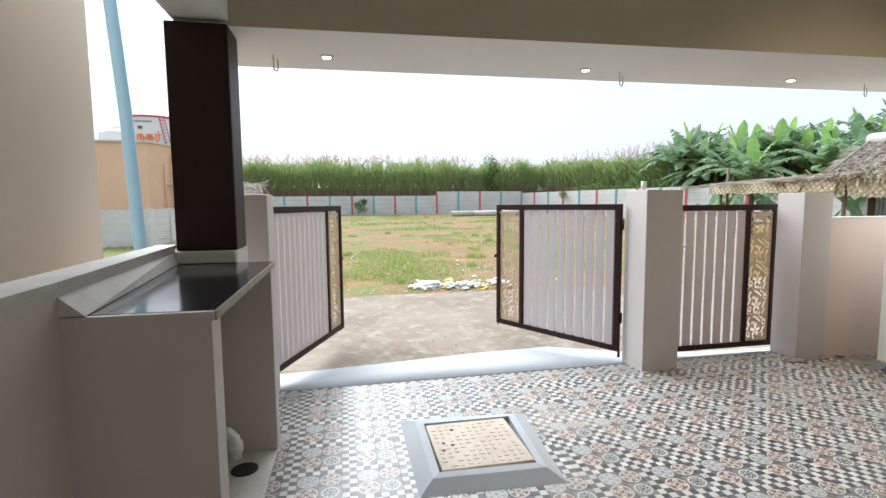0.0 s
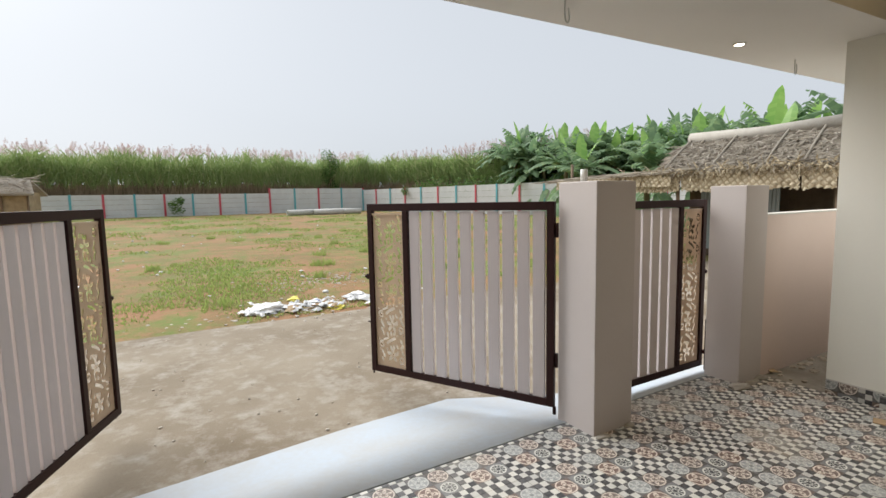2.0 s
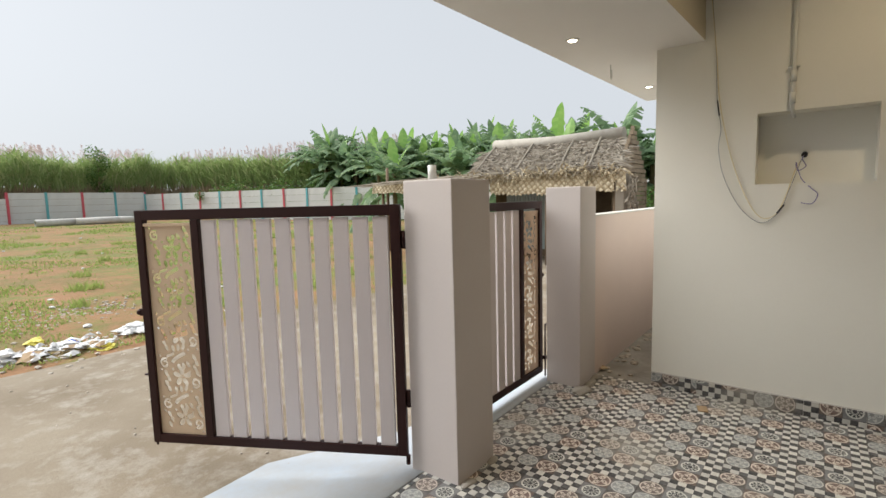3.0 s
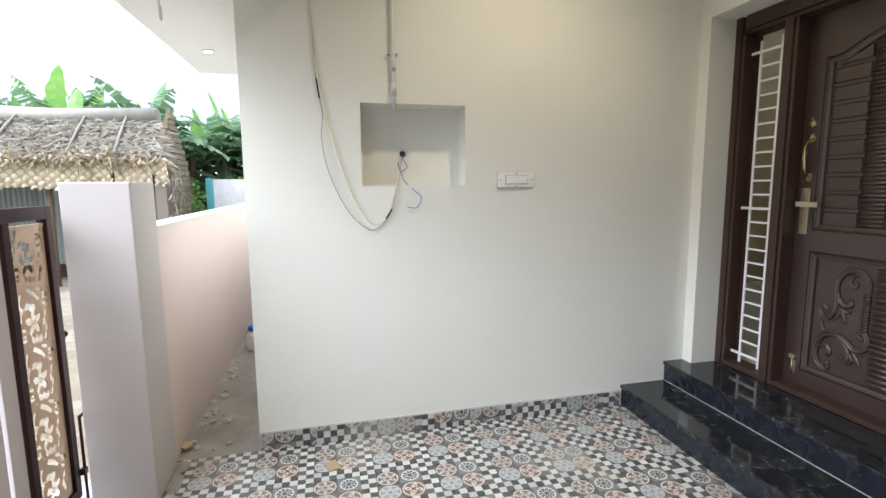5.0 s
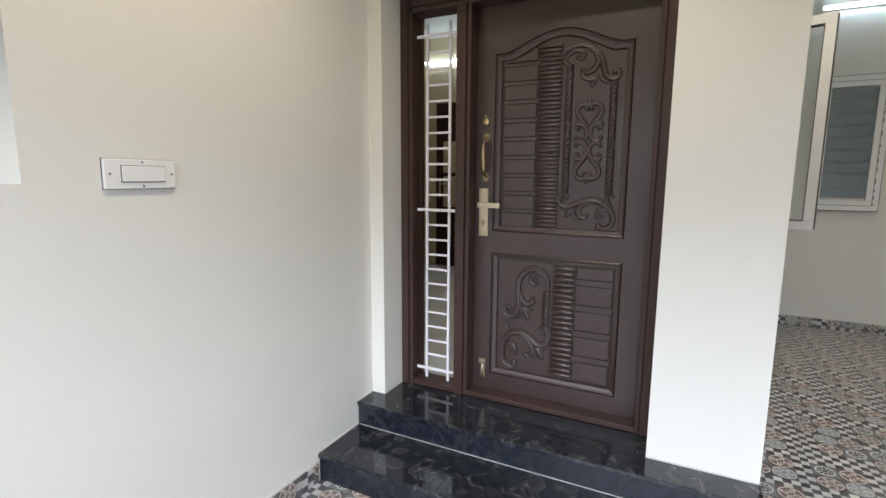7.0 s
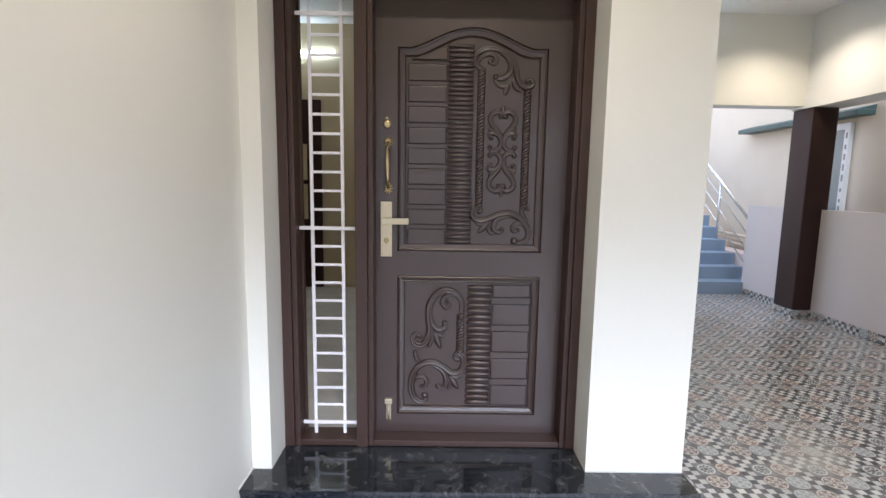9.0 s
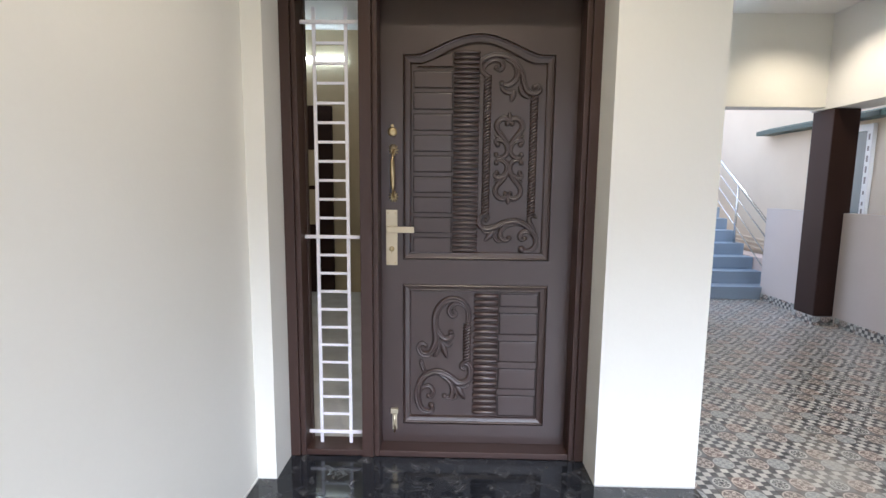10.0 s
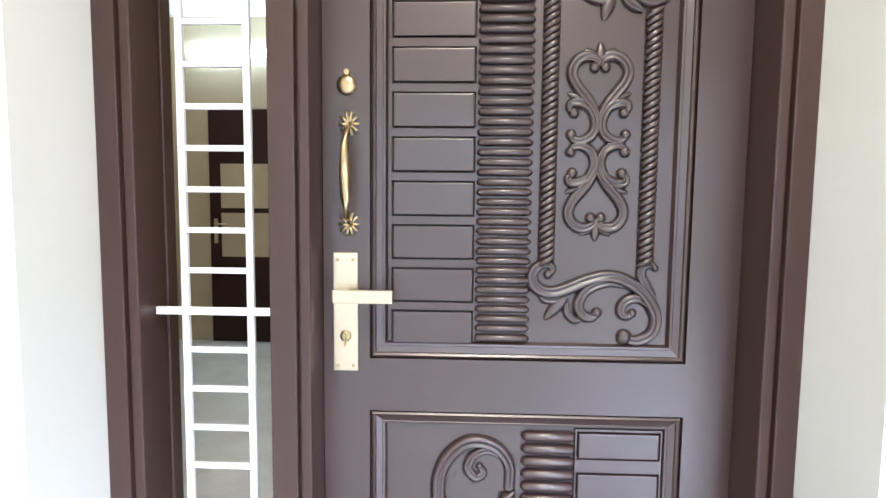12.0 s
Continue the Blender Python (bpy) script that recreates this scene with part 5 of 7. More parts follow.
def casement():
    c = thing("open_casement", "open white plastic window casement with protective film on side wall", "window", (X0, -1.9, 1.13))
    bm = bmesh.new()
    upvc_frame(bm, 0.0, 0.52, 1.13, 2.62, 0.07, 0.025)
    part("sash", bm, M_UPVC, c)
    bm = bmesh.new()
    upvc_frame(bm, 0.062, 0.458, 1.192, 2.558, 0.008, 0.0262)
    bm_box(bm, 0.5205, 0.5225, -0.018, 0.018, 1.14, 2.61)
    part("seal", bm, M_SEAL, c)
    bm = bmesh.new()
    bm_box(bm, 0.07, 0.45, -0.004, 0.004, 1.20, 2.55)
    part("glass", bm, M_GLASS, c, "clear glass pane")
    bm = bmesh.new()
    protective_marks(bm, 0.0, 0.52, 1.13, 2.62, 0.07, 0.0255)
    tagged(part("film_print", bm, M_PRINT, c), kind="stuff")
    bm = bmesh.new()
    bm_box(bm, 0.475, 0.50, 0.025, 0.05, 1.82, 1.94, bevel=0.004)
    part("handle", bm, M_PVC, c)
    for o in c.children:
        o.matrix_parent_inverse = Matrix()
    c.matrix_world = Matrix.Translation((X0, -1.95, 0)) @ Matrix.Rotation(radians(158), 4, "Z")


def glass():
    m, nt, b = nodes_of("clear_window_glass", 0.03)
    b.inputs["Base Color"].default_value = (0.9, 0.95, 0.95, 1)
    b.inputs["Transmission Weight"].default_value = 1.0
    return m


M_GLASS = glass()
casement()


# ---- stairs at the back ----
def stairs():
    s = thing("blue_staircase", "pale blue painted open-air concrete staircase at the back of the porch", "stairs", (-0.5, -4.6, 0))
    for k in range(13):
        bm = bmesh.new()
        y1 = -4.58 - 0.26 * k
        bm_box(bm, -1.12, -0.02, y1 - 0.26 if k < 12 else y1 - 1.2, y1, 0 if k < 2 else 0.18 * (k - 1) , 0.18 * (k + 1), bevel=0.004)
        part("step", bm, M_BLUE, s)
    r = thing("stair_railing", "polished steel tube railing with ball-topped newel posts along the blue stairs", "railing", (-0.5, -4.6, 0))
    for x in (-1.04, -0.12):
        slope = 0.18 / 0.26
        def zt(y, off):
            return 0.18 + (-4.66 - y) * slope + off
        bm = bmesh.new()
        tube(bm, [(x, -4.66, 0.18), (x, -4.66, 1.15)], 0.025, 14)
        bmesh.ops.create_uvsphere(bm, u_segments=14, v_segments=10, radius=0.038, matrix=Matrix.Translation((x, -4.66, 1.19)))
        part("newel", bm, M_CHROME, r)
        bm = bmesh.new()
        tube(bm, [(x, -4.66, 1.06), (x, -7.7, zt(-7.7, 0.88))], 0.022, 12)
        part("handrail", bm, M_CHROME, r)
        for off in (0.22, 0.44, 0.66):
            bm = bmesh.new()
            tube(bm, [(x, -4.66, off + 0.18), (x, -7.7, zt(-7.7, off))], 0.009, 8)
            part("mid_rail", bm, M_CHROME, r)
        for y in (-5.5, -6.35, -7.2):
            bm = bmesh.new()
            tube(bm, [(x, y, zt(y, -0.1)), (x, y, zt(y, 0.88))], 0.018, 10)
            part("post", bm, M_CHROME, r)


stairs()
box_ob("yard_floor", M_CEMENT, -1.3, 2.6, -9.2, -4.6, -0.14, -0.004)
box_ob("stair_back_wall", M_PINK, -1.5, 4.0, -9.4, -9.2, -0.14, 4.2)
box_ob("boundary_wall_back", M_PINK, -1.45, -1.13, -9.2, -4.62, -0.14, 0.55)


# ---- neighbouring house ----
def neighbour():
    n = thing("neighbour_house", "beige plastered neighbouring house close beside the half wall", "house", (-3, -2, 0))
    bm = bmesh.new()
    bm_box(bm, -7.0, -1.52, -9.8, 3.40, -0.2, 5.2)
    part("wall", bm, M_BEIGE, n)
    bm = bmesh.new()
    bm_box(bm, -1.52, -1.30, -5.6, -3.35, 2.40, 2.46, bevel=0.005)
    v = [bm.verts.new(p) for p in ((-1.52, -5.6, 2.46), (-1.30, -5.6, 2.46), (-1.52, -3.35, 2.46), (-1.30, -3.35, 2.46), (-1.52, -5.6, 2.52), (-1.52, -3.35, 2.52))]
    for q in ((0, 1, 4), (2, 5, 3), (1, 3, 5, 4)):
        bm.faces.new([v[i] for i in q])
    part("sunshade", bm, M_GREEN, n, "dark green painted concrete sunshade")
    w = bmesh.new()
    for q in ((-4.30, -4.22, 1.0, 2.35), (-3.70, -3.62, 1.0, 2.35), (-4.22, -3.70, 2.27, 2.35), (-4.22, -3.70, 1.0, 1.08)):
        bm_box(w, -1.52, -1.47, q[0], q[1], q[2], q[3], bevel=0.004)
    win = part("window", w, M_PVC, n, "white window frame with protective film")
    bm = bmesh.new()
    rng = random.Random(2)
    for k in range(9):
        z = 1.12 + k * 0.13
        bm_box(bm, -1.4695, -1.4685, -3.675, -3.65, z, z + rng.uniform(0.04, 0.09))
    tagged(part("film_print", bm, M_PRINT, win), kind="stuff")
    bm = bmesh.new()
    bm_box(bm, -1.52, -1.49, -4.22, -3.70, 1.08, 2.27)
    part("pane", bm, M_LOUVRE, win)


neighbour()
p = thing("wall_pipes", "three painted pipes running low along the boundary wall behind the stairs", "pipe", (-1.1, -6, 0.3))
for z in (0.62, 0.69, 0.76):
    bm = bmesh.new()
    tube(bm, [(-1.42, -9.0, z + 0.1), (-1.42, -4.7, z)], 0.02, 8)
    part("pipe", bm, M_BEIGE, p)


# ---- outside ----
def height(x, y):
    """The ground: flat by the road, rising slowly towards the far wall."""
    if y < 8.2:
        return -0.085
    d = min((y - 8.2) / 38, 1.0)
    return -0.085 + 0.56 * d + 0.03 * noise.noise(Vector((x * 0.5, y * 0.5, 0)))


def ground():
    bm = bmesh.new()
    xs = [-1500, -400, -120, -60] + [-40 + 1.0 * k for k in range(91)] + [70, 130, 400, 1500]
    ys = [-1500, -300, -60, -12, 3.4, 4.6, 6, 7.5] + [8.2 + 0.8 * k for k in range(48)] + [50, 60, 90, 200, 600, 1500]
    g = [[bm.verts.new((x, y, height(x, y) - (0.06 if y < 8.2 else 0.0))) for y in ys] for x in xs]
    for i in range(len(xs) - 1):
        for j in range(len(ys) - 1):
            bm.faces.new((g[i][j], g[i + 1][j], g[i + 1][j + 1], g[i][j + 1])).smooth = True
    tagged(mesh_ob("ground", bm, M_GROUND), "", "", "", "structure")
    bm = bmesh.new()
    n = 60
    top, low = [], []
    for k in range(n + 1):
        x = -30 + 60 * k / n
        e = 8.0 + 0.16 * noise.noise(Vector((x * 0.9, 3, 0))) + 0.10 * noise.noise(Vector((x * 3, 7, 0)))
        top.append(bm.verts.new((x, e, -0.082)))
        low.append(bm.verts.new((x, 3.73, -0.085)))
    e2 = [bm.verts.new((v.co.x, v.co.y + 0.12, -0.15)) for v in top]
    for k in range(n):
        bm.faces.new((low[k], low[k + 1], top[k + 1], top[k]))
        bm.faces.new((top[k], top[k + 1], e2[k + 1], e2[k]))
    tagged(mesh_ob("road", bm, M_ROAD), "", "", "", "structure")


ground()


def precast_wall(name, a, b, z0, z1, spacing, colours, phase=0):
    """A precast wall: posts, planks between them."""
    w = thing(name, "whitewashed precast concrete compound wall with red and teal painted posts", "compound wall", (a[0], a[1], z0))
    A, B = Vector((*a, 0)), Vector((*b, 0))
    L = (B - A).length
    n = max(1, round(L / spacing))
    d = (B - A) / n
    ang = math.atan2(d.y, d.x)
    rot = Matrix.Rotation(ang, 4, "Z")
    posts = {}
    for k in range(n + 1):
        p = A + d * k
        c = colours[(k + phase) % len(colours)]
        if c not in posts:
            bm = bmesh.new()
            bm_box(bm, -0.075, 0.075, -0.08, 0.08, 0, z1 - z0 + 0.03)
            posts[c] = part("post", bm, c, w)
            o = posts[c]
        else:
            o = new("post", posts[c].data)
            o.parent = w
            o.matrix_parent_inverse = w.matrix_world.inverted()
        o.matrix_basis = Matrix.Translation((p.x, p.y, z0)) @ rot
    bm = bmesh.new()
    h = (z1 - z0) / 5
    for r in range(5):
        bm_box(bm, 0.06, d.length - 0.06, -0.03, 0.03, r * h + 0.006, (r + 1) * h - 0.006)
    first = None
    for k in range(n):
        p = A + d * k
        if not first:
            first = o = part("planks", bm, M_PRECAST, w)
        else:
            o = new("planks", first.data)
            o.parent = w
            o.matrix_parent_inverse = w.matrix_world.inverted()
        o.matrix_basis = Matrix.Translation((p.x, p.y, z0)) @ rot
    return w


precast_wall("compound_wall", (8.75, 46), (-27.25, 46), 0.3, 2.22, 2.0, [M_RED, M_TEAL], 0)
precast_wall("compound_wall", (8.75, 46.1), (17.4, 46.1), 0.3, 2.62, 2.06, [M_RED, M_TEAL], 0)
precast_wall("compound_wall", (17.4, 46), (25.2, 19.0), 0.2, 2.45, 2.0, [M_RED, M_TEAL], 1)
precast_wall("compound_wall", (25.2, 19.0), (24.5, 3), 0.0, 2.3, 2.0, [M_TEAL, M_RED], 1)


def blade(bm, base, top, bend, w, curl=0.35):
    """A grass-like leaf: three quads that rise and droop."""
    base, top = Vector(base), Vector(top)
    side = (top - base).cross(Vector((0.3, 1, 0.2))).normalized() * w
    m = base.lerp(top, 0.55) + Vector(bend) * 0.2
    t = top + Vector(bend)
    v = [bm.verts.new(base - side * 0.4), bm.verts.new(base + side * 0.4), bm.verts.new(m + side), bm.verts.new(m - side), bm.verts.new(t)]
    bm.faces.new((v[0], v[1], v[2], v[3]))
    bm.faces.new((v[3], v[2], v[4]))


def cane_field():
    rng = random.Random(11)
    bm, dry, plume = bmesh.new(), bmesh.new(), bmesh.new()
    spots = []
    for k in range(9500):
        x = rng.uniform(-34, 21)
        y = 47.3 + abs(rng.gauss(0, 1.6))
        spots.append((x, y, 1.0))
    for k in range(4500):
        t = rng.random()
        x, y = 19.5 + 7.0 * t, 47 - 24 * t
        off = abs(rng.gauss(0, 1.5))
        spots.append((x + off * 0.95 + 0.6, y + off * 0.3, 1.02 - 0.2 * t))
    for x, y, s in spots:
        H = s * (5.0 + 0.9 * noise.noise(Vector((x * 0.35, y * 0.35, 1))) + 0.5 * noise.noise(Vector((x * 1.4, y * 0.4, 7))) + rng.uniform(-0.55, 0.4))
        z = 0.4
        lx, ly = rng.uniform(-0.25, 0.25), rng.uniform(-0.2, 0.2)
        for _ in range(2):
            blade(dry, (x, y, z), (x + lx, y + ly, z + H * rng.uniform(0.4, 0.68)), (rng.uniform(-0.5, 0.5), rng.uniform(-0.3, 0), -rng.uniform(0, 0.9)), rng.uniform(0.03, 0.06))
        for _ in range(3):
            h0 = rng.uniform(0.50, 0.85)
            blade(bm, (x + lx * h0, y + ly * h0, z + H * h0), (x + lx + rng.uniform(-0.35, 0.35), y + ly, z + H * min(1, h0 + rng.uniform(0.15, 0.3))), (rng.uniform(-0.8, 0.8), rng.uniform(-0.4, 0.1), -rng.uniform(-0.15, 0.75)), rng.uniform(0.022, 0.045))
    for k in range(900):
        if k % 4:
            t = rng.uniform(-30, 19)
            x, y, s = t, 49 + rng.uniform(0, 3), 1.0
        else:
            t = rng.random()
            x, y, s = 20.5 + 6 * t, 48 - 22 * t, 0.95
        n_ = noise.noise(Vector((x * 0.25, 2, 5)))
        if n_ < -0.1 and rng.random() < 0.6:
            continue
        z = 0.4 + s * (4.9 + rng.uniform(0.0, 0.7))
        lean = rng.uniform(-0.25, 0.25)
        tube(plume, [(x, y, z - 1.0), (x + lean * 0.5, y, z)], 0.012, 3)
        for _ in range(22):
            u = rng.random()
            r = 0.16 * (1 - u) + 0.03
            c = Vector((x + lean * (0.5 + u * 0.4) + rng.uniform(-r, r), y + rng.uniform(-r, r), z - 0.15 + u * 0.65))
            e = Vector((rng.uniform(-0.14, 0.14), 0, rng.uniform(0.06, 0.16)))
            v = [plume.verts.new(c), plume.verts.new(c + Vector((0.045, 0, 0.03))), plume.verts.new(c + e + Vector((0.02, 0, 0.03)))]
            plume.faces.new(v)
    tagged(mesh_ob("sugarcane_leaves", bm, M_CANE), "tall green sugarcane standing behind the compound wall", "sugarcane", "", "stuff")
    tagged(mesh_ob("sugarcane_stalks", dry, M_CANEDRY), "brown dry leaves and stalks at the foot of the sugarcane", "sugarcane", "", "stuff")
    tagged(mesh_ob("grass_plumes", plume, M_PLUME), "pale pink feathery flower plumes above the sugarcane", "flowering grass", "", "stuff")
    box_ob("field_backdrop", M_CANEDRY, -36, 21, 52, 52.3, 0.0, 3.2, kind="structure")
    bm = bmesh.new()
    prism(bm, [(22, 50), (29, 24), (29.4, 24), (22.4, 50.2)], 0, 2.8)
    tagged(mesh_ob("field_backdrop", bm, M_CANEDRY), "", "", "", "structure")


cane_field()


def banana_leaf(bm, origin, az, rise, length, width, rng, torn=True):
    """A long paddle leaf on a midrib that arches over; its halves are torn into strips."""
    o = Vector(origin)
    d = Vector((math.cos(az), math.sin(az), 0))
    side = Vector((-math.sin(az), math.cos(az), 0))
    n = 14
    prev = None
    for k in range(n + 1):
        t = k / n
        p = o + d * (length * math.cos(rise) * t + 0.25 * length * t * t * (1 - math.sin(rise) * 0.5)) + Vector((0, 0, length * math.sin(rise) * t - length * 0.75 * t ** 2.4 * (1.15 - math.sin(rise) * 0.9)))
        w = width * (math.sin(math.pi * min(1, (t * 0.97 + 0.03)) ** 0.75) ** 0.6 if 0.08 < t < 0.999 else 0.06)
        droop = Vector((0, 0, -0.28 * w))
        jl, jr = rng.uniform(0.8, 1.05), rng.uniform(0.8, 1.05)
        cur = (p, p + side * w * jl + droop, p - side * w * jr + droop)
        if prev:
            for s in (1, 2):
                gap = 0.10 if torn and rng.random() < 0.6 else 0.0
                a0, a1 = prev[0], cur[0].lerp(prev[0], gap)
                b0, b1 = prev[s], cur[s].lerp(prev[s], gap * 2.4)
                if gap:
                    b1 = b1 + Vector((0, 0, -rng.uniform(0, 0.12)))
                v = [bm.verts.new(q) for q in (a0, a1, b1, b0)]
                bm.faces.new(v)
        prev = cur


def banana_plant(seed, h):
    rng = random.Random(seed)
    t = thing("banana_plant", "green banana plant with broad torn arching leaves", "banana plant", (0, 0, 0), "banana grove")
    bm = bmesh.new()
    tube(bm, [(0, 0, 0), (0.03, 0, h * 0.25), (0.0, 0.04, h * 0.5), (0, 0, h * 0.62)], [0.13, 0.11, 0.09, 0.06], 8)
    part("stem", bm, M_STEM, t)
    bm = bmesh.new()
    n = 13
    for k in range(n):
        banana_leaf(bm, (0, 0, h * rng.uniform(0.5, 0.64)), k * 2.4 + rng.uniform(-0.3, 0.3), rng.uniform(0.3, 1.15), rng.uniform(1.4, 2.1), rng.uniform(0.25, 0.36), rng)
    if seed % 3 == 0:
        banana_leaf(bm, (0, 0, h * 0.6), rng.uniform(0, 6), 1.4, h * 0.40, 0.26, rng, False)
    for k in range(4):
        banana_leaf(bm, (0, 0, h * rng.uniform(0.4, 0.52)), k * 1.7 + rng.uniform(-0.3, 0.3), rng.uniform(-0.6, 0.1), rng.uniform(1.0, 1.6), 0.26, rng)
    part("crown", bm, M_BANANA, t, "broad green leaves")
    if seed % 2 == 0:
        bm = bmesh.new()
        for k in range(1 + seed % 4 // 2):
            banana_leaf(bm, (0, 0, h * (0.62 - 0.04 * k)), rng.uniform(0, 6.28), 1.5 - 0.25 * k, h * 0.40, 0.27, rng, k == 1)
        part("young_leaf", bm, M_YOUNG, t, "light green upright young leaves")
    return t


def grove():
    kinds = [banana_plant(100 + k, 4.5) for k in range(7)]
    rng = random.Random(21)
    spots = []
    for lo, hi, want, gap, grow in ((37.3, 52, 90, 1.1, 24.3), (52, 62, 60, 1.0, 22.5), (60, 102, 120, 0.75, 0)):
        n = tries = 0
        while n < want and tries < 5000:
            tries += 1
            b = radians(rng.uniform(lo, hi))
            if hi == 52:
                r = math.tan(b)
                q = (46 * r - 17.4) / (0.276 + 0.961 * r)
                d0 = math.hypot(17.4 + 0.276 * q, 46 - 0.961 * q) + 1.6
            elif hi == 62:
                d0 = 25.2 / math.sin(b) + 1.4
            else:
                d0 = 17.5
            d = d0 + rng.uniform(0, 5.5)
            x, y = d * math.sin(b), d * math.cos(b)
            k = d / grow * rng.uniform(0.88, 1.08) if grow else rng.uniform(0.86, 1.08)
            if all((x - p) ** 2 + (y - q_) ** 2 > gap for p, q_, _ in spots):
                spots.append((x, y, k))
                n += 1
    for i, (x, y, k) in enumerate(spots):
        m = Matrix.Translation((x, y, -0.05)) @ Matrix.Rotation(rng.uniform(0, 6.28), 4, "Z") @ Matrix.Scale(k, 4)
        if i >= 7:
            c = copy_thing(kinds[i % 7], Matrix())
            c.matrix_world = m
    for x, y, k, q in ((15.4, 11.1, 0.98, 2), (16.6, 18.2, 1.08, 0), (16.2, 16.9, 1.0, 6), (14.9, 12.6, 0.9, 4)):
        c = copy_thing(kinds[q], Matrix())
        c.matrix_world = Matrix.Translation((x, y, -0.05)) @ Matrix.Rotation(x * 3, 4, "Z") @ Matrix.Scale(k, 4)
    for i in range(7):
        x, y, k = spots[i]
        kinds[i].matrix_world = Matrix.Translation((x, y, -0.05)) @ Matrix.Scale(k, 4)


grove()


def leaf_clump(name, label, category, pts, count, size, mat, seed=1, kind=""):
    rng = random.Random(seed)
    bm = bmesh.new()
    for _ in range(count):
        c, r = rng.choice(pts)
        u = Vector((rng.gauss(0, 1), rng.gauss(0, 1), rng.gauss(0, 0.8))).normalized() * (r * rng.random() ** 0.4)
        p = Vector(c) + u
        a, b = Vector((rng.gauss(0, 1), rng.gauss(0, 1), rng.gauss(0, 0.6))).normalized() * size, Vector((rng.gauss(0, 1), rng.gauss(0, 1), rng.gauss(0, 1))).normalized() * size * 0.35
        v = [bm.verts.new(q) for q in (p, p + a * 0.5 + b, p + a, p + a * 0.5 - b)]
        bm.faces.new(v)
    return tagged(mesh_ob(name, bm, mat), label, category, "", kind)


leaf_clump("wall_bush", "small dark green bush at the foot of the white wall", "bush", [((1.6, 45.0, 1.0), 0.55), ((1.3, 45.0, 1.4), 0.4), ((1.8, 45, 1.7), 0.3)], 500, 0.16, M_BUSH, 3)
leaf_clump("wall_sapling", "small round sapling growing beside the compound wall", "sapling", [((19.0, 40.0, 2.2), 0.4)], 250, 0.13, M_BUSH, 4, "stuff")
leaf_clump("field_shrubs", "yellow-green shrubs and weeds below the banana grove", "shrub", [((20.6 + 0.42 * k, 39.5 - 1.45 * k, 2.0 + 0.35 * math.sin(k * 2.1)), 1.25) for k in range(15)], 9000, 0.20, M_BUSH, 5, "stuff")
leaf_clump("yard_shrubs", "bright green shrubs behind the palm hut", "shrub", [((14.5, 5.6, 0.9), 0.8), ((15.5, 4.6, 1.1), 0.8), ((14, 4.0, 0.8), 0.7), ((15, 6.5, 1.0), 0.8)], 3200, 0.10, M_BUSH, 6, "stuff")


def field_tree():
    t = thing("field_tree", "slender young tree with a narrow dusty green crown among the sugarcane", "tree", (14.6, 47.2, 0.4))
    bm = bmesh.new()
    tube(bm, [(14.6, 47.2, 0.3), (14.65, 47.2, 2.5), (14.6, 47.2, 5.0)], [0.08, 0.06, 0.02], 6)
    for k in range(8):
        a = k * 2.2
        tube(bm, [(14.6, 47.2, 2.2 + k * 0.35), (14.6 + 0.7 * math.cos(a), 47.2 + 0.5 * math.sin(a), 2.9 + k * 0.35)], [0.03, 0.01], 4)
    part("trunk", bm, M_WOOD, t)
    o = leaf_clump("crown", "", "", [((14.6 + 0.4 * math.cos(k), 47.2 + 0.4 * math.sin(k), 2.6 + 0.4 * k), 0.62) for k in range(9)], 1500, 0.17, M_BUSH, 9)
    o.parent = t
    o.matrix_parent_inverse = t.matrix_world.inverted()


field_tree()


def grass():
    rng = random.Random(7)
    bm = bmesh.new()
    n = 0
    while n < 30000:
        y = 8.15 + (rng.random() ** 1.5) * 37
        x = rng.uniform(-0.42, 0.85) * y + rng.uniform(-3, 3)
        g = noise.noise(Vector((x * 0.35, y * 0.35, 4))) + 0.5 * noise.noise(Vector((x * 1.3, y * 1.3, 8)))
        if g < 0.12 and rng.random() < 0.97:
            continue
        if y < 9.5 and rng.random() < 0.7:
            continue
        s = (0.022 + 0.07 * max(0, g)) * (1 + 0.012 * y)
        z = height(x, y)
        a = rng.uniform(0, 6.28)
        w = 0.010 + 0.0006 * y
        dx, dy = math.cos(a) * w, math.sin(a) * w
        v = [bm.verts.new((x - dx, y - dy, z)), bm.verts.new((x + dx, y + dy, z)), bm.verts.new((x + rng.uniform(-s, s) * 0.7, y + rng.uniform(-s, s) * 0.7, z + s * rng.uniform(0.6, 1.3)))]
        bm.faces.new(v)
        n += 1
    for _ in range(70):
        y = 9.2 + (rng.random() ** 1.6) * 33
        x = rng.uniform(-0.42, 0.80) * y
        R = rng.uniform(0.10, 0.28) * (1 + y * 0.015)
        for _ in range(60):
            a, q = rng.uniform(0, 6.28), R * rng.random() ** 0.7
            px, py = x + math.cos(a) * q, y + math.sin(a) * q
            z = height(px, py)
            l, w = rng.uniform(0.06, 0.17), rng.uniform(0.008, 0.016)
            b = rng.uniform(0, 6.28)
            lean = (math.cos(b) * l * 0.6, math.sin(b) * l * 0.6)
            v = [bm.verts.new(c) for c in ((px - w, py, z), (px + w, py, z), (px + lean[0], py + lean[1], z + l))]
            bm.faces.new(v)
    tagged(mesh_ob("meadow_grass", bm, M_GRASS), "patchy short grass and weeds on the open plot", "grass", "", "stuff")


grass()


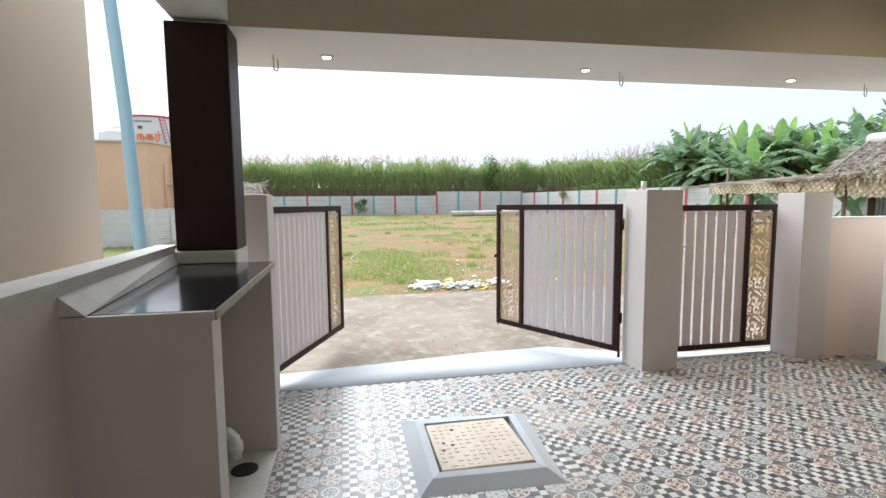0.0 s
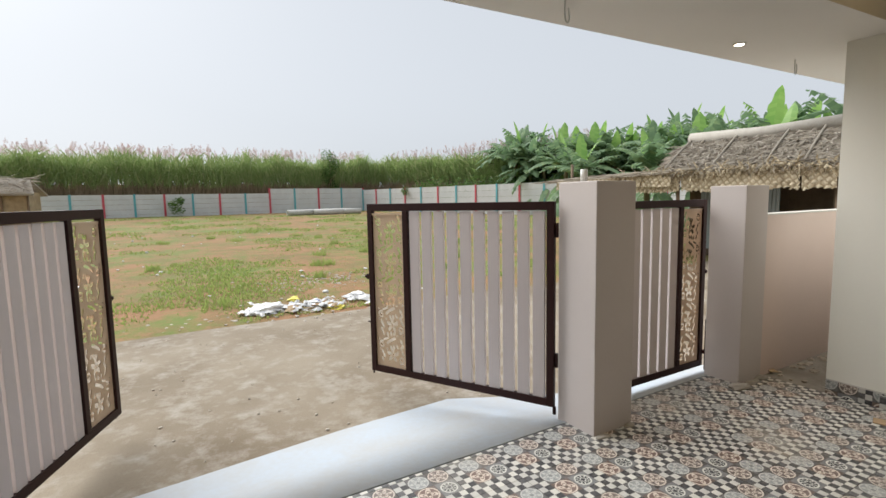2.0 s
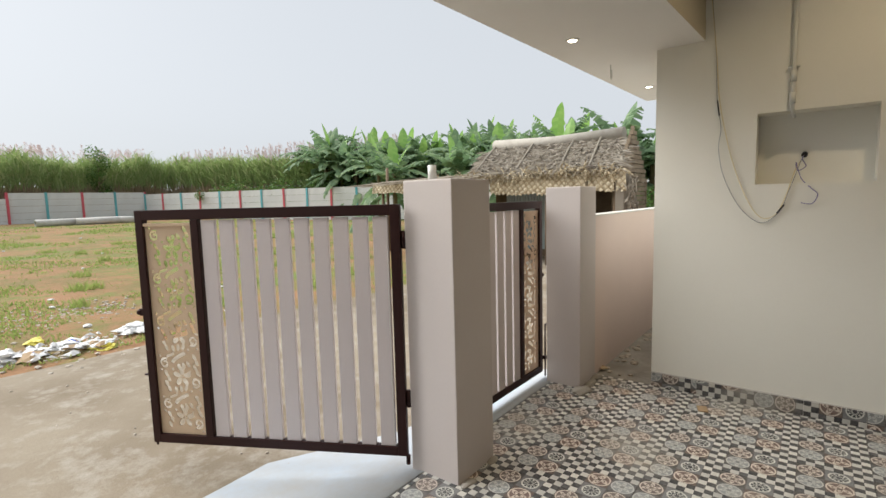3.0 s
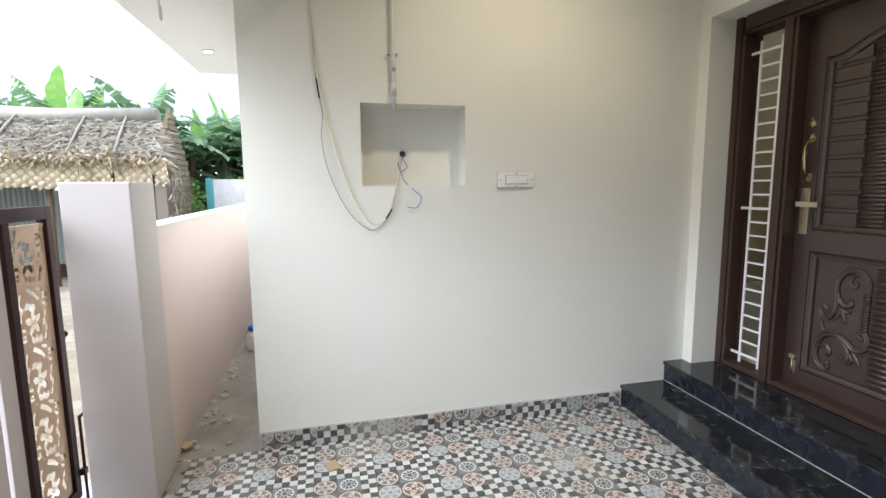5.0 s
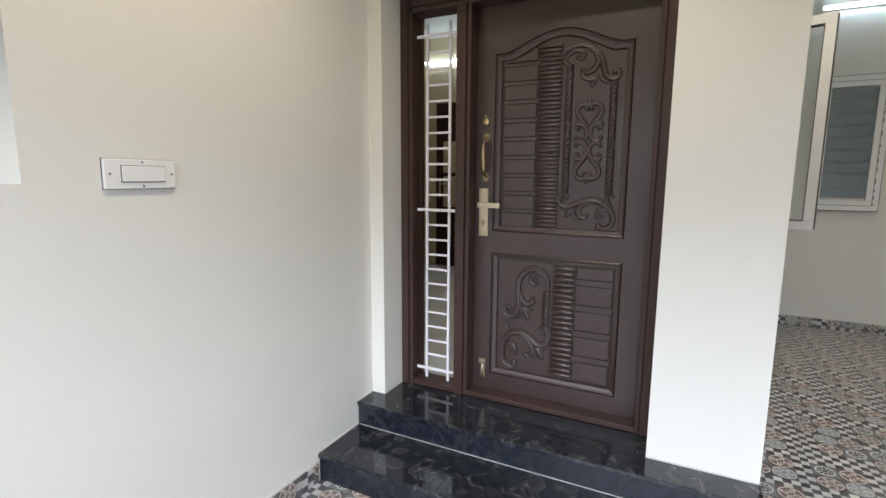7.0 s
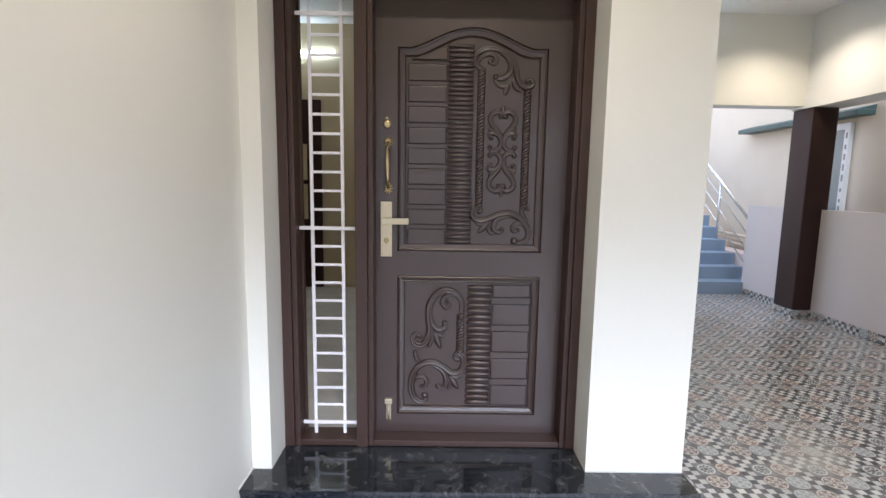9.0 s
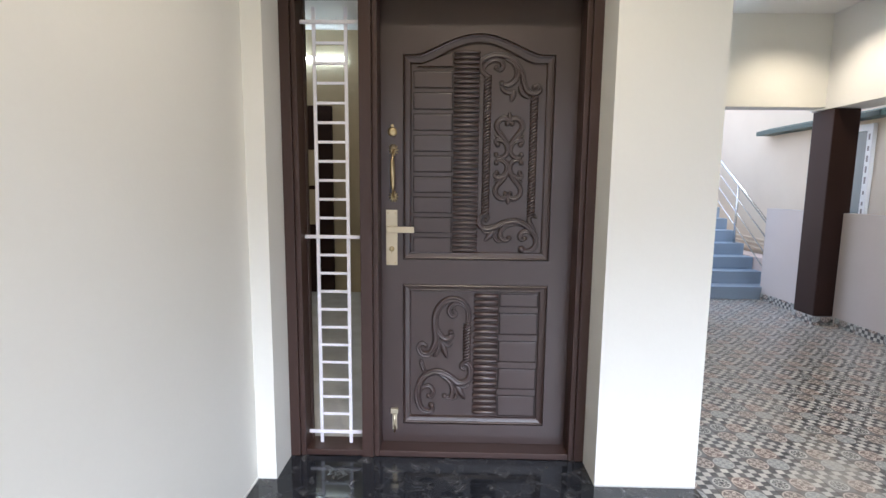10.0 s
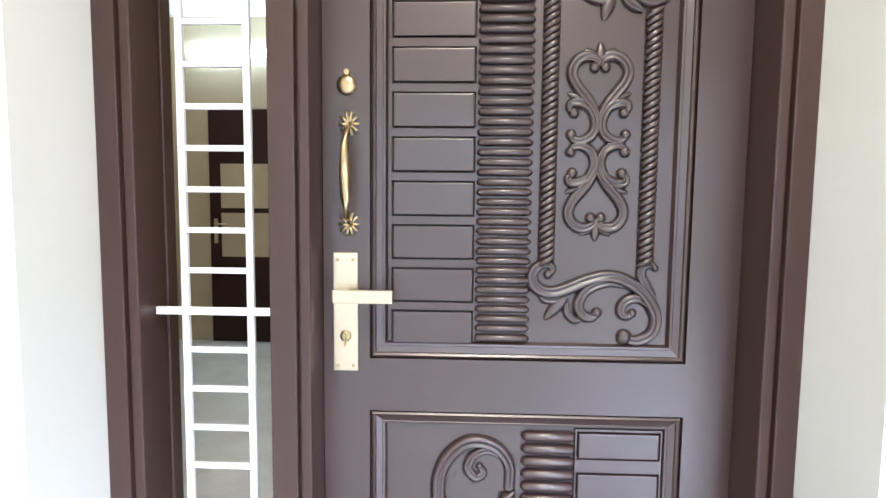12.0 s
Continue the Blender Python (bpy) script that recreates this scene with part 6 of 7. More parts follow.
def lump(bm, c, r, rng, flat=0.5):
    b = bmesh.new()
    bmesh.ops.create_icosphere(b, subdivisions=2, radius=r)
    s = rng.uniform(0, 50)
    for v in b.verts:
        v.co *= 1 + 0.5 * noise.noise(v.co / r * 1.3 + Vector((s, s, s)))
        v.co.z *= flat
    join(bm, b, Matrix.Translation(c) @ Matrix.Rotation(rng.uniform(0, 6), 4, "Z"))


M_SACK = surface("white_plastic_sack", (0.74, 0.75, 0.76), (0.5, 0.5, 0.5), 0.5, big=9, small=40, stain=0.5, relief=0.01)
M_YELLOW = surface("yellow_sheet", (0.70, 0.62, 0.10), None, 0.6, relief=0.004)
M_STONE = surface("rubble_stone", (0.50, 0.45, 0.39), (0.32, 0.27, 0.22), 0.9, big=8, small=50, stain=0.7, relief=0.01)
M_CARD = surface("brown_cardboard", (0.42, 0.30, 0.18), None, 0.8, relief=0.001)


def litter():
    rng = random.Random(17)
    for x, y, r, m, name, lab in ((1.45, 8.55, 0.19, M_SACK, "torn_sack", "torn white plastic sack lying among the rubble"), (2.85, 8.75, 0.17, M_SACK, "torn_sack", "crumpled white plastic sack lying by the road"), (2.35, 8.45, 0.12, M_SACK, "torn_sack", "torn white plastic sack lying among the rubble"),
                                  (2.35, 8.30, 0.10, M_YELLOW, "yellow_sheet", "crumpled yellow plastic sheet on the rubble"), (1.95, 9.1, 0.09, M_YELLOW, "yellow_sheet", "crumpled yellow plastic sheet on the rubble"), (2.1, 8.65, 0.11, M_SACK, "torn_sack", "crumpled white plastic sack lying by the road")):
        bm = bmesh.new()
        b = bmesh.new()
        bmesh.ops.create_icosphere(b, subdivisions=4, radius=r)
        for v in b.verts:
            q = v.co / r
            v.co *= 1 + 0.55 * noise.noise(q * 1.4 + Vector((x * 9, y, 0))) + 0.28 * noise.noise(q * 4 + Vector((y * 5, 0, 0))) + 0.12 * noise.noise(q * 11)
            v.co.x *= 1.3
            v.co.z *= 0.42
        join(bm, b, Matrix.Translation((x, y, height(x, y) + r * 0.12)) @ Matrix.Rotation(rng.uniform(0, 6), 4, "Z"))
        tagged(mesh_ob(name, bm, m), lab, "rubbish")
    bm = bmesh.new()
    for k in range(420):
        x, y = rng.gauss(2.0, 0.8), 8.45 + rng.gauss(0, 0.28)
        if k > 150:
            x, y = rng.gauss(2.6, 0.6), 10.6 + rng.gauss(0, 0.35)
        lump(bm, (x, y, height(x, y) + 0.004), rng.uniform(0.008, 0.032), rng, 0.4)
    tagged(mesh_ob("rubble", bm, M_STONE), "scattered broken stones and plaster along the road edge", "rubble", "", "stuff")
    for m_, n_, lab in ((M_SACK, 60, "small torn scraps of white plastic among the rubble"), (M_BLUECAP, 5, "small scraps of blue plastic among the rubble"), (M_CARD, 14, "small scraps of brown card among the rubble")):
        bm = bmesh.new()
        for k in range(n_):
            x, y = rng.gauss(2.1, 0.55), 8.45 + rng.gauss(0, 0.2)
            z = height(x, y) + rng.uniform(0.02, 0.07)
            a, b = rng.uniform(0, 6.28), rng.uniform(0.03, 0.10)
            u, w_ = Vector((math.cos(a), math.sin(a), rng.uniform(-0.3, 0.3))) * b, Vector((-math.sin(a), math.cos(a), rng.uniform(-0.3, 0.5))) * b * 0.6
            c0 = Vector((x, y, z))
            v = [bm.verts.new(q) for q in (c0 - u - w_, c0 + u - w_ * 0.6, c0 + u * 0.8 + w_, c0 + Vector((0, 0, 0.03)), c0 - u * 0.7 + w_)]
            bm.faces.new((v[0], v[1], v[3]))
            bm.faces.new((v[1], v[2], v[3]))
            bm.faces.new((v[2], v[4], v[3]))
            bm.faces.new((v[4], v[0], v[3]))
        tagged(mesh_ob("scraps", bm, m_), lab, "rubbish", "", "stuff")
    bm = bmesh.new()
    for k in range(120):
        x, y = rng.uniform(-2, 4), rng.uniform(4.4, 8.0)
        lump(bm, (x, y, -0.08), rng.uniform(0.004, 0.013), rng, 0.6)
    tagged(mesh_ob("road_gravel", bm, M_STONE), "small stones and crumbs scattered on the concrete road", "gravel", "", "stuff")
    bm = bmesh.new()
    for k in range(70):
        y = rng.uniform(9, 30)
        x = rng.uniform(-0.3, 0.6) * y
        lump(bm, (x, y, height(x, y) + 0.02), rng.uniform(0.015, 0.05), rng, 0.5)
    tagged(mesh_ob("plot_litter", bm, M_SACK), "scraps of white litter scattered over the plot", "litter", "", "stuff")
    for x, y, a in ((4.03, 2.73, 0.3), (4.45, 3.55, 0.9)):
        b = thing("wood_chip", "flat scrap of brown board lying on the floor", "board scrap", (x, y, 0))
        bm = bmesh.new()
        bm_box(bm, -0.045, 0.045, -0.03, 0.03, 0.001, 0.007, bevel=0.001)
        part("board", bm, M_CARD, b).matrix_parent_inverse = Matrix()
        b.matrix_world = Matrix.Translation((x, y, 0.0)) @ Matrix.Rotation(a, 4, "Z")


M_BLUECAP = surface("blue_cap_plastic", (0.03, 0.10, 0.55), None, 0.4, relief=0)
litter()


def concrete_pipes():
    for k, (x, y) in enumerate(((10.0, 40.0), (11.4, 40.5), (12.0, 39.7), (13.0, 40.4), (13.4, 39.6))):
        p = thing("concrete_pipe", "pale grey concrete pipe lying on the plot", "concrete pipe", (x, y, 0.6), "stacked concrete pipes")
        bm = bmesh.new()
        outer, inner = 0.22, 0.17
        L = 2.4
        rings = []
        for r, u in ((inner, 0), (outer, 0), (outer, L), (inner, L), (inner, 0)):
            rings.append([bm.verts.new((u - L / 2, r * math.cos(2 * math.pi * i / 16), r * math.sin(2 * math.pi * i / 16))) for i in range(16)])
        for a, b in zip(rings, rings[1:]):
            for i in range(16):
                bm.faces.new((a[i], a[(i + 1) % 16], b[(i + 1) % 16], b[i])).smooth = True
        o = part("barrel", bm, M_SILL, p)
        o.matrix_parent_inverse = Matrix()
        p.matrix_world = Matrix.Translation((x, y, height(x, y) + outer)) @ Matrix.Rotation(radians(4 - 5 * k), 4, "Z")


concrete_pipes()


# ---- palm-thatched shelter ----
def woven():
    m, nt, b = nodes_of("woven_palm_mat", 0.85)
    co = coords(nt)
    mp = N(nt, "Mapping", Rotation=(radians(38), 0, 0))
    nt.links.new(co, mp.inputs[0])
    ws = []
    for d in ("Y", "Z"):
        w = N(nt, "TexWave", Scale=3.2, Distortion=2.0)
        w.bands_direction = d
        nt.links.new(mp.outputs[0], w.inputs["Vector"])
        ws.append(w.outputs["Fac"])
    f = math_node(nt, "MULTIPLY", ws[0], ws[1])
    n1 = noise_of(nt, co, 3, 5, 0.7)
    c = mixc(nt, ramp(nt, f, 0.0, 0.22), (0.34, 0.27, 0.17), (0.60, 0.52, 0.38))
    c = mixc(nt, math_node(nt, "MULTIPLY", ramp(nt, n1, 0.45, 0.7), 0.5), c, (0.36, 0.30, 0.21))
    nt.links.new(c, b.inputs["Base Color"])
    bump(nt, b, f, 0.02, 0.8)
    return m


M_MAT = woven()
M_CAP = surface("weathered_ridge_sheet", (0.42, 0.39, 0.34), (0.28, 0.25, 0.21), 0.8, big=5, small=40, stain=0.6, relief=0.004)
# mat colour darkened to hold the shade under the hut roof
M_SHADE = surface("shade_dark_mat", (0.13, 0.095, 0.06), (0.05, 0.035, 0.025), 0.9, big=4, small=40, stain=0.7, relief=0.01)
def strips(bm, origin, ux, uy, nrm, w, h, count, rng, size=(0.25, 0.6), thick=0.012):
    """Loose palm strips strewn over a slope."""
    for _ in range(count):
        u, v = rng.random() * w, rng.random() * h
        a = rng.gauss(-1.3, 1.3)
        L = rng.uniform(*size)
        d = ux * math.cos(a) + uy * math.sin(a)
        s = d.cross(nrm).normalized() * rng.uniform(0.006, 0.02)
        p = origin + ux * u + uy * v + nrm * rng.uniform(0.0, 0.07)
        q = p + d * L + nrm * rng.uniform(-0.03, 0.05)
        m = (p + q) / 2 + nrm * rng.uniform(0, 0.05)
        vs = [bm.verts.new(c) for c in (p - s, p + s, m + s, q, m - s)]
        bm.faces.new(vs)


def hut():
    rng = random.Random(5)
    h = thing("thatched_hut", "weathered palm-thatched hut with woven mat eaves and a grey ridge cap", "hut", (11.8, 7.4, 0))
    R0, R1 = Vector((11.8, 5.72, 2.72)), Vector((11.8, 8.95, 2.72))
    E0, E1 = Vector((10.3, 5.3, 1.92)), Vector((10.3, 8.35, 1.92))
    bm = bmesh.new()
    back0, back1 = Vector((13.3, 5.7, 1.8)), Vector((13.3, 8.9, 1.8))
    E1b = Vector((10.3, 8.75, 1.92))
    for q in ((R0, R1, E1b, E0), (R1, R0, back0, back1)):
        v = [bm.verts.new(p) for p in q] + [bm.verts.new(p - Vector((0, 0, 0.12))) for p in q]
        for f in ((0, 1, 2, 3), (7, 6, 5, 4), (0, 4, 5, 1), (1, 5, 6, 2), (2, 6, 7, 3), (3, 7, 4, 0)):
            bm.faces.new([v[i] for i in f])
    roof = part("roof", bm, M_THATCH, h, "grey-brown palm thatch")
    bm = bmesh.new()
    uy = (R0 - E0).normalized()
    ux = Vector((0, 1, 0))
    nrm = ux.cross(uy).normalized()
    if nrm.x > 0:
        nrm = -nrm
    strips(bm, E0, ux, uy, nrm, 3.45, (R0 - E0).length * 0.80, 6800, rng, (0.15, 0.42))
    tagged(part("loose_thatch", bm, M_STRAW, roof, "loose bleached palm strips"), kind="stuff")
    bm = bmesh.new()
    tube(bm, [R0 + Vector((-0.05, -0.06, 0.06)), (R0 + R1) / 2 + Vector((-0.05, 0, 0.01)), R1 + Vector((-0.05, 0.05, 0.06))], [0.17, 0.165, 0.17], 12, flat=0.9)
    part("ridge_cap", bm, M_CAP, roof, "pale grey sheet ridge cap")
    # battens over the thatch
    for yy in (5.9, 6.55, 7.6, 8.7):
        bm = bmesh.new()
        a = Vector((10.3, yy, 1.92)) + nrm * 0.09
        b = Vector((11.75, yy + 0.25, 2.71)) + nrm * 0.09
        tube(bm, [a, (a + b) / 2 + nrm * 0.02, b], 0.022, 6)
        part("batten", bm, M_STRAW, roof)
    # woven mats hanging at the eave: a lattice of crossing strips
    bm = bmesh.new()
    z1, z0 = 1.93, 1.50
    y0, y1, x = 5.15, 9.9, 10.22
    n = 90
    prev = None
    for k in range(n + 1):
        yk = y0 + (y1 - y0) * k / n
        top = z1 + 0.04 * noise.noise(Vector((yk * 2, 0, 0)))
        low = z0 + 0.10 * noise.noise(Vector((yk * 1.4, 4, 0))) + rng.uniform(-0.02, 0.02)
        b = 0.04 * noise.noise(Vector((yk * 3, 9, 0)))
        cur = [bm.verts.new(p) for p in ((x, yk, top), (x - 0.05 + b, yk, (top + low) / 2), (x - 0.02 - b, yk, low))]
        if prev:
            for i in (0, 1):
                if not (i == 1 and rng.random() < 0.04):
                    bm.faces.new((prev[i], cur[i], cur[i + 1], prev[i + 1])).smooth = True
        prev = cur
        if k % 2 == 0:
            for zz in (low + 0.05, low + 0.13):
                v = [bm.verts.new(p) for p in ((x - 0.065, yk, zz), (x - 0.065, yk + 0.035, zz + 0.01), (x - 0.07, yk + 0.075, zz - 0.06), (x - 0.07, yk + 0.04, zz - 0.07))]
                bm.faces.new(v)
    strips(bm, Vector((x - 0.05, y0, z1 - 0.06)), Vector((0, 1, 0)), Vector((0, 0, 1)), Vector((-1, 0, 0)), y1 - y0, 0.12, 260, rng, (0.12, 0.35))
    part("woven_eave_mat", bm, M_MAT, roof, "woven palm mat hanging at the eave")
    # porch roof towards the field
    bm = bmesh.new()
    for q in (((10.15, 8.3, 1.92), (10.15, 12.0, 1.82), (12.6, 12.4, 1.98), (12.6, 8.3, 2.1)),):
        v = [bm.verts.new(p) for p in q] + [bm.verts.new((p[0], p[1], p[2] - 0.07)) for p in q]
        for f in ((0, 1, 2, 3), (7, 6, 5, 4), (0, 4, 5, 1), (1, 5, 6, 2), (2, 6, 7, 3), (3, 7, 4, 0)):
            bm.faces.new([v[i] for i in f])
    strips(bm, Vector((10.15, 8.3, 1.9)), Vector((0, 1, -0.02)), Vector((1, 0, 0.06)), Vector((0, 0, 1)), 3.9, 2.3, 900, rng, (0.3, 1.1))
    part("porch_roof", bm, M_STRAW, h, "thin flat porch roof of palm fronds")
    bm = bmesh.new()
    prev = None
    for k in range(61):
        yk = 8.4 + 3.6 * k / 60
        cur = [bm.verts.new(p) for p in ((10.13, yk, 1.88), (10.10 + rng.uniform(-0.01, 0.01), yk, 1.62 + 0.05 * noise.noise(Vector((yk * 2, 1, 1)))))]
        if prev:
            bm.faces.new((prev[0], cur[0], cur[1], prev[1])).smooth = True
        prev = cur
    part("porch_mat", bm, M_MAT, h)
    for (xx, yy, zz) in ((10.35, 5.4, 1.95), (10.35, 8.4, 1.9), (10.3, 11.8, 1.85), (10.4, 6.9, 1.95), (13.2, 5.6, 1.8), (10.6, 11.9, 2.35)):
        bm = bmesh.new()
        tube(bm, [(xx, yy, -0.1), (xx + 0.02, yy, zz)], 0.04, 8)
        part("post", bm, M_WOOD, h)
    bm = bmesh.new()
    bm_box(bm, 11.9, 11.95, 5.5, 9.1, -0.1, 1.95)
    bm_box(bm, 10.45, 11.9, 5.45, 5.50, -0.1, 1.75)
    part("mat_wall", bm, M_SHADE, h, "woven mat walls coloured dark as roof shade")
    bm = bmesh.new()
    a = []
    for k in range(89):
        y_ = 6.6 + 1.65 * k / 88
        dx = 0.012 * math.sin(k * math.pi / 2)
        a.append([bm.verts.new((11.0 + dx + o, y_, z)) for o, z in ((0, 0.2), (0, 1.62), (0.003, 1.62), (0.003, 0.2))])
    for p, q in zip(a, a[1:]):
        for s in range(4):
            bm.faces.new((p[s], p[(s + 1) % 4], q[(s + 1) % 4], q[s]))
    part("corrugated_sheet", bm, M_LOUVRE, h, "grey corrugated metal sheet")
    # gable side: layered fronds
    bm = bmesh.new()
    for k in range(26):
        z = 0.3 + k * 0.1
        half = 0.9 if z < 1.85 else 0.9 * max(0.05, (2.85 - z) / 1.0)
        bm_box(bm, 11.5 - half, 11.5 + half, 5.36 + 0.02 * (k % 2), 5.44, z, z + 0.085)
    part("gable_fronds", bm, M_THATCH, h, "layered dry frond gable")
    v = bmesh.new()
    bm_box(v, 10.2, 10.7, 5.18, 5.34, 0.2, 1.85)
    strips(v, Vector((10.2, 5.16, 0.3)), Vector((1, 0, 0)), Vector((0, 0, 1)), Vector((0, -1, 0)), 0.6, 1.5, 120, rng, (0.2, 0.5))
    part("side_mat", v, M_STRAW, h)


hut()


def small_hut():
    h = thing("small_hut", "small distant palm-thatched hut with a woven wall and a dark window", "hut", (-7.0, 34, 0.3))
    bm = bmesh.new()
    bm_box(bm, -8.9, -5.3, 33, 36, 0.2, 2.2)
    part("wall", bm, M_MUD, h)
    bm = bmesh.new()
    for q in (((-9.2, 32.7, 2.1), (-5.0, 32.7, 2.1), (-5.4, 34.5, 2.9), (-9.0, 34.5, 2.95)), ((-9.2, 36.3, 2.1), (-5.0, 36.3, 2.1), (-5.4, 34.5, 2.9), (-9.0, 34.5, 2.95))):
        v = [bm.verts.new(p) for p in q] + [bm.verts.new((p[0], p[1], p[2] - 0.1)) for p in q]
        for f in ((0, 1, 2, 3), (7, 6, 5, 4), (0, 4, 5, 1), (1, 5, 6, 2), (2, 6, 7, 3), (3, 7, 4, 0)):
            bm.faces.new([v[i] for i in f])
    rng = random.Random(8)
    strips(bm, Vector((-9.2, 32.6, 2.15)), Vector((1, 0, 0)), Vector((0, 0.91, 0.4)).normalized(), Vector((0, -0.4, 0.9)), 4.0, 1.9, 500, rng, (0.3, 0.8))
    part("roof", bm, M_STRAW, h)
    bm = bmesh.new()
    bm_box(bm, -7.1, -6.5, 32.96, 33.0, 1.1, 1.75)
    part("window", bm, M_BLACK, h)
    for x in (-8.9, -7.3, -6.3, -5.3):
        bm = bmesh.new()
        tube(bm, [(x, 32.93, 0.2), (x, 32.93, 2.15)], 0.05, 6)
        part("post", bm, M_WOOD, h)


small_hut()


# ---- things beyond the half wall ----
bm = bmesh.new()
tube(bm, [(-1.93, 5.1, -0.1), (-1.94, 5.1, 1.0), (-2.0, 5.12, 2.3), (-2.10, 5.15, 3.6), (-2.25, 5.2, 5.4)], 0.055, 14)
tagged(mesh_ob("blue_pole", bm, M_POLE), "tall leaning blue painted steel pole beside the road", "pole")


def peach_house():
    h = thing("peach_house", "single-storey peach plastered house with a flat roof", "house", (-11, 26, 0))
    bm = bmesh.new()
    prism(bm, [(-18, 23.5), (-8.5, 24), (-7.45, 27.0), (-17, 30)], -0.1, 4.25)
    part("wall", bm, M_PEACH, h)
    bm = bmesh.new()
    prism(bm, [(-18.1, 23.4), (-8.45, 23.9), (-7.38, 27.0), (-17, 30.1)], 4.25, 4.32)
    part("roof_edge", bm, M_SILL, h)
    bm = bmesh.new()
    bm_box(bm, -8.25, -7.6, 25.0, 25.4, 2.42, 2.5)
    part("window_hood", bm, M_SILL, h)
    bm = bmesh.new()
    for k in range(4):
        bm_box(bm, -8.33 + 0.07 * k, -8.29 + 0.07 * k, 24.68 + 0.2 * k, 24.70 + 0.2 * k, 1.3, 2.35)
    part("window", bm, M_LOUVRE, h)
    bm = bmesh.new()
    tube(bm, [(-8.1, 24.9, 1.0), (-8.1, 24.9, 3.4)], 0.04, 6)
    tube(bm, [(-7.95, 25.3, 1.0), (-7.95, 25.3, 3.8)], 0.04, 6)
    part("drain_pipe", bm, M_PEACH, h)


peach_house()
for x, y in ((-12.6, 26.0), (-10.6, 26.3)):
    rt = thing("roof_tank", "ribbed white plastic water tank on the flat house roof", "water tank", (x, y, 4.25), "roof tanks")
    bm = bmesh.new()
    prof = [(0.72, 0.0)] + [(0.76 if k % 2 else 0.72, 0.09 * k) for k in range(1, 8)] + [(0.55, 0.78), (0.25, 0.9), (0.24, 1.0), (0.1, 1.01)]
    lathe(bm, prof, (x, y, 4.251), 28)
    part("body", bm, M_PVC, rt)
precast_wall("side_compound_wall", (-12.4, 18.4), (-6.4, 18), 0.0, 1.33, 2.0, [M_PRECAST])
precast_wall("side_compound_wall", (-6.4, 18), (-6.6, 24), 0.0, 1.33, 2.0, [M_PRECAST])
M_TANK = surface("white_tank_paint", (0.74, 0.74, 0.74), (0.62, 0.62, 0.64), 0.6, big=0.4, stain=0.3, relief=0)
M_ORANGE = surface("orange_sign_paint", (0.85, 0.22, 0.03), None, 0.6, relief=0)
M_BLUEINK = surface("dark_sign_paint", (0.10, 0.16, 0.18), None, 0.6, relief=0)


def tank():
    t = thing("water_tank", "round white overhead water tank with red rim and orange lettering", "water tank", (-17.6, 46, 0))
    c = (-16.1, 47.2)
    bm = bmesh.new()
    lathe(bm, [(2.0, 5.7), (2.05, 6.0), (2.05, 8.85), (2.0, 8.95), (0.3, 9.25)], (c[0], c[1], 0), 48)
    part("drum", bm, M_TANK, t)
    bm = bmesh.new()
    lathe(bm, [(2.08, 8.86), (2.14, 8.88), (2.14, 9.0), (2.05, 9.02)], (c[0], c[1], 0), 48)
    part("rim", bm, M_RED, t, "red painted rim")
    bm = bmesh.new()
    lathe(bm, [(2.3, 5.85), (2.75, 5.88), (2.75, 6.02), (2.3, 6.04)], (c[0], c[1], 0), 48)
    part("walkway", bm, M_RED, t, "red painted walkway")
    for k in range(6):
        a = k * math.pi / 3
        bm = bmesh.new()
        tube(bm, [(c[0] + 1.8 * math.cos(a), c[1] + 1.8 * math.sin(a), 0), (c[0] + 1.8 * math.cos(a), c[1] + 1.8 * math.sin(a), 5.8)], 0.15, 10)
        part("column", bm, M_TEAL, t)
    bm = bmesh.new()
    for s_ in (-0.2, 0.2):
        tube(bm, [(c[0] + 1.75 + s_, c[1] - 1.5, 6.0), (c[0] + 1.25 + s_, c[1] - 1.8, 9.2)], 0.03, 6)
    for k in range(12):
        u = k / 12
        tube(bm, [(c[0] + 1.55 - 0.5 * u, c[1] - 1.5 - 0.3 * u, 6.1 + 3.0 * u), (c[0] + 1.95 - 0.5 * u, c[1] - 1.5 - 0.3 * u, 6.1 + 3.0 * u)], 0.02, 4)
    part("ladder", bm, M_RED, t)
    cu = bpy.data.curves.new("lettering", "FONT")
    cu.body, cu.size, cu.extrude, cu.offset = "\u0bbf \u0ba8\u0b95\u0bb0\u0bcd", 0.85, 0.02, 0.012
    ob = new("lettering", cu)
    cu.materials.append(M_ORANGE)
    ob.rotation_euler = (math.pi / 2, 0, 0)
    ob.location = (c[0] - 1.05, c[1] - 2.12, 6.95)
    ob.parent = t
    ob.matrix_parent_inverse = t.matrix_world.inverted()
    bm = bmesh.new()
    for k in range(9):
        bm_box(bm, c[0] - 0.85 + 0.17 * k, c[0] - 0.74 + 0.17 * k, c[1] - 2.10, c[1] - 2.07, 8.42, 8.54)
    for k in range(6):
        bm_box(bm, c[0] + 0.1 + 0.13 * k, c[0] + 0.19 + 0.13 * k, c[1] - 2.1, c[1] - 2.07, 6.55, 6.62)
    bm_box(bm, c[0] - 0.45, c[0] - 0.1, c[1] - 2.10, c[1] - 2.07, 7.85, 8.1)
    tagged(part("small_lettering", bm, M_BLUEINK, t), kind="stuff")


tank()

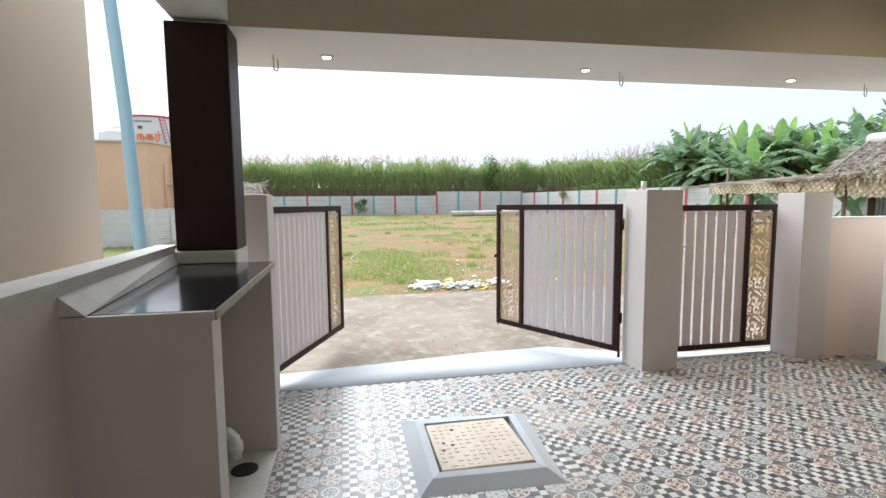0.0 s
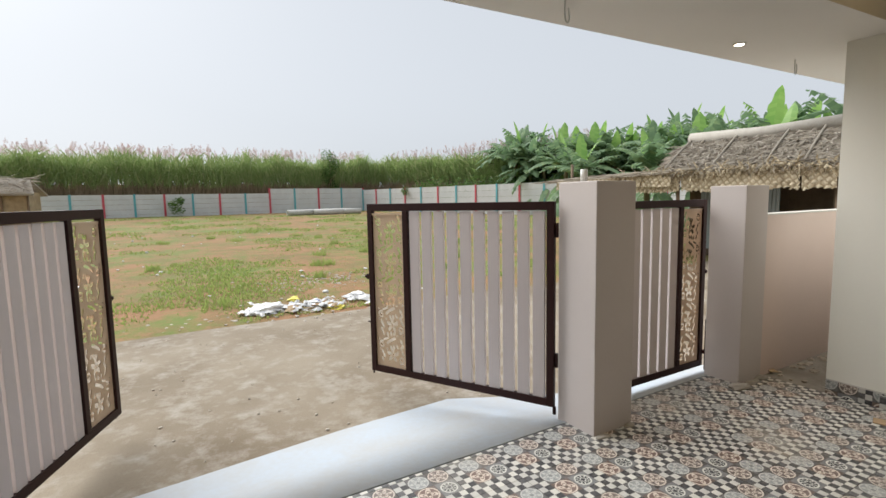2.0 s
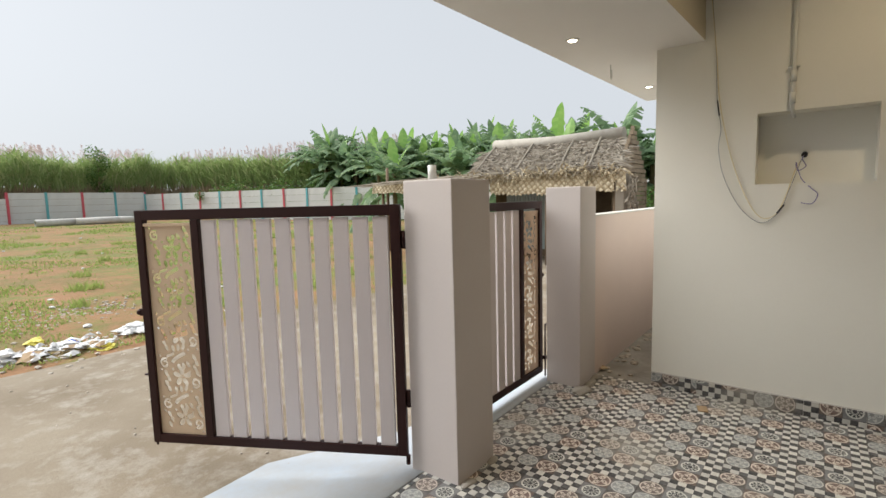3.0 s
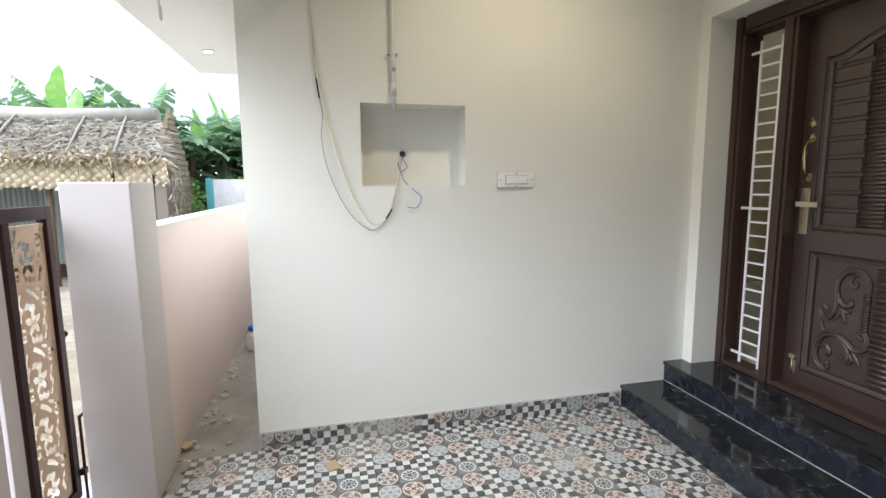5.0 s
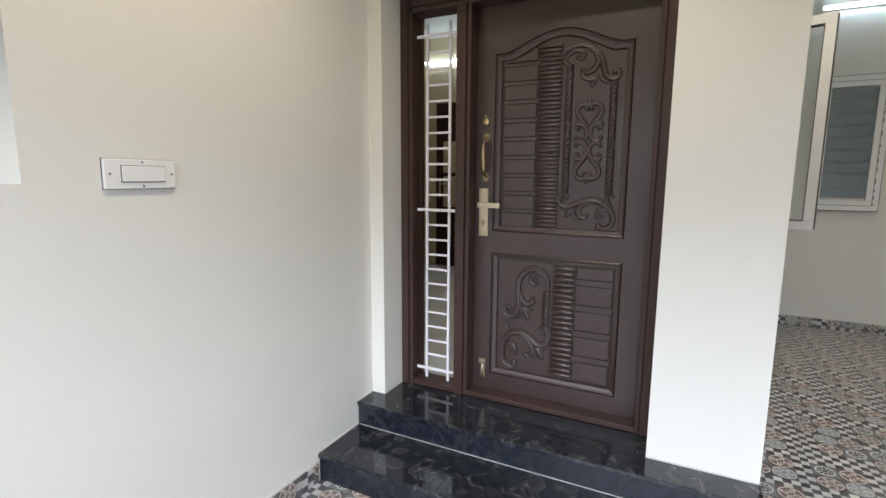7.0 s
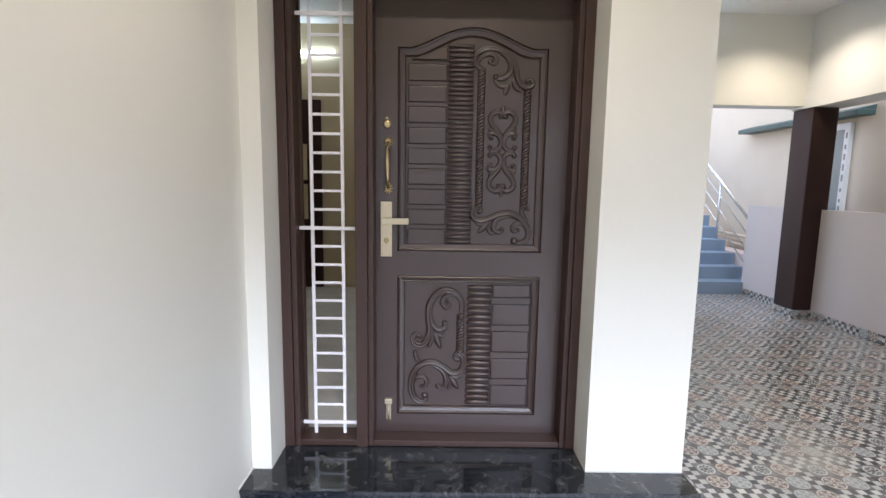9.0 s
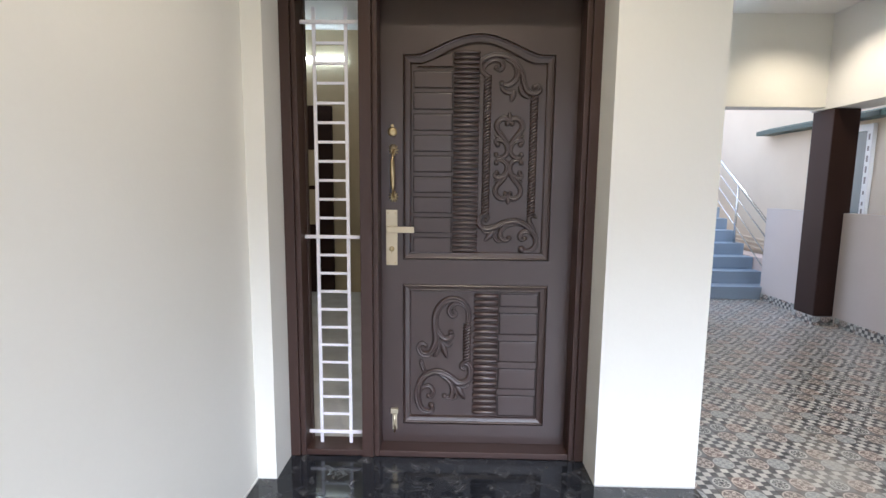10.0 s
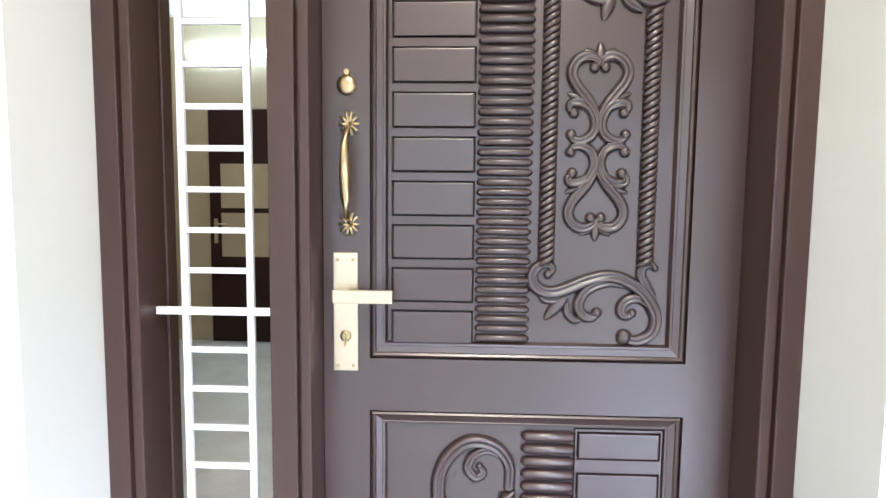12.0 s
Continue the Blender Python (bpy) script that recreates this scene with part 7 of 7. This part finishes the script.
bm = bmesh.new()
rng = random.Random(31)
for k in range(60):
    x_, y_ = rng.uniform(4.35, 8.5), 3.53 - abs(rng.gauss(0, 0.05))
    if k % 3 == 0:
        y_ = rng.uniform(3.14, 3.5)
    lump(bm, (x_, y_, -0.015), rng.uniform(0.008, 0.035), rng, 0.5)
tagged(mesh_ob("passage_rubble", bm, M_STONE), "small stones and dried mortar crumbs in the narrow passage", "rubble", "", "stuff")

b = thing("teal_white_fence", "teal and white sheet fence standing beyond the passage", "fence", (11.9, 4.4, 0))
bm = bmesh.new()
bm_box(bm, 12.0, 12.05, 2.8, 4.85, -0.1, 1.62)
part("sheet", bm, M_SACK, b)
bm = bmesh.new()
bm_box(bm, 11.96, 12.02, 4.85, 4.98, -0.1, 1.64)
part("post", bm, M_TEAL, b)
bm = bmesh.new()
bm_box(bm, 11.94, 11.99, 3.6, 4.3, 0.9, 1.38)
part("orange_panel", bm, M_BEIGE, b)


def bottle():
    t = thing("jerrycan", "white plastic can with blue cap by the pink wall", "plastic can", (6.20, 3.40, -0.02))
    bm = bmesh.new()
    lathe(bm, [(0.06, 0.0), (0.07, 0.015), (0.07, 0.13), (0.055, 0.155), (0.035, 0.165), (0.035, 0.185)], (6.20, 3.40, -0.02), 16)
    part("body", bm, M_PVC, t)
    bm = bmesh.new()
    lathe(bm, [(0.05, 0.0), (0.05, 0.035), (0.045, 0.04)], (6.20, 3.40, 0.16), 16)
    part("cap", bm, M_BLUECAP, t, "bright blue cap")


bottle()


# ---- tiles ----
def tile_mesh(name, w, h, t, ox=0.0, oy=0.0):
    """A tile with its corner at (ox, oy) of the printed pattern."""
    bm = bmesh.new()
    g = 0.0012
    bm_box(bm, ox + g, ox + w - g, oy + g, oy + h - g, -t, 0.0)
    bmesh.ops.recalc_face_normals(bm, faces=bm.faces[:])
    me = bpy.data.meshes.new(name)
    bm.to_mesh(me)
    bm.free()
    me.materials.append(M_TILE)
    return me


T = 0.306
TX, TY = 3.8505 - 6.5 / 8 * T, 2.461 - 6.5 / 8 * T
OX, OY = TX % T, TY % T


def lay_floor():
    """Full tiles are pieces of the floor; cut ones at the edges are joined."""
    floor = bpy.data.objects["floor"]
    full = tile_mesh("floor_tile", T, T, 0.008)
    rng = random.Random(3)
    cells = []
    x0, x1, y0, y1 = -0.955, WALLX - 0.002, -4.58, 3.765
    i0, i1 = math.floor((x0 - OX) / T), math.ceil((x1 - OX) / T)
    j0, j1 = math.floor((y0 - OY) / T), math.ceil((y1 - OY) / T)
    rest = bmesh.new()
    count = 0
    order = sorted(((i, j) for i in range(i0, i1) for j in range(j0, j1)), key=lambda c: (OX + c[0] * T - 2.4) ** 2 + (OY + c[1] * T - 2.0) ** 2)
    for i, j in order:
        ax, ay = OX + i * T, OY + j * T
        bx, by = ax + T, ay + T
        if ax > X0 - 0.02 and by < 0.88:
            continue
        cx0, cx1, cy0, cy1 = max(ax, x0), min(bx, x1), max(ay, y0), min(by, y1)
        if cx1 - cx0 < 0.02 or cy1 - cy0 < 0.02:
            continue
        whole = cx0 == ax and cx1 == bx and cy0 == ay and cy1 == by
        if whole and count < 300:
            o = new("tile", full)
            turn = 0
            if rng.random() < 0.05:
                turn = rng.choice((1, 2, 3))
            o.matrix_basis = Matrix.Translation((ax, ay, 0)) if not turn else Matrix.Translation((ax + T / 2, ay + T / 2, 0)) @ Matrix.Rotation(turn * math.pi / 2, 4, "Z") @ Matrix.Translation((-T / 2, -T / 2, 0))
            o.parent = floor
            o.matrix_parent_inverse = floor.matrix_world.inverted()
            count += 1
        else:
            bm_box(rest, cx0 - OX + 0.0012, cx1 - OX - 0.0012, cy0 - OY + 0.0012, cy1 - OY - 0.0012, -0.008, 0)
    o = part("cut_tiles", rest, M_TILE, floor)
    o.matrix_basis = Matrix.Translation((OX, OY, 0))
    tagged(o, "", "", "", "stuff")


def skirting(name, a, b, z0=0.0, h=0.10, out=(0, -1)):
    """A row of cut pattern tiles standing along the foot of a wall from a to b."""
    A, B = Vector((*a, 0)), Vector((*b, 0))
    L = (B - A).length
    u = 0.0
    s = tagged(new(name), "", "", "", "structure")
    made = {}
    ang = math.atan2((B - A).y, (B - A).x)
    base = Matrix.Translation((A.x, A.y, z0)) @ Matrix.Rotation(ang, 4, "Z") @ Matrix.Rotation(math.pi / 2, 4, "X")
    k = 0
    while u < L - 0.01:
        w = min(T, L - u)
        ox, oy = ((0, 1.15), (3.0, 4.15), (6.0, 0.1), (1.0, 5.0))[(k * 5 + 1) % 4]
        if (k, w) not in made:
            made[k, w] = tile_mesh("skirting_tile", w, h, 0.011, ox * T / 8, oy * T / 8)
        o = new("skirting_tile", made[k, w])
        o.parent = s
        o.matrix_basis = base @ Matrix.Translation((u - ox * T / 8, -oy * T / 8, 0.011))
        u += w
        k += 1
    return s


lay_floor()
skirting("baseboard_east", (WALLX, 3.118), (WALLX, 0.855))
skirting("baseboard_back", (X0, -3.42), (0.56, -3.42))
skirting("baseboard_side", (X0, 0.07), (X0, -3.40))
skirting("baseboard_west", (-0.96, -4.6), (-0.96, -3.64))
skirting("baseboard_west_b", (-0.96, -3.22), (-0.96, 1.57))
skirting("baseboard_column", (-0.74, -3.61), (-0.74, -3.26))
skirting("baseboard_column_b", (-0.74, -3.26), (-0.96, -3.26))
